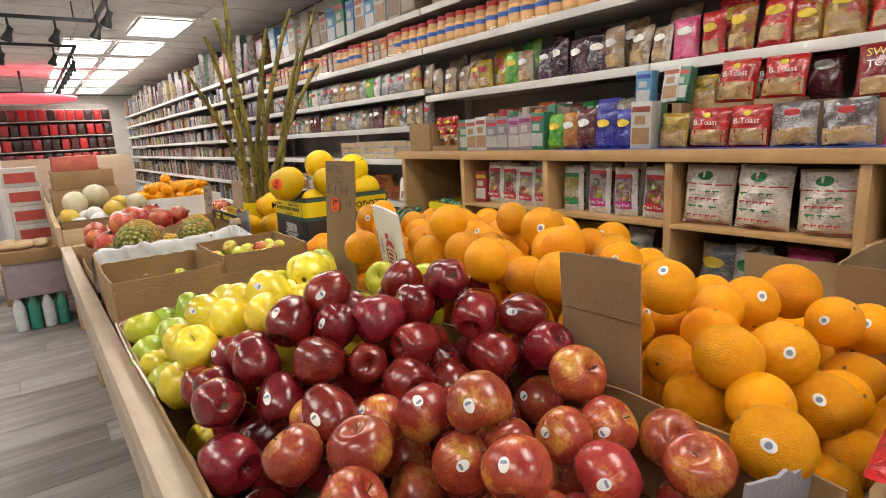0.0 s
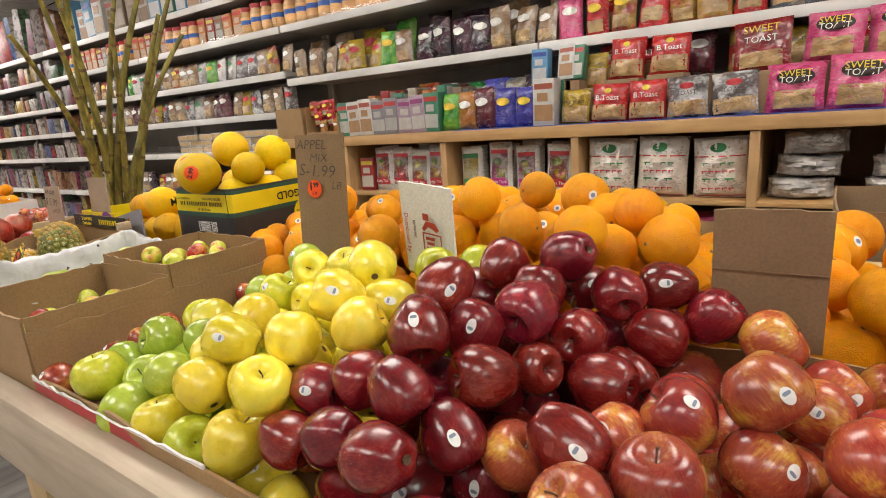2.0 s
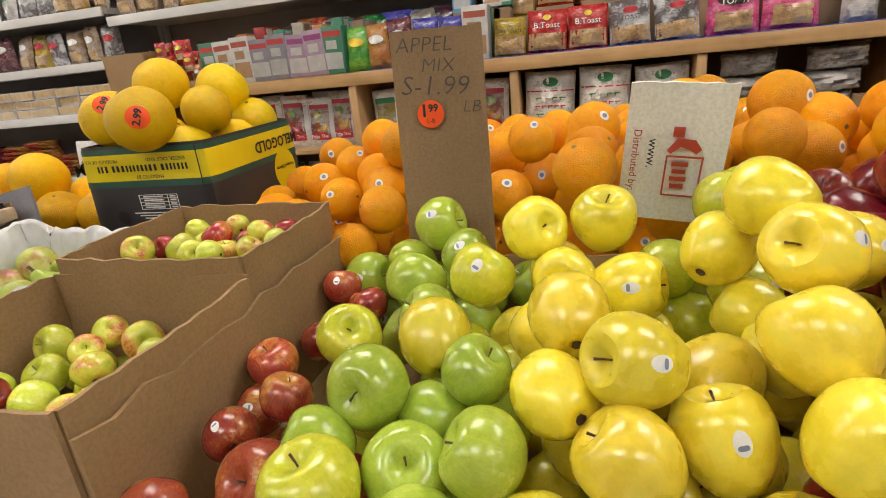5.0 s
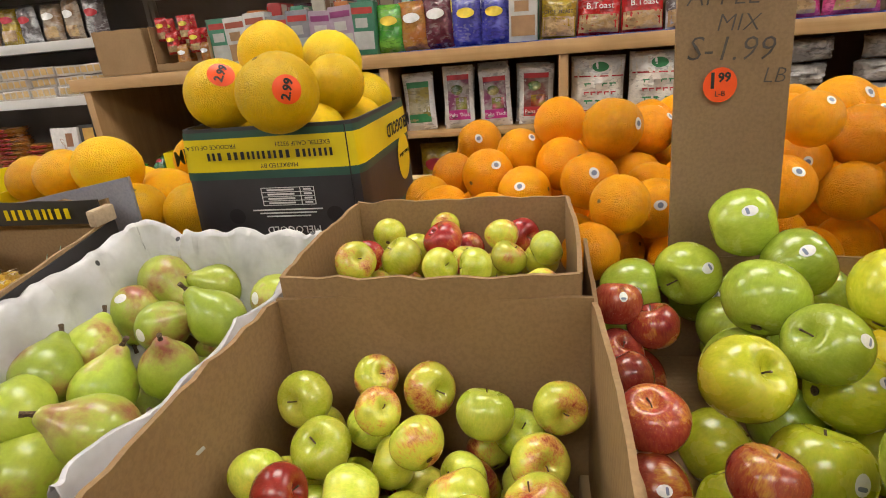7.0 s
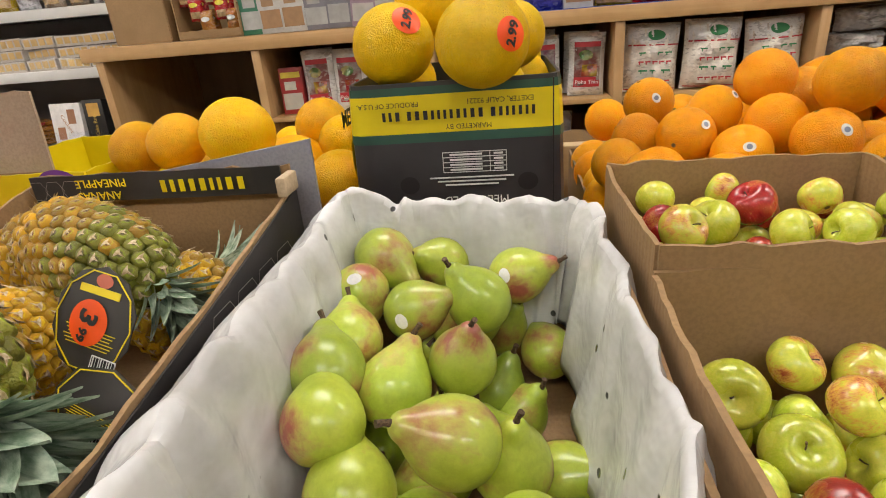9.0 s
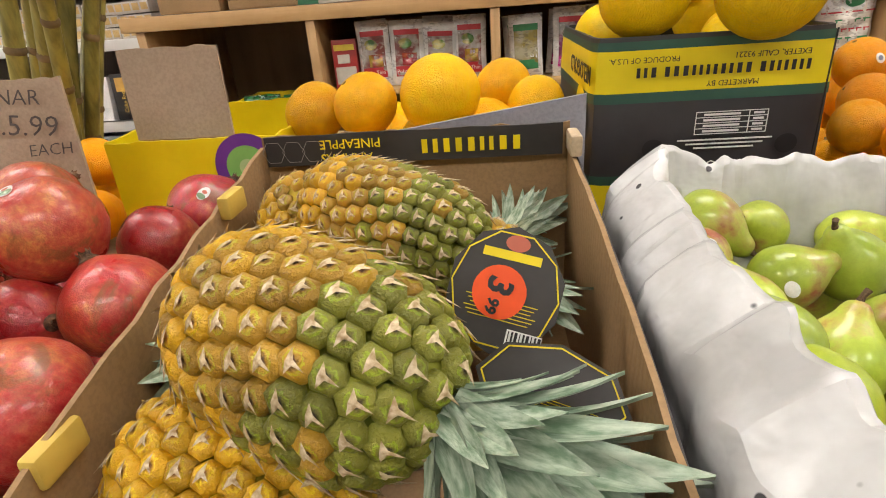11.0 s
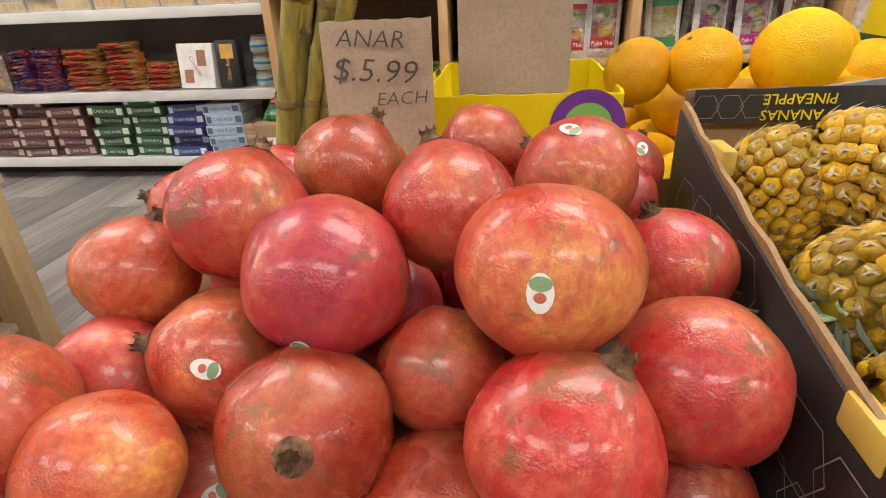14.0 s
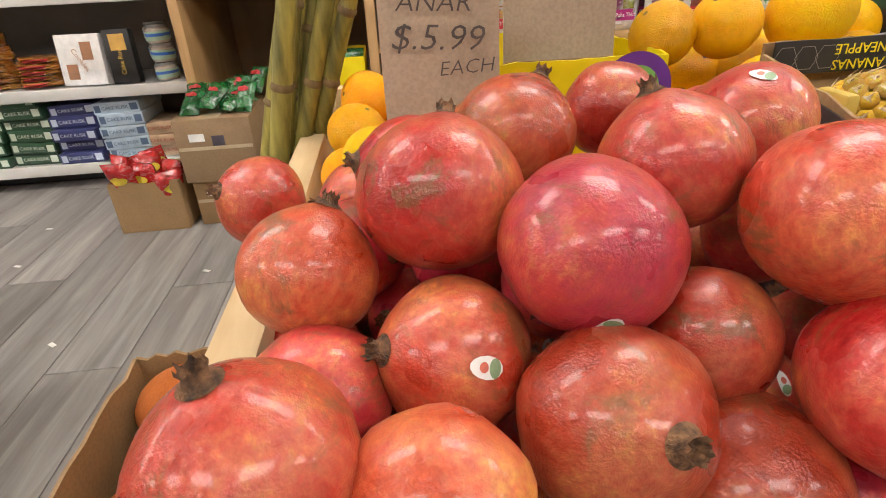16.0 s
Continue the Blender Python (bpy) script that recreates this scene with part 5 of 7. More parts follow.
def pineapple(base, tip, r, eye, label, crown=0.16, leaves=34, seed=0):
    """A pineapple from its base to the foot of its crown."""
    rr = random.Random(seed)
    b, c = Vector(base), Vector(tip)
    L = (c - b).length
    t = thing("pineapple", label, "pineapple", "pineapples")
    t.matrix_basis = Matrix.Translation(b) @ (c - b).to_track_quat("Z", "Y").to_matrix().to_4x4()

    def rad(z):
        u = z / L
        return r * (max(0.0, 1 - abs(2 * u - 0.92) ** 3.0 / 1.32)) ** 0.5 if 0 <= u <= 1 else 0.01
    part("core", lathe([(0, 0)] + [(rad(L * k / 16) * 0.82, L * k / 16) for k in range(1, 16)] + [(0, L)], 20), GROOVE if eye is EYE_A else GROOVE_GOLD, t)
    n = 20
    s = math.pi * r / n * 1.02
    heights = [L * 0.02]
    while heights[-1] < L * 0.955:
        z = heights[-1]
        fall = (rad(min(L, z + 0.002)) - rad(max(0, z - 0.002))) / 0.004
        heights.append(z + s * 1.62 * max(0.3, math.cos(math.atan(fall))))
    for k, z in enumerate(heights):
        m = max(5, round(n * rad(z) / r))
        for i in range(m):
            a = 2 * math.pi * (i + 0.5 * (k % 2)) / m + 0.06 * k
            dz = L * 0.02
            slope = math.atan2(rad(min(L, z + dz)) - rad(max(0, z - dz)), 2 * dz)
            mm = Matrix.Rotation(a, 4, "Z") @ Matrix.Translation((rad(z) * 0.965 + 0.0006, 0, z)) @ Matrix.Rotation(math.pi / 2 + slope, 4, "Y") @ Matrix.Rotation(math.pi / 2, 4, "Z")
            k1 = s * 1.06 * rr.uniform(0.96, 1.04) * min(1.0, (rad(z) / r) / 0.3)
            ripe = z / L + rr.uniform(-0.22, 0.22)
            kind = (EYE_B if ripe < 0.2 else EYE_A if ripe < 0.62 else EYE_C) if eye is EYE_A else (EYE_B if ripe < 0.8 else EYE_A)
            twin(kind, mm @ Matrix.Diagonal((k1, k1 * rr.uniform(0.92, 1.1), k1 * rr.uniform(0.8, 1.25), 1)), t)
    down = (t.matrix_basis.to_3x3().inverted() @ Vector((0, 0, -1))).normalized()
    droop = Vector((0, 0, 1)).rotation_difference((Vector((0, 0, 1)) + down * 0.4).normalized()).to_matrix().to_4x4()
    leaves = int(leaves * 1.7)
    for i in range(leaves):
        u = i / leaves
        a = i * 2.4
        out = radians(44 - 38 * u + rr.uniform(-8, 8))
        length = crown * (0.45 + 0.6 * u) * rr.uniform(0.8, 1.12)
        mm = Matrix.Translation((0, 0, L - 0.004)) @ droop @ Matrix.Translation((0, 0, 0.035 * u)) @ Matrix.Rotation(a, 4, "Z") @ Matrix.Translation((0.014 * (1 - u), 0, 0)) @ Matrix.Rotation(out, 4, "Y") @ Matrix.Diagonal((length * 0.8, length * 1.65, length, 1))
        twin(LEAF_A, mm, t)
    return t


pineapple((0.305, 2.235, 0.697), (0.232, 2.08, 0.668), 0.064, EYE_A, "ripe green and gold pineapple lying on its side", 0.125, 46, 1)
pineapple((0.49, 2.216, 0.702), (0.425, 2.06, 0.668), 0.053, EYE_A, "golden-brown pineapple lying at the back of the carton", 0.07, 26, 2)
pineapple((0.265, 2.275, 0.615), (0.2, 2.14, 0.575), 0.06, EYE_B, "golden yellow pineapple at the front of the carton", 0.1, 20, 3)
pineapple((0.41, 2.15, 0.625), (0.345, 2.255, 0.64), 0.052, EYE_B, "yellow pineapple lying under the others", 0.075, 18, 4)
pineapple((0.52, 2.255, 0.6), (0.48, 2.22, 0.72), 0.05, EYE_B, "yellow pineapple standing at the back of the carton", 0.05, 0, 5)
pineapple((0.42, 2.09, 0.6), (0.505, 2.04, 0.65), 0.05, EYE_B, "yellow pineapple half hidden under the others", 0.07, 20, 6)


def pineapple_tag(label, p, w, h, turn, sides, sticker):
    t = thing("fruit_tag", label, "label")
    nn = (Vector((0.0, 2.09, 0.87)) - Vector(p)).normalized()
    t.matrix_basis = Matrix.Translation(p) @ nn.to_track_quat("Z", "Y").to_matrix().to_4x4() @ pose(0, 0, 0, 0, 0, turn)
    bm = bmesh.new()
    bmesh.ops.create_circle(bm, cap_ends=True, segments=sides, radius=0.5, matrix=Matrix.Diagonal((w, h, 1, 1)))
    ex = bmesh.ops.extrude_face_region(bm, geom=list(bm.faces))
    bmesh.ops.translate(bm, vec=(0, 0, 0.0012), verts=[v for v in ex["geom"] if isinstance(v, bmesh.types.BMVert)])
    bmesh.ops.recalc_face_normals(bm, faces=bm.faces)
    part("card", bm, BLACK_BOARD, t)
    rim = bmesh.new()
    pts = [(0.46 * w * math.cos(2 * math.pi * k / sides), 0.46 * h * math.sin(2 * math.pi * k / sides)) for k in range(sides)]
    for (xa, ya), (xb, yb) in zip(pts, pts[1:] + pts[:1]):
        d = math.atan2(yb - ya, xb - xa)
        add_box(rim, (0, 0, 0), (math.hypot(xb - xa, yb - ya), 0.001, 0.0006), m=Matrix.Translation(((xa + xb) / 2, (ya + yb) / 2, 0.0016)) @ Matrix.Rotation(d, 4, "Z"))
    part("printed_rim", rim, MG_YELLOW, t, "thin yellow printed line")
    bc = bmesh.new()
    add_box(bc, (0.02 * sticker, -h * 0.36, 0.0018), (w * 0.3, h * 0.16, 0.0006))
    part("barcode", bc, WHITE_INK, t)
    for k in range(9):
        part("bar", box((0.02 * sticker - w * 0.13 + w * 0.26 * k / 8, -h * 0.35, 0.0024), (w * (0.008 + 0.008 * (k % 3)), h * 0.12, 0.0004)), BLACK_INK, t)
    for k in range(6):
        part("printed_line", box((0, -h * 0.08 - h * 0.03 * k, 0.0016), (w * (0.62 - 0.05 * (k % 3)), h * 0.007, 0.0005)), MG_YELLOW, t)
    if sticker:
        d = bmesh.new()
        bmesh.ops.create_circle(d, cap_ends=True, segments=26, radius=0.0185, matrix=pose(-0.003, -0.002, 0.0026))
        part("price_sticker", d, ORANGE_TAG, t, "round orange price sticker")
        lettering("3", 0.024, BLACK_INK, t, pose(-0.004, 0.002, 0.0036, 0, 0, -100), bold=0.0007)
        lettering("99", 0.011, BLACK_INK, t, pose(-0.006, -0.012, 0.0036, 0, 0, -100), bold=0.0004)
        lg = bmesh.new()
        bmesh.ops.create_circle(lg, cap_ends=True, segments=18, radius=0.007, matrix=pose(0.002, h * 0.37, 0.0022) @ Matrix.Diagonal((1.2, 0.8, 1, 1)))
        part("printed_emblem", lg, STICKER_RED, t)
        ln = bmesh.new()
        add_box(ln, (0.0, h * 0.27, 0.0018), (w * 0.5, h * 0.07, 0.0006))
        part("printed_title", ln, MG_YELLOW, t)


pineapple_tag("black octagonal pineapple tag with an orange price sticker", (0.325, 2.046, 0.69), 0.08, 0.088, -12, 10, 1)
pineapple_tag("black pineapple tag with a barcode", (0.275, 2.02, 0.645), 0.1, 0.06, -10, 8, 0)

# printed flaps of the pineapple carton
flap = thing("carton_flap", "black printed top flap of the pineapple carton", "box flap")
part("board", board_wall((0.566, 1.978), (0.566, 2.294), 0.716, 0.748, 0.003, 0.001, 10, 0.0, 77), BLACK_BOARD, flap)
lettering("PINEAPPLE", 0.014, MG_YELLOW, flap, face_at(2.2, 0.739, 0.561, 180))
lettering("ANANAS", 0.014, MG_YELLOW, flap, face_at(2.205, 0.724, 0.561, 180))
letter_bars((9,), 0.016, MG_YELLOW, flap, face_at(2.075, 0.732, 0.5605, 180), 2)


def hexagon_print(parent, cells, size, material, frame):
    for u, v in cells:
        bm = bmesh.new()
        rings = [[bm.verts.new((u * size + q * size * math.cos(math.pi / 3 * k), v * size + q * size * math.sin(math.pi / 3 * k), 0)) for k in range(6)] for q in (0.575, 0.555)]
        for k in range(6):
            bm.faces.new((rings[0][k], rings[0][(k + 1) % 6], rings[1][(k + 1) % 6], rings[1][k]))
        ob = part("printed_cell", bm, material, parent)
        ob.matrix_basis = frame


HEXES = [(i + 0.5 * (j % 2), 0.87 * j) for i in range(-4, 5) for j in range(-2, 3)]
PALE_LINE = paint((0.42, 0.4, 0.36), 0.5)
hexagon_print(flap, [(0, 0), (1, 0), (-1, 0)], 0.022, PALE_LINE, face_at(2.262, 0.732, 0.5612))
for y, s in ((2.3035, 1), (1.9665, -1)):
    side_print = thing("carton_print", "black honeycomb print wrapped round the pineapple carton", "box side")
    ends = ((0.572, y), (0.114, y)) if s == 1 else ((0.114, y), (0.572, y))
    low, rise = (0.64, 0.088) if s == 1 else (0.72, -0.07)
    part("board", board_wall(*ends, DECK + 0.004, low, 0.002, rise=rise), BLACK_BOARD, side_print)
    cells = [(u * 0.9, v) for u, v in HEXES if 0.15 < 0.34 - s * u * 0.045 < 0.54 and 0.61 + 0.05 * v + 0.032 < 0.64 + 0.19 * (0.34 - s * u * 0.045 - 0.114)]
    hexagon_print(side_print, cells, 0.05, PALE_LINE, pose(0.34, y + s * 0.0056, 0.61, 90, 0, 180 if s == 1 else 0))
grey = thing("board_flap", "grey cardboard flap sticking up behind the pineapple carton", "box flap")
gb = bmesh.new()
vs = [gb.verts.new(p) for p in ((0.597, 1.95, 0.6), (0.597, 1.95, 0.77), (0.64, 2.19, 0.728), (0.64, 2.19, 0.6))]
gb.faces.new(vs)
ex = bmesh.ops.extrude_face_region(gb, geom=list(gb.faces))
bmesh.ops.translate(gb, vec=(0.005, 0, 0), verts=[v for v in ex["geom"] if isinstance(v, bmesh.types.BMVert)])
bmesh.ops.recalc_face_normals(gb, faces=gb.faces)
part("board", gb, CARD_GREY, grey)
for x, y, z in ((0.215, 2.302, 0.655), (0.47, 2.296, 0.71), (0.555, 1.968, 0.73)):
    tb = thing("carton_tab", "folded cardboard locking tab on the pineapple carton", "box tab")
    part("tab", box((x, y, z), (0.038, 0.012, 0.022), 0.003), paint((0.6, 0.42, 0.08), 0.55) if y > 2 else CARD_EDGE, tb)

# kiwi print on the yellow carton
for r, m, d in ((0.046, paint((0.16, 0.04, 0.3)), 0.0), (0.03, paint((0.22, 0.5, 0.12)), 0.0008), (0.012, paint((0.5, 0.65, 0.3)), 0.0016)):
    kb = bmesh.new()
    bmesh.ops.create_circle(kb, cap_ends=True, segments=40, radius=r, matrix=face_at(2.376, 0.682, 0.6918 - d))
    part("printed_disc", kb, m, yellow_box)


# ---- sugar canes at the end of the stand ----
CANE = surface("sugar_cane_skin", (0.11, 0.1, 0.026), (0.38, 0.32, 0.075), 14, 0.5, stretch=(3, 3, 0.5), fine=50, bump=0.25, spread=0.2)
NODE = surface("cane_node", (0.12, 0.08, 0.035), (0.24, 0.16, 0.07), 30, 0.7, fine=60, bump=0.3)


def cane(x0, y0, x1, y1, h, bend, r=0.0165, seed=0):
    rr = random.Random(seed)
    t = thing("sugar_cane", "tall green-brown sugar cane leaning in a tied bundle", "sugar cane", "sugar canes")
    pts, radii = [], []
    n = 40
    for k in range(n + 1):
        u = k / n
        w, lean = u ** 2.6, u ** 1.5
        pts.append((x0 + (x1 - x0) * w + bend * math.sin(3 * u) * 0.02, y0 + (y1 - y0) * lean + bend * 0.008 * math.sin(4 * u + 1), h * u))
        radii.append(r * (1 - 0.5 * u ** 2))
    part("stalk", tube(pts, radii, 12), CANE, t)
    k = rr.randrange(2, 5)
    while k < n - 1:
        p, q = Vector(pts[k]), Vector(pts[k + 1])
        ring = lathe([(radii[k] * 0.96, -0.006), (radii[k] * 1.14, -0.002), (radii[k] * 1.16, 0.002), (radii[k] * 0.96, 0.008)], 12)
        o = part("node", ring, NODE, t)
        o.matrix_basis = Matrix.Translation(p) @ (q - p).to_track_quat("Z", "Y").to_matrix().to_4x4()
        k += rr.randrange(3, 6)


CANES = ((0.885, 2.925, 0.68, 2.5, 1.44, 1), (0.905, 2.95, 0.8, 2.54, 1.6, -1), (0.93, 2.925, 0.9, 2.52, 1.36, 1.5), (0.955, 2.925, 1.08, 2.5, 1.58, -2), (0.98, 2.935, 1.2, 2.52, 1.6, 1),
         (0.915, 2.965, 0.74, 2.56, 1.52, 2), (0.95, 2.955, 0.98, 2.56, 1.5, -1.5), (0.975, 2.96, 1.12, 2.58, 1.42, 1), (0.9, 2.91, 0.58, 2.52, 1.3, 2), (0.965, 2.91, 1.24, 2.6, 1.36, -2))
for i, (x0, y0, x1, y1, h, b) in enumerate(CANES):
    cane(x0, y0, x1, y1, h, b, 0.0165 if i % 2 else 0.0145, i)
string = thing("string", "white string knotted round the sugar canes", "string")
ring = [(0.94 + 0.08 * math.cos(a), 2.895 + 0.062 * math.sin(a), 0.52 + 0.01 * math.sin(2 * a)) for a in [2 * math.pi * k / 28 for k in range(29)]]
part("loop", tube(ring, 0.003, 6), paint((0.75, 0.74, 0.7)), string)
part("knot", tube([(0.885, 2.87, 0.5), (0.87, 2.86, 0.485), (0.86, 2.862, 0.45), (0.87, 2.85, 0.42)], 0.004, 6), paint((0.75, 0.74, 0.7)), string)
part("knot", tube([(0.885, 2.87, 0.5), (0.86, 2.88, 0.505), (0.835, 2.885, 0.48)], 0.004, 6), paint((0.75, 0.74, 0.7)), string)


# ---- packets, boxes and jars ----
def pillow(w, h, d, u, v, lift=0.0):
    """The front of a filled bag: u across and v up, both -1 to 1."""
    f = max(0.0, 1 - abs(u) ** 2.6) ** 0.6 * max(0.0, 1 - abs(v) ** 4) ** 0.5
    k = (0.1 * math.sin(5 * u + 7 * v) + 0.08 * math.sin(9 * u - 4 * v + w * 90) + 0.07 * math.sin(13 * v + 3 * u)) * f
    pinch = 1 - 0.04 * (1 - v * v)
    return Vector((-(d / 2) * (f + k) - lift, u * w / 2 * pinch, h / 2 * (v + 1)))


def pouch(name, label, category, group, w, h, d, material, bands=(), oval=None, text=(), window=None):
    """A sealed bag standing on its lower edge, with its face along -x."""
    t = thing(name, label, category, group)
    bm = bmesh.new()
    nu, nv = 10, 12
    sides = []
    for s in (1, -1):
        grid = [[bm.verts.new(pillow(w, h, d, -1 + 2 * i / nu, -1 + 2 * j / nv) * Vector((s, 1, 1)) if 0 < i < nu and 0 < j < nv or s == 1 else (0, 0, 0)) for j in range(nv + 1)] for i in range(nu + 1)]
        sides.append(grid)
    for i in range(nu + 1):
        for j in range(nv + 1):
            if i in (0, nu) or j in (0, nv):
                bm.verts.remove(sides[1][i][j])
                sides[1][i][j] = sides[0][i][j]
    for i in range(nu):
        for j in range(nv):
            a, b, c, e = (sides[0][i][j], sides[0][i][j + 1], sides[0][i + 1][j + 1], sides[0][i + 1][j])
            bm.faces.new((a, b, c, e))
            a, b, c, e = (sides[1][i][j], sides[1][i + 1][j], sides[1][i + 1][j + 1], sides[1][i][j + 1])
            bm.faces.new((a, b, c, e))
    for z in (0.012 * h, h * 0.988):
        add_box(bm, (0, 0, z), (0.002, w * 0.985, 0.03 * h))
    part("bag", bm, material, t)

    def panel(nm, u0, u1, v0, v1, mat4, rnd=False, lift=0.0012):
        pb = bmesh.new()
        n = 8
        g = []
        for i in range(n + 1):
            col = []
            for j in range(n + 1):
                a, b = -1 + 2 * i / n, -1 + 2 * j / n
                if rnd:
                    a, b = a * math.sqrt(1 - b * b / 2), b * math.sqrt(1 - a * a / 2)
                col.append(pb.verts.new(pillow(w, h, d, (u0 + u1) / 2 + a * (u1 - u0) / 2, (v0 + v1) / 2 + b * (v1 - v0) / 2, lift)))
            g.append(col)
        for i in range(n):
            for j in range(n):
                pb.faces.new((g[i][j], g[i][j + 1], g[i + 1][j + 1], g[i + 1][j]))
        part(nm, pb, mat4, t)
    for k, (v0, v1, m, *uu) in enumerate(bands):
        a, b = uu if uu else (-0.93, 0.93)
        panel("printed_panel", a, b, v0, v1, m, lift=0.001 + 0.0005 * k)
    if oval:
        u, v, ru, rv, m = oval
        panel("emblem", u - ru, u + ru, v - rv, v + rv, m, True, 0.003)
    for s, size, v, m in text:
        lettering(s, size, m, t, face_at(0, h / 2 * (v + 1), -(d / 2) - 0.006))
    return t


def packet(name, label, category, group, w, h, d, material, panels=(), text=()):
    """A folded carton with its face along -x."""
    t = thing(name, label, category, group)
    part("body", box((0, 0, h / 2), (d, w, h), 0.0025), material, t)
    for y0, y1, z0, z1, m in panels:
        part("printed_panel", box((-d / 2 - 0.0006, (y0 + y1) / 2 * w, (z0 + z1) / 2 * h), (0.001, (y1 - y0) * w, (z1 - z0) * h)), m, t)
    for s, size, y, z, m in text:
        lettering(s, size, m, t, face_at(y * w, z * h, -d / 2 - 0.002))
    return t


def jar(name, label, group, r, h, body, lid, band_m):
    t = thing(name, label, "jar", group)
    part("jar_body", lathe([(0, 0), (r * 0.9, 0), (r, 0.01), (r, h * 0.72), (r * 0.8, h * 0.82), (r * 0.8, h * 0.84), (0, h * 0.84)], 20), body, t)
    part("lid", lathe([(0, h * 0.84), (r * 0.86, h * 0.841), (r * 0.88, h * 0.99), (r * 0.8, h), (0, h)], 20), lid, t, "screw lid")
    part("label", lathe([(r * 1.012, h * 0.14), (r * 1.015, h * 0.15), (r * 1.015, h * 0.62), (r * 1.012, h * 0.63)], 20), band_m, t, "printed label")
    part("label_band", lathe([(r * 1.03, h * 0.36), (r * 1.03, h * 0.52)], 20), paint((0.03, 0.12, 0.45), 0.35), t, "blue band on the label")
    return t


SWAY = random.Random(23)


def set_out(template, x, y, z, turn=0.0, tip=0.0, k=1.0):
    return copy_thing(template, pose(x, y, z, 0, tip, turn) @ pose(0, 0, 0, SWAY.uniform(-3, 3), 0, 0) @ Matrix.Diagonal((k * SWAY.uniform(0.85, 1.15), k * SWAY.uniform(0.94, 1.04), k * SWAY.uniform(0.93, 1.05), 1)))


W_ = (0.8, 0.79, 0.76)
RED_FOIL = foil("red_film", (0.5, 0.012, 0.015), (0.62, 0.02, 0.02), k=0.8)
SILVER_FOIL = foil("silver_film", (0.55, 0.55, 0.56), (0.12, 0.1, 0.1), 0.16, 0.9)
PINK_FOIL = foil("pink_film", (0.62, 0.06, 0.2), (0.74, 0.14, 0.3), k=0.9)
BISCUIT = foil("rusk_window", (0.42, 0.25, 0.1), (0.6, 0.4, 0.18), 0.3, 0.85)
DARK_FOIL = foil("dark_purple_film", (0.03, 0.012, 0.03), (0.12, 0.03, 0.06))
MAROON_FOIL = foil("maroon_film", (0.14, 0.012, 0.03), (0.2, 0.03, 0.05))
BLUE_FOIL = foil("blue_film", (0.03, 0.03, 0.28), (0.08, 0.08, 0.42), k=0.9)
GREEN_FOIL = foil("green_film", (0.05, 0.3, 0.03), (0.2, 0.5, 0.06), k=0.9)
DKGREEN_FOIL = foil("dark_green_film", (0.0, 0.12, 0.02), (0.02, 0.24, 0.05))
ORANGE_FOIL = foil("orange_film", (0.6, 0.2, 0.03), (0.7, 0.32, 0.06))
YELLOW_FOIL = foil("yellow_film", (0.72, 0.5, 0.02), (0.6, 0.4, 0.04))
CLEAR_FOIL = foil("clear_film_snacks", (0.42, 0.24, 0.12), (0.6, 0.48, 0.36), 0.2)
GREY_FOIL = foil("clear_film_grey", (0.36, 0.33, 0.31), (0.6, 0.57, 0.54), 0.2, 0.85)
RICE_FOIL = foil("rice_film", (0.6, 0.52, 0.44), (0.72, 0.66, 0.58), 0.25, 1.0)
WHITE_FOIL = foil("white_film", (0.68, 0.66, 0.64), (0.78, 0.76, 0.74), 0.25, 0.9)
SNACK_FOIL = foil("red_gold_film", (0.55, 0.03, 0.02), (0.62, 0.36, 0.06))
BL_FOIL = foil("steel_blue_film", (0.16, 0.2, 0.26), (0.36, 0.3, 0.22))
INK_RED, INK_GREEN, INK_WHITE, INK_MAG = paint((0.45, 0.02, 0.03)), paint((0.03, 0.2, 0.07)), paint(W_), paint((0.45, 0.02, 0.2))
INK_DARK, INK_YEL, INK_BLUE = paint((0.03, 0.015, 0.015)), paint((0.75, 0.55, 0.05)), paint((0.04, 0.06, 0.35))

TOAST_RED = pouch("toast_bag", "red foil bag of toasted bread with a clear front", "snack bag", "toast bags", 0.155, 0.17, 0.07, RED_FOIL, ((-0.9, -0.12, BISCUIT),), (0.0, 0.6, 0.2, 0.14, INK_YEL), (("B.Toast", 0.032, 0.22, INK_WHITE),))
TOAST_SILVER = pouch("toast_bag", "silver foil bag of toasted bread with a clear front", "snack bag", "toast bags", 0.16, 0.165, 0.07, SILVER_FOIL, ((-0.9, -0.2, BISCUIT),), (0.0, 0.5, 0.36, 0.16, INK_RED), (("TOAST", 0.024, 0.15, INK_DARK),))
TOAST_PINK = pouch("toast_bag", "pink foil bag of sweet toast with a clear front", "snack bag", "toast bags", 0.19, 0.185, 0.08, PINK_FOIL, ((-0.88, -0.15, BISCUIT, -0.7, 0.7),), (0.0, 0.38, 0.66, 0.3, INK_DARK), (("SWEET", 0.034, 0.5, INK_YEL), ("TOAST", 0.032, 0.24, INK_WHITE)))
TOAST_GHEE = pouch("toast_bag", "yellow foil bag of toast with a clear front", "snack bag", "toast bags", 0.13, 0.15, 0.06, YELLOW_FOIL, ((-0.9, 0.05, BISCUIT),), None, (("GHEE TOAST", 0.018, 0.25, INK_DARK),))
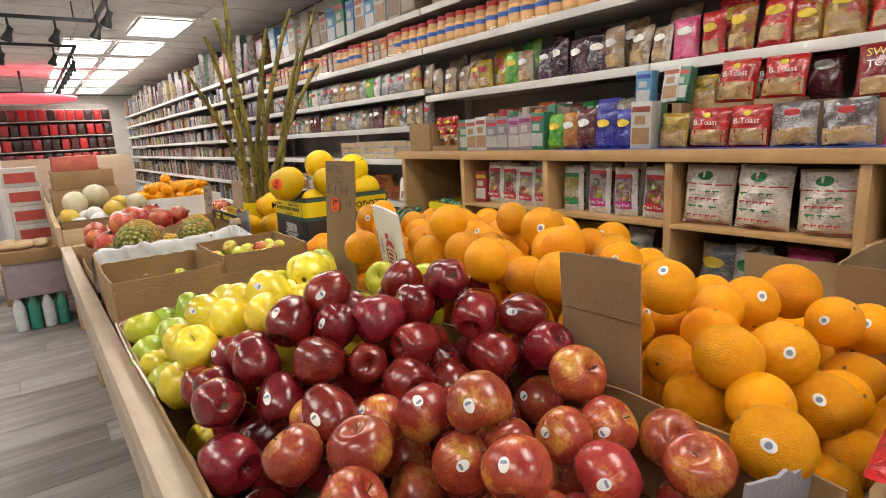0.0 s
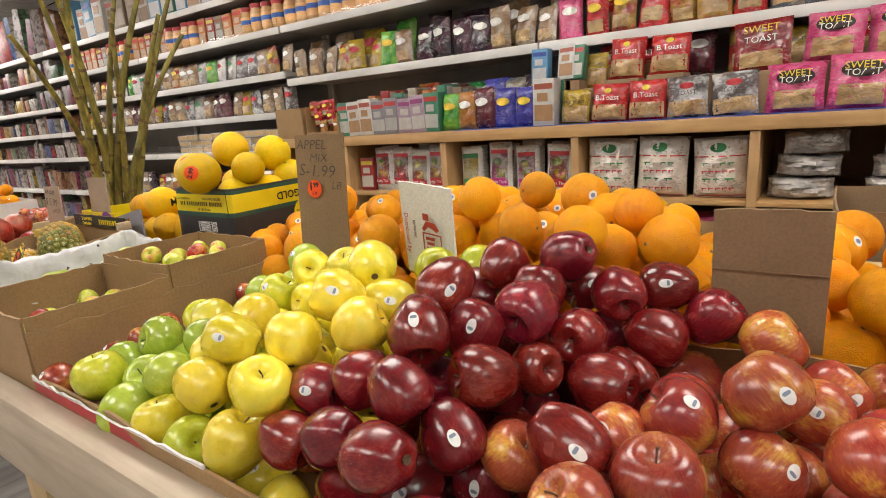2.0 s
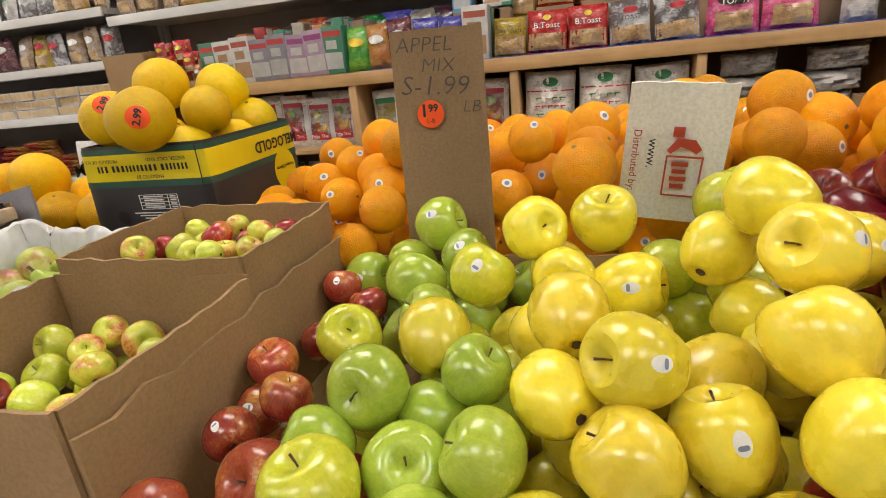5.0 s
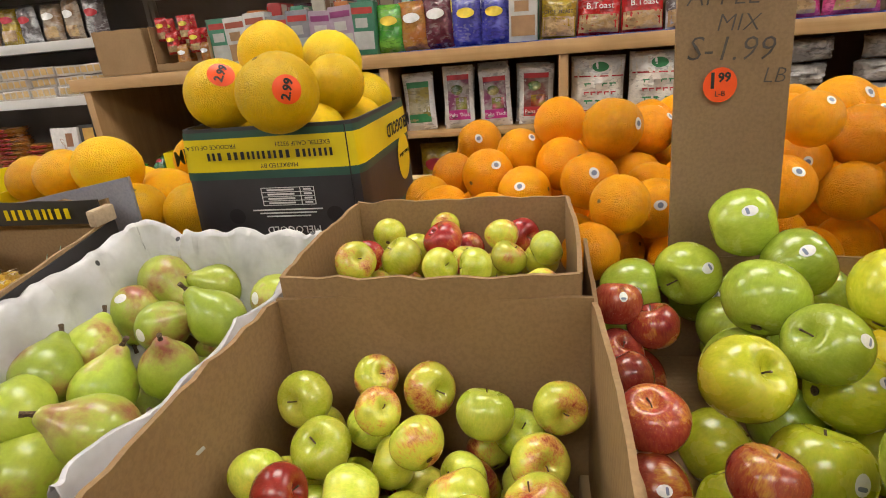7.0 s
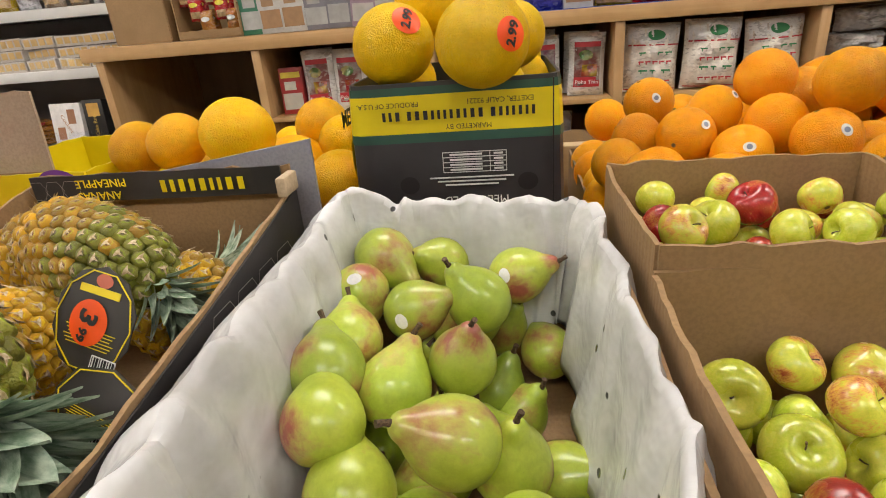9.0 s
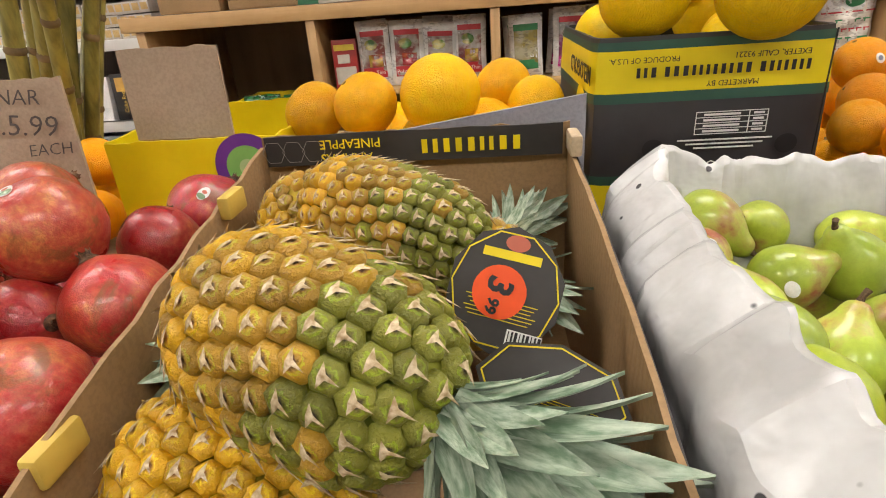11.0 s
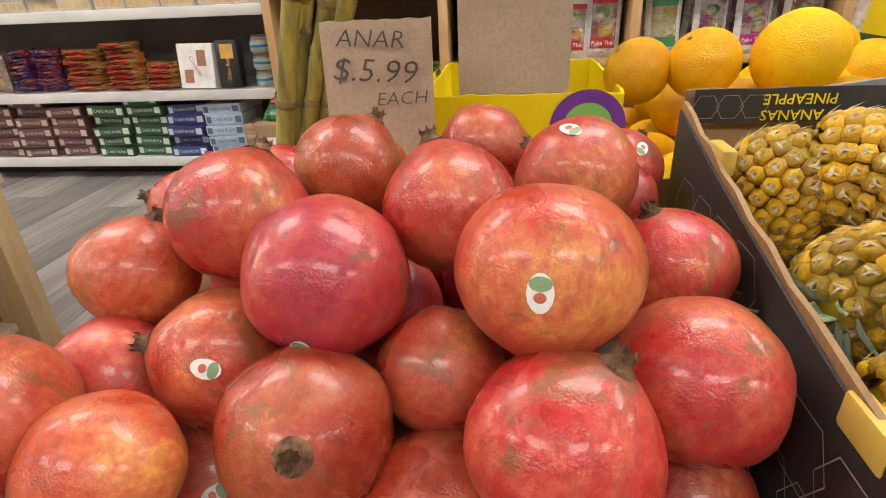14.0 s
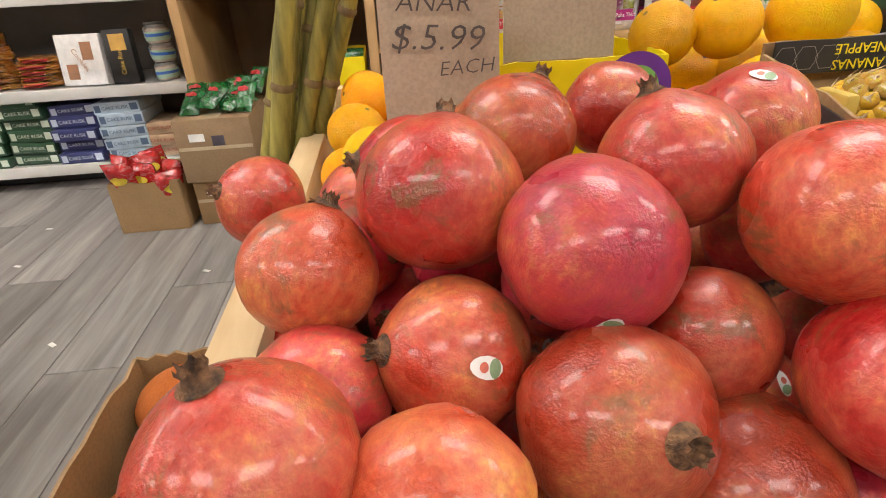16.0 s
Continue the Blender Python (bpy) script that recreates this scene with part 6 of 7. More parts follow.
SWEET_RED = pouch("toast_bag", "large red foil bag of sweet toast lying on the others", "snack bag", "toast bags", 0.2, 0.2, 0.08, foil("deep_red_film", (0.34, 0.01, 0.02), (0.45, 0.02, 0.03)), ((-0.88, -0.3, BISCUIT, -0.75, 0.75),), None, (("SWEET", 0.04, 0.55, INK_YEL), ("TOAST", 0.036, 0.15, INK_WHITE)))
POHA_RED = pouch("rice_flake_bag", "clear bag of flattened rice with a red printed panel", "food bag", "rice flake bags", 0.135, 0.24, 0.06, WHITE_FOIL, ((-0.72, 0.72, foil("red_bag_print", (0.6, 0.56, 0.5), (0.3, 0.06, 0.05), 0.3), -0.72, 0.72), (-0.72, -0.4, INK_RED, -0.72, 0.72), (0.56, 0.72, INK_RED, -0.72, 0.72), (-0.38, 0.0, foil("rice_dish_red", (0.5, 0.03, 0.04), (0.6, 0.4, 0.05)), -0.55, 0.3)), (0.1, 0.3, 0.4, 0.16, foil("rice_dish_a", (0.1, 0.25, 0.04), (0.7, 0.6, 0.2))), (("Poha Thin", 0.021, -0.56, INK_WHITE),))
POHA_MAG = pouch("rice_flake_bag", "clear bag of flattened rice with a magenta printed panel", "food bag", "rice flake bags", 0.135, 0.24, 0.06, WHITE_FOIL, ((-0.72, 0.72, foil("magenta_bag_print", (0.6, 0.55, 0.52), (0.3, 0.04, 0.14), 0.3), -0.72, 0.72), (-0.72, -0.4, INK_MAG, -0.72, 0.72), (0.56, 0.72, INK_RED, -0.72, 0.72), (-0.38, 0.0, foil("rice_dish_pink", (0.5, 0.05, 0.1), (0.3, 0.3, 0.05)), -0.55, 0.2)), (0.1, 0.25, 0.4, 0.16, foil("rice_dish_b", (0.05, 0.12, 0.02), (0.5, 0.4, 0.12))), (("Poha Thick", 0.02, -0.56, INK_WHITE),))
POHA_GREEN = pouch("rice_flake_bag", "clear bag of flattened rice with a green printed panel", "food bag", "rice flake bags", 0.135, 0.24, 0.06, WHITE_FOIL, ((-0.72, 0.7, foil("rice_dish_c", (0.5, 0.4, 0.1), (0.66, 0.6, 0.4)), -0.7, 0.7), (-0.72, -0.42, INK_GREEN, -0.72, 0.72), (0.5, 0.7, INK_GREEN, -0.72, 0.72)), None, ())
PUFFED = pouch("puffed_rice_bag", "large white printed bag of puffed rice", "food bag", "puffed rice bags", 0.215, 0.255, 0.13, RICE_FOIL, ((0.42, 0.94, WHITE_FOIL), (0.36, 0.4, INK_RED), (-0.94, -0.91, INK_RED)), (0.0, 0.66, 0.3, 0.15, INK_GREEN))
for v, hh, m, parts_ in ((0.16, 0.07, INK_GREEN, 4), (-0.1, 0.07, INK_RED, 5), (-0.36, 0.09, INK_GREEN, 3), (-0.66, 0.06, INK_RED, 5)):
    bm = bmesh.new()
    for i in range(parts_):
        add_box(bm, (-0.0685, (i - (parts_ - 1) / 2) * 0.13 / parts_, 0.1275 * (v + 1)), (0.001, 0.1 / parts_, hh * 0.07))
        add_box(bm, (-0.0685, (i - (parts_ - 1) / 2) * 0.13 / parts_ + 0.006, 0.1275 * (v + 1) - 0.006), (0.001, 0.004, hh * 0.12))
    part("printed_line", bm, m, PUFFED, "line of printed letters")
GREY_PACK = pouch("clear_pack", "clear plastic pack of pale noodles lying in a cubby", "food bag", "clear packs", 0.26, 0.1, 0.2, GREY_FOIL)
SNACK = {}
for nm, m, lab in (("red", RED_FOIL, "shiny red snack bag"), ("redgold", SNACK_FOIL, "shiny red and gold snack bag"), ("dark", DARK_FOIL, "dark purple shiny snack bag"), ("maroon", MAROON_FOIL, "maroon shiny packet"), ("blue", BLUE_FOIL, "violet-blue shiny packet"),
                   ("green", GREEN_FOIL, "bright green shiny packet"), ("dkgreen", DKGREEN_FOIL, "dark green shiny snack bag"), ("orange", ORANGE_FOIL, "orange shiny packet"), ("yellow", YELLOW_FOIL, "yellow shiny snack bag"), ("clear", CLEAR_FOIL, "clear bag of brown snacks"),
                   ("grey", GREY_FOIL, "clear bag of pale food"), ("silver", SILVER_FOIL, "silver foil packet"), ("steel", BL_FOIL, "blue-grey clear snack bag"), ("pink", PINK_FOIL, "pink shiny snack bag"), ("white", WHITE_FOIL, "white plastic packet")):
    c2 = {"red": INK_YEL, "redgold": INK_YEL, "dark": INK_WHITE, "maroon": INK_WHITE, "blue": INK_YEL, "green": INK_YEL, "dkgreen": INK_RED, "orange": INK_WHITE, "yellow": INK_RED, "clear": INK_WHITE, "grey": INK_GREEN, "silver": INK_RED, "steel": INK_YEL, "pink": INK_WHITE, "white": INK_RED}[nm]
    SNACK[nm] = pouch("snack_bag", lab + " on a crowded shelf", "snack bag", "snack bags", 0.12, 0.19, 0.065, m, ((-0.8, -0.25, BISCUIT, -0.7, 0.7),) if nm in ("clear", "redgold", "red", "steel", "yellow") else (), (0.05, 0.3, 0.62, 0.2, c2))
PACK = {}
for nm, a, b, c in (("white", W_, (0.55, 0.32, 0.16), (0.4, 0.1, 0.06)), ("grey", (0.3, 0.29, 0.33), (0.6, 0.58, 0.55), (0.5, 0.05, 0.05)), ("lilac", (0.5, 0.36, 0.46), (0.7, 0.66, 0.62), (0.3, 0.06, 0.2)), ("green", (0.07, 0.3, 0.18), (0.7, 0.7, 0.66), (0.5, 0.06, 0.05)),
                    ("orange", (0.75, 0.25, 0.06), (0.85, 0.6, 0.4), (0.6, 0.05, 0.04)), ("blue", (0.18, 0.45, 0.75), (0.8, 0.82, 0.84), (0.05, 0.1, 0.4)), ("brown", (0.34, 0.24, 0.16), (0.6, 0.55, 0.5), (0.3, 0.1, 0.05)), ("red", (0.5, 0.04, 0.04), (0.75, 0.7, 0.6), (0.75, 0.55, 0.06)),
                    ("cream", (0.6, 0.55, 0.45), (0.35, 0.2, 0.1), (0.5, 0.05, 0.04)), ("kraft", (0.36, 0.27, 0.19), (0.5, 0.4, 0.3), (0.1, 0.1, 0.1))):
    # The 0.6 tones darken the cartons for shade from the shelf above.
    PACK[nm] = packet("food_box", {"white": "white", "grey": "grey", "lilac": "lilac", "green": "green", "orange": "orange", "blue": "light blue", "brown": "brown", "red": "red", "cream": "cream", "kraft": "plain brown"}[nm] + " printed food carton on a crowded shelf", "food box", "food cartons", 0.1, 0.19, 0.07,
                      paint(dull(a, 0.6), 0.4), ((-0.42, 0.42, 0.1, 0.45, paint(dull(b, 0.6), 0.4)), (-0.42, 0.42, 0.78, 0.9, paint(dull(c, 0.8), 0.4)), (-0.2, 0.3, 0.52, 0.7, paint(dull(b, 0.6), 0.4))))
RUSK = {}
for nm, a, b in (("brown", (0.12, 0.05, 0.045), (0.5, 0.4, 0.36)), ("green", (0.025, 0.07, 0.035), (0.55, 0.6, 0.5)), ("blue", (0.03, 0.035, 0.13), (0.5, 0.55, 0.65)), ("pale", (0.42, 0.52, 0.62), (0.1, 0.15, 0.25)), ("tan", (0.5, 0.34, 0.22), (0.4, 0.1, 0.05))):
    RUSK[nm] = packet("rusk_box", {"brown": "dark red-brown", "green": "dark green", "blue": "dark blue", "pale": "pale blue", "tan": "tan"}[nm] + " flat box of cake rusks in a stack", "food box", "stacked rusk boxes", 0.19, 0.05, 0.26, paint(a, 0.35), ((-0.46, -0.3, 0.2, 0.8, paint(b, 0.4)), (0.34, 0.46, 0.2, 0.8, paint(b, 0.4))), (("CAKE RUSK", 0.021, 0.02, 0.5, paint(b, 0.4)),))
JAR_RED = jar("snack_jar", "clear jar of snacks with a red lid and a blue label", "jars with red lids", 0.05, 0.19, paint((0.6, 0.36, 0.16), 0.2, 0, 0.5), paint((0.4, 0.02, 0.02), 0.35), paint((0.72, 0.4, 0.15), 0.35))
TUB = jar("plastic_tub", "low clear plastic tub of biscuits", "plastic tubs", 0.05, 0.075, paint((0.42, 0.36, 0.3), 0.15, 0, 0.6), paint((0.3, 0.3, 0.3), 0.2, 0, 0.5), paint((0.3, 0.42, 0.3), 0.35))
STACK_PACK = pouch("biscuit_packet", "flat orange biscuit packet in a stack", "food packet", "stacked biscuit packets", 0.2, 0.03, 0.16, ORANGE_FOIL, ((-0.5, 0.5, INK_RED, -0.5, 0.5),))
PURPLE_PACK = pouch("biscuit_packet", "flat purple biscuit packet in a stack", "food packet", "stacked biscuit packets", 0.13, 0.04, 0.14, foil("purple_red_film", (0.06, 0.03, 0.2), (0.3, 0.03, 0.05)))
TRAY_PACK = packet("cake_tray", "clear plastic tray of small round cakes", "cake tray", "cake trays", 0.16, 0.05, 0.2, paint((0.5, 0.45, 0.4), 0.15, 0, 0.6), tuple((-0.46 + 0.24 * i, -0.28 + 0.24 * i, 0.25, 0.85, paint((0.5, 0.33, 0.13), 0.3)) for i in range(4)))
RAIN = random.Random(11)
GOODS = [TOAST_RED, TOAST_SILVER, TOAST_PINK, TOAST_GHEE, SWEET_RED, POHA_RED, POHA_MAG, POHA_GREEN, PUFFED, GREY_PACK, JAR_RED, TUB, STACK_PACK, PURPLE_PACK, TRAY_PACK, *SNACK.values(), *PACK.values(), *RUSK.values()]
TEMPLATES.extend(GOODS)
PT = 0.878
# the toast bags and cartons along the plank
sheet = tagged(finish("shelf_paper", slab(2.196, 2.7, -1.4, 1.95, 0.8765, 0.8785), paint((0.02, 0.06, 0.36), 0.35)), "bright blue plastic sheet under the toast bags", "shelf liner")
for y, tmp, x, tip in ((1.18, TOAST_RED, 2.27, 6), (1.02, TOAST_RED, 2.27, 6), (0.86, TOAST_SILVER, 2.27, 6), (0.69, TOAST_SILVER, 2.27, 7), (0.5, TOAST_PINK, 2.28, 8), (0.31, TOAST_PINK, 2.28, 8), (1.33, TOAST_GHEE, 2.26, 5), (0.1, SNACK["grey"], 2.26, 5), (-0.05, SNACK["dkgreen"], 2.26, 5),
                       (1.68, SNACK["blue"], 2.26, 3), (1.57, SNACK["blue"], 2.26, 3), (1.79, SNACK["maroon"], 2.26, 4), (1.89, SNACK["orange"], 2.26, 4), (1.99, SNACK["green"], 2.26, 4), (-0.2, SNACK["grey"], 2.26, 5), (-0.36, SNACK["redgold"], 2.26, 5), (-0.52, SNACK["pink"], 2.26, 5), (-0.7, SNACK["pink"], 2.26, 5)):
    set_out(tmp, x, y, PT, RAIN.uniform(-4, 4), tip)
for y, tmp, z, x in ((1.15, TOAST_RED, 1.055, 2.42), (0.97, TOAST_RED, 1.06, 2.42), (0.62, SWEET_RED, 1.035, 2.36), (0.4, TOAST_PINK, 1.05, 2.38), (1.3, TOAST_GHEE, 1.03, 2.42), (0.2, TOAST_PINK, 1.05, 2.4), (0.0, SNACK["green"], 1.03, 2.4)):
    under = box((x, y, (PT + z) / 2), (0.14, 0.15, z - PT - 0.002), 0.004)
    b = thing("food_box", "plain brown carton behind the front packets", "food box", "food cartons")
    part("body", under, CARD_DARK, b)
    set_out(tmp, x, y, z, RAIN.uniform(-6, 6), 12)
for i, (y, nm) in enumerate(((1.46, "white"), (1.45, "green"), (2.09, "green"), (2.17, "lilac"), (2.265, "lilac"), (2.36, "grey"), (2.45, "grey"), (2.54, "white"), (2.63, "white"), (2.71, "green"))):
    set_out(PACK[nm], 2.25 + (0.075 if i == 1 else 0), y, PT, RAIN.uniform(-3, 3), 0, 1.0 if i > 1 else 1.05)
for y, nm, z, tip in ((1.36, "green", 1.07, 14), (1.4, "white", 1.07, 14), (1.53, "blue", 1.07, 0)):
    s = thing("food_box", "plain brown carton behind the front packets", "food box", "food cartons")
    part("body", box((2.36, y, (PT + z) / 2), (0.1, 0.07, z - PT - 0.002), 0.003), CARD_DARK, s)
    set_out(PACK[nm], 2.36, y, z, 0, tip, 0.8)
for k in range(7):
    c = copy_thing(PACK[("orange", "red", "green", "cream", "orange", "green", "dk")[k] if k != 6 else "brown"], pose(2.37, 2.62 - 0.1 * k, 1.055 + 0.02 * (k % 2), 0, 0, 90) @ pose(0, 0, 0, 90, 0, 0) @ Matrix.Diagonal((0.8, 0.8, 0.8, 1)))
for k in range(6):
    s = thing("food_box", "plain brown carton behind the front packets", "food box", "food cartons")
    part("body", box((2.4, 2.62 - 0.11 * k, 0.958), (0.16, 0.1, 0.155), 0.003), CARD_DARK, s)
carton("packet_box", "opened brown display carton of small red packets", 2.2, 2.42, 2.76, 3.02, PT, 1.0, CARD, seed=51, tops=(0.91, 1.04, 1.0, 1.06))
for k in range(12):
    set_out(SNACK["red" if k % 3 else "orange"], 2.24 + 0.05 * (k // 6), 2.8 + 0.036 * (k % 6), PT + 0.012 + 0.055 * (k % 3), RAIN.uniform(-10, 10), 0, 0.5)
carton("packet_box", "opened brown carton standing on the plank", 2.21, 2.45, 3.06, 3.3, PT, 1.06, CARD, seed=55)
for i, y in enumerate((1.24, 1.06, 0.88, 0.7, 0.5, 0.3, 0.1, -0.1)):
    b = thing("food_box", "plain brown carton behind the front packets", "food box", "food cartons")
    part("body", box((2.57, y, PT + 0.085), (0.13, 0.15, 0.166), 0.004), CARD_DARK, b)
    set_out((TOAST_RED, TOAST_RED, SNACK["maroon"], SNACK["redgold"], TOAST_GHEE, TOAST_RED, TOAST_PINK, SNACK["green"])[i], 2.57, y, PT + 0.17, RAIN.uniform(-6, 6), 8, 1.05)
for i in range(9):
    y = 1.66 + 0.115 * i
    set_out(SNACK[("dark", "steel", "blue", "dkgreen", "maroon", "silver", "redgold", "dark", "red")[i]], 2.56, y, PT, RAIN.uniform(-10, 10), 6, 1.35)
# upper shelves above the plank
SEQ = "clear clear clear redgold yellow yellow green clear dark dark dark dark clear clear clear pink red redgold red redgold redgold red steel steel dkgreen clear clear orange orange green white green yellow red pink green clear red".split()
y = 3.38
for i, nm in enumerate(SEQ):
    set_out(SNACK[nm], 2.56 + RAIN.uniform(-0.01, 0.02), y, 1.268, RAIN.uniform(-18, 18), RAIN.uniform(-2, 18), RAIN.uniform(0.95, 1.12))
    if i % 2 == 0:
        set_out(SNACK[nm], 2.68, y - 0.03, 1.268, RAIN.uniform(-8, 8), 8, 1.4)
    y -= 0.128
y = 3.42
for i in range(44):
    if i < 14:
        set_out(JAR_RED, 2.565, y, 1.613, RAIN.uniform(-30, 30))
        if i % 2:
            set_out(JAR_RED, 2.69, y, 1.613, RAIN.uniform(-30, 30))
        y -= 0.107
    else:
        nm = ("redgold", "yellow", "clear", "grey", "white", "clear", "orange", "green")[i % 8]
        set_out(SNACK[nm], 2.57, y, 1.613, RAIN.uniform(-8, 8), 6)
        y -= 0.128
y = 3.4
for i in range(34):
    nm = ("kraft", "kraft", "cream", "brown", "kraft", "white", "blue", "kraft")[i % 8]
    k = RAIN.uniform(1.1, 1.6)
    set_out(PACK[nm], 2.6, y - 0.05 * k, 1.888, RAIN.uniform(-4, 4), 0, k)
    y -= 0.104 * k + 0.004
# cubbies
for y, tmp in ((2.62, PACK["red"]), (2.5, POHA_RED), (2.37, POHA_RED), (2.24, POHA_RED), (2.12, POHA_RED), (1.9, POHA_GREEN), (1.735, POHA_MAG), (1.58, POHA_MAG), (1.42, POHA_RED), (1.18, PUFFED), (0.96, PUFFED), (0.73, PUFFED)):
    set_out(tmp, 2.29, y, 0.555, RAIN.uniform(-5, 5), 3)
    if tmp in (POHA_RED, POHA_MAG, POHA_GREEN):
        set_out(tmp, 2.37, y + 0.015, 0.555, RAIN.uniform(-4, 4), 4)
for y in (0.46, 0.16, -0.25, -0.55):
    for k in range(3):
        set_out(GREY_PACK, 2.33, y - 0.02 * k, 0.555 + 0.083 * k, RAIN.uniform(-6, 6), 0, 0.82)
for y, nm in ((2.5, "dkgreen"), (2.3, "grey"), (1.85, "yellow"), (1.7, "redgold"), (1.55, "grey"), (1.15, "steel"), (1.0, "grey"), (0.8, "pink"), (0.48, "maroon"), (0.3, "white"), (0.1, "grey")):
    set_out(SNACK[nm], 2.32, y, 0.222, RAIN.uniform(-10, 10), 10, 1.35)
carton("lower_box", "torn brown carton in a low cubby", 2.22, 2.6, 0.66, 0.98, 0.22, 0.47, CARD, seed=61, torn=0.006)
carton("lower_box", "torn brown carton in a low cubby", 2.22, 2.6, 1.36, 1.72, 0.22, 0.43, CARD, seed=63, torn=0.006)
carton("aisle_carton", "tall brown carton standing behind the oranges", 1.2, 1.55, -0.3, 0.36, 0.0, 0.715, CARD_DARK, seed=66)
# left end of the rack: carton with green snack bags
carton("snack_carton", "opened carton with a yellow edge holding green snack bags", 2.2, 2.5, 2.76, 3.1, 0.42, 0.53, MG_YELLOW, seed=67)
ped = thing("storage_carton", "closed brown carton under the rack", "box", "cartons on the floor")
part("body", slab(2.22, 2.55, 2.77, 3.12, 0.0, 0.419, 0.004), CARD, ped)
for k in range(8):
    set_out(SNACK["dkgreen"], 2.26 + 0.07 * (k // 4), 2.8 + 0.08 * (k % 4), 0.428, RAIN.uniform(-30, 30), RAIN.uniform(-25, 25), 0.62)

# ---- lower shelves beside the rack ----
for nm, ys in (("tan", (3.68,)), ("pale", (3.84,)), ("blue", (4.04,)), ("green", (4.24, 4.44)), ("brown", (4.66, 4.86, 5.06))):
    for y in ys:
        n = 3 if nm == "tan" else 6 if y in (4.24, 4.86) else 5
        for k in range(n):
            set_out(RUSK[nm], 2.65 + RAIN.uniform(-0.006, 0.006), y + RAIN.uniform(-0.006, 0.006), 0.112 + 0.0505 * k, RAIN.uniform(-2, 2))
for k in range(3):
    set_out(TUB, 2.6, 3.62, 0.432 + 0.075 * k)
    set_out(TUB, 2.7, 3.66, 0.432 + 0.075 * k)
cb = packet("cake_box", "black box of cake rusks standing upright", "food box", "", 0.1, 0.21, 0.07, paint((0.02, 0.018, 0.018), 0.35), ((-0.3, 0.3, 0.62, 0.92, paint((0.6, 0.35, 0.08))),), ())
cb.matrix_basis = pose(2.56, 3.77, 0.432, 0, 6, 6)
lettering("Cake Rusk", 0.026, paint((0.75, 0.5, 0.1)), cb, pose(-0.0375, 0.0, 0.09, 90, 0, -90) @ pose(0, 0, 0, 0, 0, 90))
wb = packet("cookie_box", "white box with printed brown cookies, leaning on the shelf", "food box", "", 0.185, 0.2, 0.06, paint((0.75, 0.72, 0.7), 0.35), ((-0.3, -0.05, 0.5, 0.85, paint((0.35, 0.16, 0.08))), (0.1, 0.35, 0.12, 0.42, paint((0.35, 0.16, 0.08)))), ())
wb.matrix_basis = pose(2.56, 3.93, 0.432, 0, 8, -6)
lettering("Cookies", 0.03, paint((0.4, 0.2, 0.1)), wb, pose(-0.033, 0.0, 0.1, 90, 0, -90) @ pose(0, 0, 0, 0, 0, -60))
for y, n in ((4.13, 5), (4.33, 9), (4.54, 8)):
    for k in range(n):
        set_out(STACK_PACK, 2.62, y + RAIN.uniform(-0.01, 0.01), 0.432 + 0.0235 * k, RAIN.uniform(-4, 4), 0)
for y in (4.72, 4.86):
    for k in range(6):
        set_out(PURPLE_PACK, 2.6, y, 0.432 + 0.032 * k, RAIN.uniform(-6, 6))
for i in range(9):
    for k in range(3):
        set_out(TRAY_PACK, 2.63, 3.6 + 0.168 * i, 0.792 + 0.051 * k, RAIN.uniform(-3, 3))
NEAR = {1.058: ("silver", "clear", "clear", "silver", "yellow", "clear", "maroon", "maroon", "clear", "grey"), 1.323: ("clear", "redgold", "clear", "silver", "silver", "grey", "white", "green", "grey", "clear"), 0.433: ("clear", "grey", "orange", "clear", "brown" if False else "redgold", "dark")}
for z, seq in NEAR.items():
    y = 3.56 if z > 0.5 else 5.0
    i = 0
    while y < 6.8:
        set_out(SNACK[seq[i % len(seq)]], 2.58, y, z, RAIN.uniform(-16, 16), RAIN.uniform(-2, 14), RAIN.uniform(0.95, 1.05))
        y += 0.128
        i += 1
y = 3.55
for i in range(30):
    if y > 6.8:
        break
    nm = ("orange", "orange", "red", "cream", "orange", "orange", "brown", "red")[i % 8]
    if i % 9 < 4:
        set_out(JAR_RED, 2.565, y, 1.613)
    else:
        set_out(PACK[nm], 2.58, y, 1.613, RAIN.uniform(-3, 3))
    y += 0.112
y = 3.6
for i in range(16):
    nm = ("kraft", "cream", "white", "blue", "white", "blue", "green", "blue", "cream", "kraft")[i % 10]
    k = RAIN.uniform(1.5, 2.2)
    set_out(PACK[nm], 2.62, y + 0.05 * k, 1.888, RAIN.uniform(-3, 3), 0, k)
    y += 0.104 * k + 0.005
for i in range(8):
    set_out(PACK["lilac"], 2.62, 5.2 + 0.2 * i, 0.112, 0, 0, 1.2)


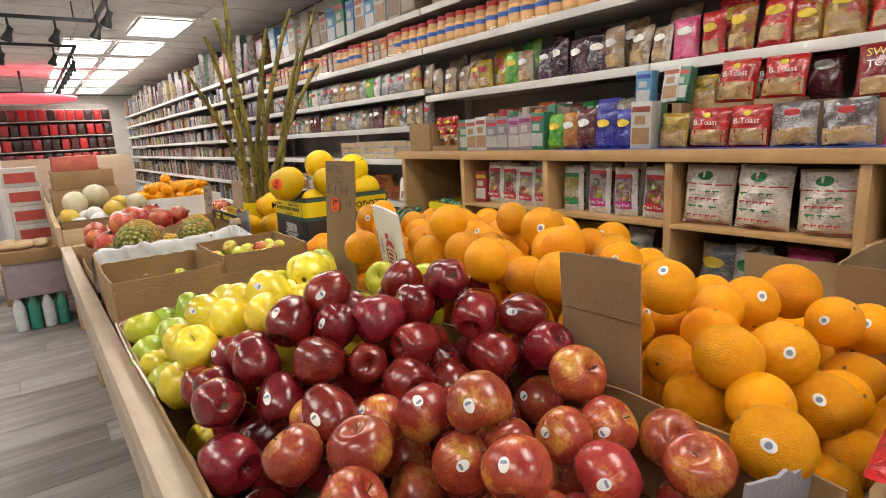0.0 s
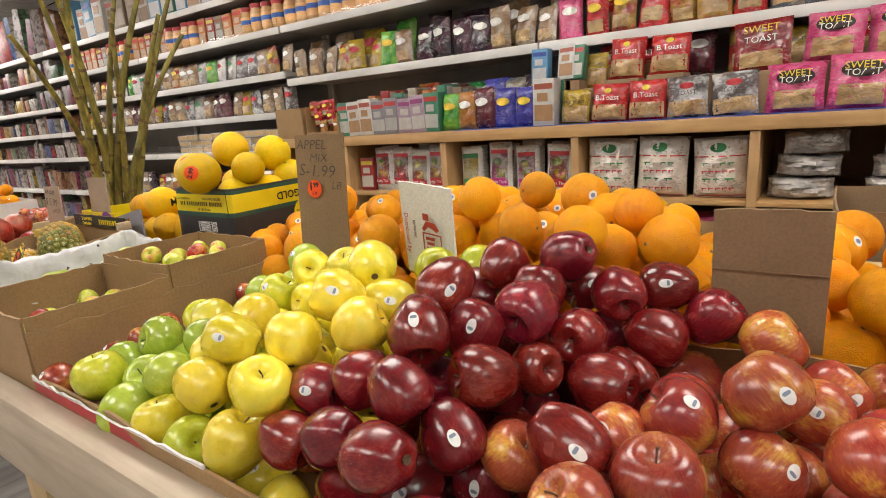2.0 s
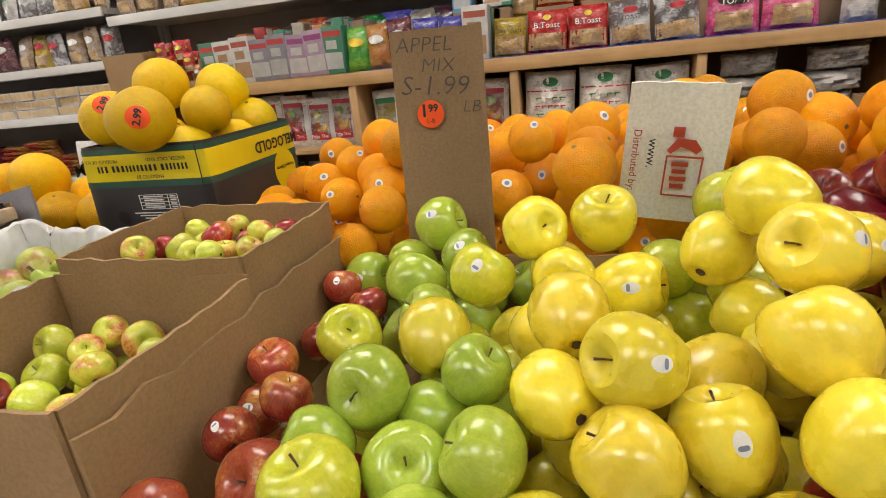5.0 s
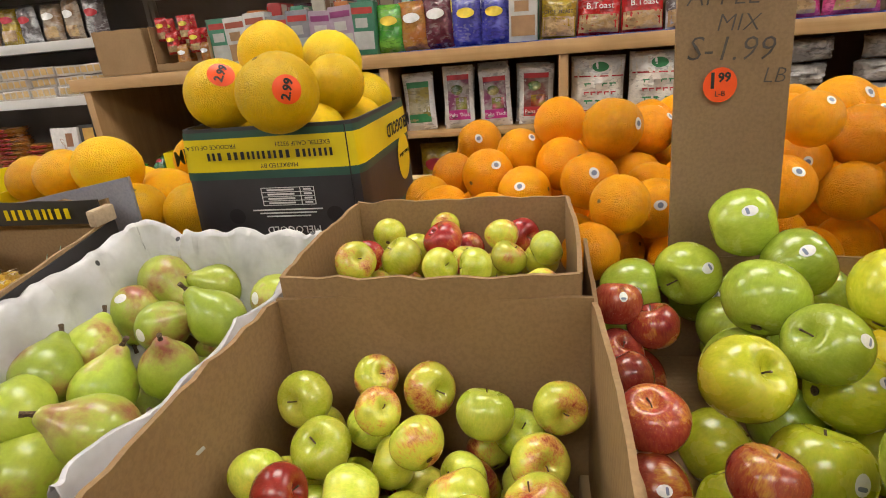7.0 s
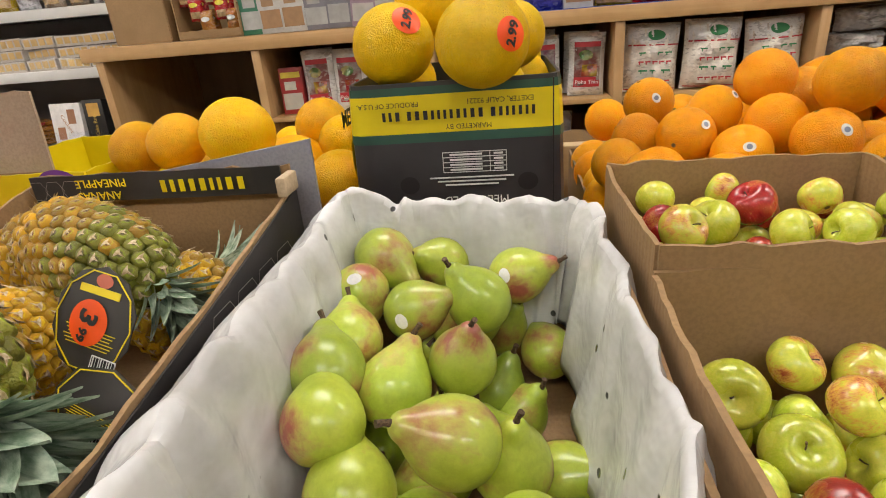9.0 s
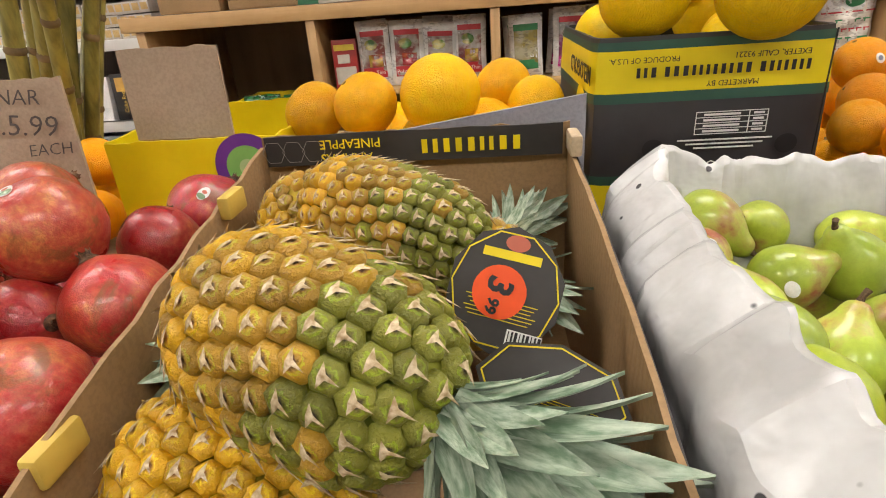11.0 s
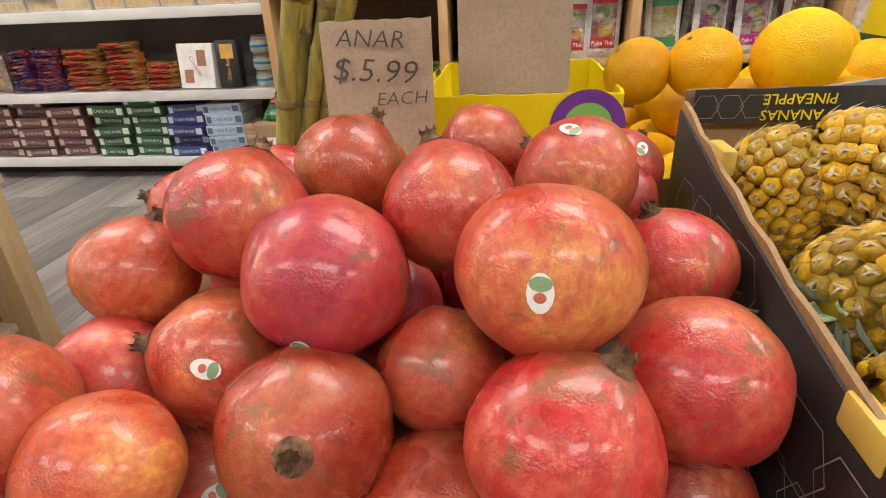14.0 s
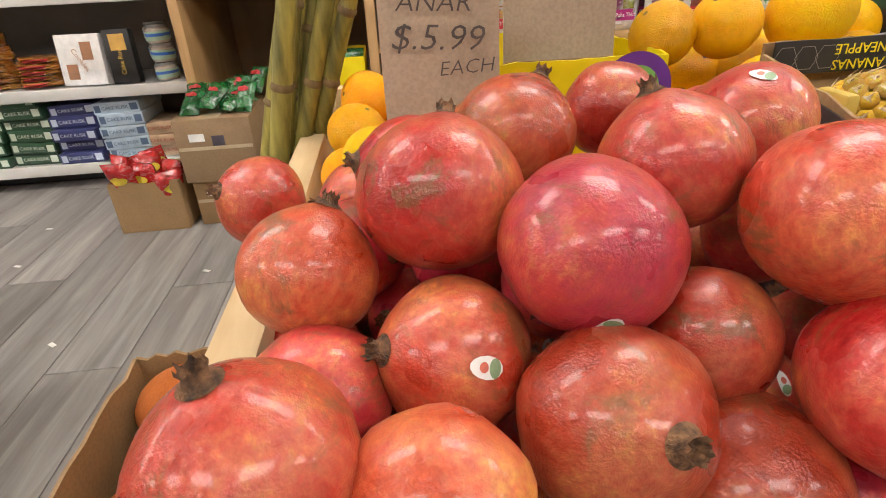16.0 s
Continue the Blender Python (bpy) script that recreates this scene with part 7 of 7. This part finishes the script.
def island_material():
    m, nt, links, p = nodes_of("assorted_packaging")
    g = nt.new("ShaderNodeNewGeometry")
    r = nt.new("ShaderNodeValToRGB")
    r.color_ramp.interpolation = "CONSTANT"
    cols = ((0.36, 0.33, 0.29), (0.3, 0.03, 0.03), (0.5, 0.48, 0.45), (0.4, 0.28, 0.05), (0.14, 0.1, 0.075), (0.07, 0.12, 0.3), (0.34, 0.15, 0.06), (0.08, 0.18, 0.08), (0.4, 0.34, 0.34), (0.2, 0.2, 0.22), (0.22, 0.04, 0.1), (0.42, 0.38, 0.34))
    r.color_ramp.elements[0].color, r.color_ramp.elements[1].color = (*cols[0], 1), (*cols[1], 1)
    r.color_ramp.elements[1].position = 1 / 12
    for i, c in enumerate(cols[2:]):
        e = r.color_ramp.elements.new((i + 2) / 12)
        e.color = (*c, 1)
    links.new(g.outputs["Random Per Island"], r.inputs[0])
    v = coords(nt, links, shift=False)
    n = noise_tex(nt, links, v, 22, 3)
    mult = ramp(nt, links, n, [(0.4, (0.25, 0.23, 0.22)), (0.54, (0.8, 0.8, 0.8))])
    links.new(mix_col(nt, links, 1.0, r.outputs[0], mult, "MULTIPLY"), p.inputs["Base Color"])
    p.inputs["Roughness"].default_value = 0.35
    return m


ASSORTED = island_material()


def far_row(x, y0, y1, z, hmin, hmax, depth, name="shelf_goods", wmin=0.06, wmax=0.14, material=None):
    """Goods far down the aisle: every packet is a solid of its own, with a rounded or boxy shape."""
    bm = bmesh.new()
    y = y0
    while y < y1:
        w, h = RAIN.uniform(wmin, wmax), RAIN.uniform(hmin, hmax)
        s = RAIN.random()
        m = Matrix.Translation((x + depth / 2 + RAIN.uniform(0, 0.03), y + w / 2, z + h / 2)) @ Matrix.Rotation(RAIN.uniform(-0.08, 0.08), 4, "Z")
        if s < 0.6:
            add_box(bm, (0, 0, 0), (depth, w * 0.95, h), 0.006, m)
        else:
            bmesh.ops.create_cone(bm, cap_ends=True, segments=8, radius1=w * 0.46, radius2=w * RAIN.choice((0.3, 0.44)), depth=h, matrix=m)
        y += w + 0.004
    ob = finish(name, bm, material or ASSORTED)
    return tagged(ob, "row of assorted grocery packets far down the aisle", "groceries", kind="stuff")


for z, a, b in ((0.112, 0.15, 0.26), (0.432, 0.16, 0.28), (0.792, 0.12, 0.2), (1.058, 0.13, 0.21), (1.323, 0.13, 0.22), (1.613, 0.12, 0.22), (1.888, 0.3, 0.52)):
    far_row(2.53, 6.85, 18.2, z, a, b, 0.16, wmin=0.14 if z > 1.8 else 0.08, wmax=0.34 if z > 1.8 else 0.2)


# ---- cartons on the floor by the rack ----
def closed_box(label, x0, x1, y0, y1, z0, z1, material, tape=True, rz=0, group="cartons on the floor"):
    t = thing("carton", label, "box", group, ((x0 + x1) / 2, (y0 + y1) / 2, z0), rz)
    w, d, h = x1 - x0, y1 - y0, z1 - z0
    part("body", box((0, 0, h / 2), (w, d, h), 0.005), material, t)
    if tape:
        part("tape", box((0, 0, h + 0.0004), (w * 1.0, 0.05, 0.0012)), paint((0.42, 0.31, 0.2), 0.25), t, "clear brown packing tape")
        part("flap_line", box((-w / 2 - 0.0006, 0, h * 0.55), (0.001, d * 0.96, 0.012)), CARD_EDGE, t)
    part("paper_label", box((-w / 2 - 0.001, d * 0.22, h * 0.72), (0.0012, d * 0.2, h * 0.12)), WHITE_INK, t, "small white label")
    part("printed_mark", box((-w / 2 - 0.001, -d * 0.05, h * 0.66), (0.0012, d * 0.16, h * 0.16), 0.0005), paint((0.08, 0.07, 0.09)), t, "dark printed emblem")
    return t


closed_box("closed brown carton at the bottom of a stack", 1.97, 2.3, 3.17, 3.41, 0.0, 0.17, CARD)
closed_box("taped brown carton on another carton", 1.95, 2.3, 3.16, 3.42, 0.171, 0.395, CARD_DARK)
for k in range(10):
    set_out(SNACK["dkgreen"], 2.0 + 0.11 * (k // 4), 3.19 + 0.06 * (k % 4), 0.4 + 0.01 * (k % 3), RAIN.uniform(-40, 40), RAIN.uniform(40, 75), 0.62)
carton("snack_carton", "open brown carton full of red snack bags on the floor", 1.95, 2.2, 3.45, 3.69, 0.0, 0.19, CARD, seed=71, torn=0.004)
for k in range(9):
    set_out(SNACK["red"], 2.0 + 0.08 * (k // 3), 3.5 + 0.07 * (k % 3), 0.07 + 0.02 * (k % 3), RAIN.uniform(-60, 60), RAIN.uniform(-25, 25), 0.85)

# carton with netted oranges beside the end of the stand
net = carton("net_carton", "open brown carton of netted oranges beside the stand", 0.13, 0.56, 2.84, 2.99, 0.0, 0.45, CARD, seed=75, torn=0.004)
NETM = surface("orange_net", (0.6, 0.13, 0.02), (0.75, 0.22, 0.03), 40, 0.5, fine=120, bump=0.8, dist=0.004)
for k in range(6):
    b = thing("net_bag", "orange mesh bag of fruit in the carton", "net bag", "net bags")
    part("bag", ball(round_point, 10, 16, tall=0.9), NETM, b)
    b.matrix_basis = pose(0.17 + 0.07 * k, 2.915 + 0.015 * (k % 2), 0.385 + 0.012 * (k % 3)) @ Matrix.Diagonal((0.05, 0.055, 0.05, 1))
fill = thing("carton", "closed brown carton inside the open one", "box")
part("body", slab(0.14, 0.55, 2.85, 2.98, 0.006, 0.34), CARD_DARK, fill)

# red bag, divider and flap at the near end of the stand
rb = pouch("foil_sack", "large glossy red foil sack lying at the end of the stand", "food bag", "", 0.44, 0.42, 0.1, RED_FOIL, ((-0.5, -0.2, INK_WHITE, -0.4, 0.1),))
rb.matrix_basis = Matrix.Translation((0.78, 0.155, 0.672)) @ pose(0, 0, 0, 4, 0, 6) @ Matrix(((0, 1, 0, 0), (0, 0, -1, 0), (-1, 0, 0, 0), (0, 0, 0, 1)))
dv = tagged(finish("divider_board", slab(0.6, 1.115, 0.118, 0.136, DECK, 0.64, 0.002), PINE_X), "pale pine divider board across the stand", "board")
fl = thing("board_flap", "torn grey cardboard flap standing between the heaps", "box flap")
part("board", board_wall((0.5, 0.215), (0.595, 0.19), DECK, 0.655, 0.004, 0.006, 8, 0.01, 81), CARD_GREY, fl)

# ---- the second stand, across the gap ----
st2 = thing("produce_stand", "second pine produce stand beyond the gap, loaded with melons", "produce stand")
part("deck", slab(0.1, 1.1, 3.66, 6.4, 0.5, 0.52), PINE_OLD, st2)
part("front_rail", slab(0.075, 0.1, 3.64, 6.4, 0.47, 0.6, 0.003), PINE_RAIL, st2)
part("end_rail", slab(0.101, 1.1, 3.64, 3.66, 0.47, 0.58, 0.003), PINE_X, st2)
part("lower_shelf", slab(0.12, 1.08, 3.7, 6.4, 0.1, 0.12), PINE_OLD, st2)
for x, y in ((0.13, 3.69), (1.06, 3.69), (0.13, 6.3), (1.06, 6.3)):
    part("leg", slab(x - 0.03, x + 0.03, y - 0.045, y + 0.045, 0, 0.499, 0.003), PINE_Z, st2)
closed_box("brown carton with a green printed edge on the lower shelf", 0.72, 1.07, 3.74, 4.06, 0.121, 0.3, CARD, group="")
closed_box("brown carton stored under the second stand", 0.7, 1.06, 3.735, 4.05, 0.301, 0.49, CARD_DARK, group="")
carton("melon_carton", "open brown carton of pale melons", 0.11, 0.5, 3.72, 4.25, 0.521, 0.62, CARD, seed=91)
carton("orange_carton", "lined carton heaped with mandarins", 0.54, 1.08, 4.1, 4.7, 0.521, 0.66, CARD_WHITE, seed=93)
MELON = skin("pale_melon", [(0.3, (0.56, 0.5, 0.3)), (0.7, (0.66, 0.6, 0.42))], rough=0.45, speck_amount=0)
YMELON = skin("yellow_melon", [(0.3, (0.72, 0.45, 0.04)), (0.7, (0.8, 0.58, 0.08))], rough=0.45, speck_amount=0)
WRAP = paint((0.78, 0.78, 0.76), 0.5)
MEL = kinds(round_fruit("melon", "pale round melon in an open carton", "melon", MELON, 1.0, None, "melons", False))
YEL = kinds(round_fruit("melon", "small yellow melon in an open carton", "melon", YMELON, 0.85, None, "melons", False))
WRP = kinds(round_fruit("wrapped_fruit", "fruit wrapped in white foam net", "fruit", WRAP, 0.9, None, "wrapped fruit", False))
for T, x, y, z, r in ((MEL, 0.21, 4.1, 0.69, 0.07), (MEL, 0.33, 4.2, 0.71, 0.078), (YEL, 0.16, 3.85, 0.62, 0.06), (YEL, 0.4, 3.98, 0.63, 0.062), (YEL, 0.45, 4.15, 0.65, 0.06), (MEL, 0.53, 4.0, 0.66, 0.06), (WRP, 0.2, 3.77, 0.585, 0.05), (WRP, 0.3, 3.8, 0.6, 0.05),
                      (WRP, 0.29, 3.93, 0.62, 0.05), (WRP, 0.4, 3.82, 0.59, 0.05), (WRP, 0.15, 3.98, 0.6, 0.05), (WRP, 0.25, 4.0, 0.6, 0.05)):
    lay(T, x, y, z, r)
MAND = [(0.62 + 0.36 * ((i * 0.618) % 1), 4.18 + 0.4 * ((i * 0.755) % 1), 0.83 - 1.1 * abs(((i * 0.618) % 1) - 0.5) * 0.3 - 0.1 * abs(((i * 0.755) % 1) - 0.5), 0.036) for i in range(14)]
heap_fill(((ORANGE_T, MAND),), 0.57, 1.06, 4.12, 4.68, 0.036, 0.56, margin=0.0, limit=150)
for k in range(10):
    lay(GALA_T, 1.0 + 0.02 * (k % 3), 3.74 + 0.035 * k, 0.56 + 0.03 * (k % 2), 0.036)
for x0, x1, y0, y1, z0, z1, m, lab in ((0.12, 0.55, 5.0, 5.4, 0.521, 0.72, CARD, "brown printed fruit carton on the second stand"), (0.14, 0.54, 5.02, 5.42, 0.721, 0.86, CARD, "brown printed fruit carton stacked on another"), (0.16, 0.45, 5.02, 5.35, 0.861, 0.97, paint((0.55, 0.14, 0.1), 0.5), "red carton on top of a stack"),
                                       (-0.2, 0.08, 3.86, 4.2, 0.2, 0.4, paint((0.3, 0.24, 0.27), 0.5), "purple-grey printed carton on a bottle pack"), (-0.2, 0.09, 3.84, 4.22, 0.401, 0.47, CARD, "shallow brown tray of ginger roots"), (-0.25, 0.02, 4.6, 4.9, 0.0, 0.26, CARD, "brown carton on the floor"),
                                       (-0.6, -0.36, 4.7, 5.1, 0.0, 0.24, CARD, "brown carton on the floor by the aisle")):
    closed_box(lab, x0, x1, y0, y1, z0, z1, m, False, group="")
for k in range(7):
    t = thing("ginger_root", "knobbly tan ginger root in a tray", "ginger", "ginger roots")
    part("root", ball(round_point, 8, 12, tall=0.5), surface("ginger_skin", (0.4, 0.27, 0.15), (0.52, 0.38, 0.22), 20, 0.7) if k == 0 else bpy.data.materials["ginger_skin"], t)
    t.matrix_basis = pose(-0.16 + 0.08 * (k % 3), 3.92 + 0.1 * (k // 3), 0.49, 0, 0, 40 * k) @ Matrix.Diagonal((0.06, 0.035, 0.045, 1))
PET = paint((0.02, 0.22, 0.16), 0.15, 0, 0.6)
CAP = paint((0.6, 0.65, 0.66), 0.2)
wp = thing("bottle_pack", "shrink-wrapped pack of water bottles with green labels", "water bottles")
for i in range(4):
    for j in range(5):
        part("bottle", lathe([(0, 0), (0.031, 0.002), (0.032, 0.14), (0.02, 0.17), (0.013, 0.185), (0.013, 0.198), (0, 0.198)], 10), PET if (i + j) % 2 else CAP, wp).matrix_basis = pose(-0.165 + 0.068 * i, 3.9 + 0.068 * j, 0.001)
for k in range(6):
    t = thing("fruit_crate", "stacked red and white printed fruit carton", "box", "red printed cartons", (0.0 - 0.01 * k, 5.7, 0.0 + 0.15 * k))
    part("body", box((0, 0, 0.074), (0.24, 0.4, 0.147), 0.004), paint((0.6, 0.56, 0.52), 0.5), t)
    part("printed_panel", box((0, -0.2008, 0.07), (0.2, 0.001, 0.08)), paint((0.5, 0.08, 0.06), 0.5), t)
    part("printed_panel", box((-0.1208, 0, 0.07), (0.001, 0.36, 0.08)), paint((0.5, 0.08, 0.06), 0.5), t)
fz = thing("chest_freezer", "white chest freezer with sliding glass lids and boxes on it", "freezer")
part("body", slab(-1.3, -0.24, 6.2, 8.6, 0.02, 0.8, 0.02), paint((0.7, 0.71, 0.73), 0.3), fz)
part("rim", slab(-1.32, -0.22, 6.18, 8.62, 0.801, 0.86, 0.012), paint((0.6, 0.62, 0.66), 0.3), fz)
part("lid", slab(-1.25, -0.3, 6.25, 7.5, 0.861, 0.875), paint((0.4, 0.48, 0.55), 0.12, 0, 0.6), fz)
for k in range(5):
    t = thing("carton", "white printed carton stacked on the freezer", "box", "white printed cartons", (-0.5 + 0.03 * k, 8.9, 0.0 + 0.26 * k))
    part("body", box((0, 0, 0.129), (0.34, 0.4, 0.256), 0.004), paint((0.72, 0.7, 0.7), 0.5), t)
    part("printed_mark", box((0, -0.201, 0.12), (0.1, 0.001, 0.06)), paint((0.3, 0.1, 0.12)), t)

# far snack rack with its lit canopy
fr = thing("snack_rack", "far rack of red snack bags under a pink lit canopy", "rack")
part("back_panel", slab(-1.8, 1.7, 14.6, 14.64, 0.0, 2.0), BACK, fr)
for z in (0.75, 1.05, 1.35, 1.65):
    part("shelf", slab(-1.8, 1.7, 14.25, 14.6, z - 0.02, z), METAL_SHELF, fr)
part("counter", slab(-1.8, 1.9, 13.9, 14.25, 0.0, 0.9, 0.01), paint((0.5, 0.38, 0.27), 0.5), fr)
PINK_GLOW = glow("pink_light", (1.0, 0.16, 0.22), 0.5)
part("canopy", lathe([(0, 2.0), (0.85, 2.0), (0.87, 2.03), (0.85, 2.07), (0, 2.09)], 40), PINK_GLOW, fr, "pink glowing canopy ring").matrix_basis = pose(0.2, 13.4, 0)
part("canopy_rod", lathe([(0, 2.08), (0.02, 2.08), (0.02, CEIL), (0, CEIL)], 8), BLACK_METAL, fr).matrix_basis = pose(0.2, 13.4, 0)
bm = bmesh.new()
for z in (0.752, 1.052, 1.352, 1.652):
    x = -1.78
    while x < 1.6:
        add_box(bm, (x + 0.08, 14.35, z + 0.12), (0.15, 0.12, 0.23), 0.03)
        x += 0.165


def bag_material():
    m, nt, links, p = nodes_of("dark_snack_bags")
    g = nt.new("ShaderNodeNewGeometry")
    c = ramp(nt, links, g.outputs["Random Per Island"], [(0.0, (0.02, 0.015, 0.015)), (0.5, (0.06, 0.03, 0.03)), (0.62, (0.35, 0.02, 0.025)), (1.0, (0.5, 0.03, 0.03))])
    links.new(c, p.inputs["Base Color"])
    p.inputs["Roughness"].default_value = 0.3
    return m


tagged(finish("snack_bags", bm, bag_material()), "rows of dark and red snack bags on the far rack", "snack bags", kind="stuff")


# ---- track lights ----
def track(x0, y0, x1, y1):
    t = thing("light_track", "black ceiling track for spot lamps", "light track", "light tracks")
    part("rail", slab(min(x0, x1) - 0.018, max(x0, x1) + 0.018, min(y0, y1) - 0.018, max(y0, y1) + 0.018, 2.36, 2.395, 0.002), BLACK_METAL, t)
    for u in (0.06, 0.94):
        part("hanger", slab(x0 + (x1 - x0) * u - 0.006, x0 + (x1 - x0) * u + 0.006, y0 + (y1 - y0) * u - 0.006, y0 + (y1 - y0) * u + 0.006, 2.394, CEIL + 0.01), BLACK_METAL, t)


SPOT_GLOW = glow("spot_lens", (1.0, 0.92, 0.78), 10.0)


def spot(x, y, lit=False, rz=0):
    t = thing("spot_lamp", "black spot lamp hanging from a ceiling track" + (", lit" if lit else ""), "spot lamp", "spot lamps", (x, y, 2.36), rz)
    part("arm", tube([(0, 0, 0), (0, 0, -0.07), (0.02, 0, -0.1)], 0.012, 8), BLACK_METAL, t)
    part("shade", lathe([(0.0, 0.0), (0.028, 0.0), (0.03, -0.06), (0.05, -0.12), (0.052, -0.15), (0.046, -0.148), (0.03, -0.1), (0, -0.1)], 16), BLACK_METAL, t).matrix_basis = pose(0.02, 0, -0.09, 20, 15, 0)
    if lit:
        part("lens", lathe([(0, -0.13), (0.045, -0.135), (0, -0.14)], 16), SPOT_GLOW, t, "glowing lens").matrix_basis = pose(0.02, 0, -0.09, 20, 15, 0)


track(-2.2, 7.3, 0.86, 7.3)
track(0.86, 5.2, 0.86, 7.3)
track(-2.2, 9.1, 0.8, 9.1)
track(0.8, 9.1, 0.8, 16.0)
track(-2.2, 16.0, 0.8, 16.0)
for x, y, lit in ((0.86, 6.2, False), (0.84, 6.9, False), (0.5, 7.3, False), (0.1, 7.3, False), (0.55, 9.1, False), (0.0, 9.1, False), (-0.6, 9.1, False), (0.8, 9.7, False), (0.8, 10.3, False), (0.8, 10.9, False), (0.8, 11.6, False), (0.8, 12.4, False), (0.8, 13.4, False), (0.8, 14.4, False), (0.5, 16.0, True), (0.0, 16.0, True)):
    spot(x, y, lit, 30)
sp = thing("sprinkler", "small white ceiling sprinkler head", "sprinkler", "", (2.0, 7.3, CEIL))
part("head", lathe([(0, 0.0), (0.03, 0.0), (0.03, -0.02), (0.012, -0.03), (0.012, -0.07), (0.03, -0.08), (0, -0.085)], 12), LIP, sp)


# ---- floor planks ----
PW, PL = 0.18, 1.22
plank_me = finish("plank", slab(0.0012, PL - 0.0012, 0.0012, PW - 0.0012, -0.004, 0.0, 0.0008), FLOOR, floor)
first = True
rest = bmesh.new()
row = 0
y = Y0
while y < Y1 - PW:
    x = X0 - (row * 0.37 % PL)
    while x < X1:
        near = -0.4 < y < 7.2 and -1.4 < x < 2.4
        if x >= X0 and x + PL <= X1 + 0.2 and near and (x > 0.9 or x < 0.35 or y > 2.5):
            if first:
                plank_me.matrix_basis = pose(x, y, 0)
                first = False
            else:
                twin(plank_me, pose(x, y, 0), floor)
        else:
            a, b = max(x, X0), min(x + PL, X1)
            if b - a > 0.02:
                add_box(rest, ((a + b) / 2, y + PW / 2, -0.002), (b - a - 0.0024, PW - 0.0024, 0.004))
        x += PL
    y += PW
    row += 1
rest_ob = finish("far_plank", rest, FLOOR, floor)
rest_ob["kind"] = "stuff"
for x, y in ((1.27, 3.6), (1.75, 3.95), (1.6, 3.3), (1.1, 3.2), (2.05, 4.0)):
    lt = thing("paper_scrap", "tiny white scrap of paper on the floor", "litter", "paper scraps", (x, y, 0.001), 40 * x)
    part("scrap", box((0, 0, 0.001), (0.025, 0.012, 0.001), 0.0004), WHITE_INK, lt)

for t in TEMPLATES:
    for o in (*t.children_recursive, t):
        bpy.data.objects.remove(o)
for o in MODELS:
    bpy.data.objects.remove(o)
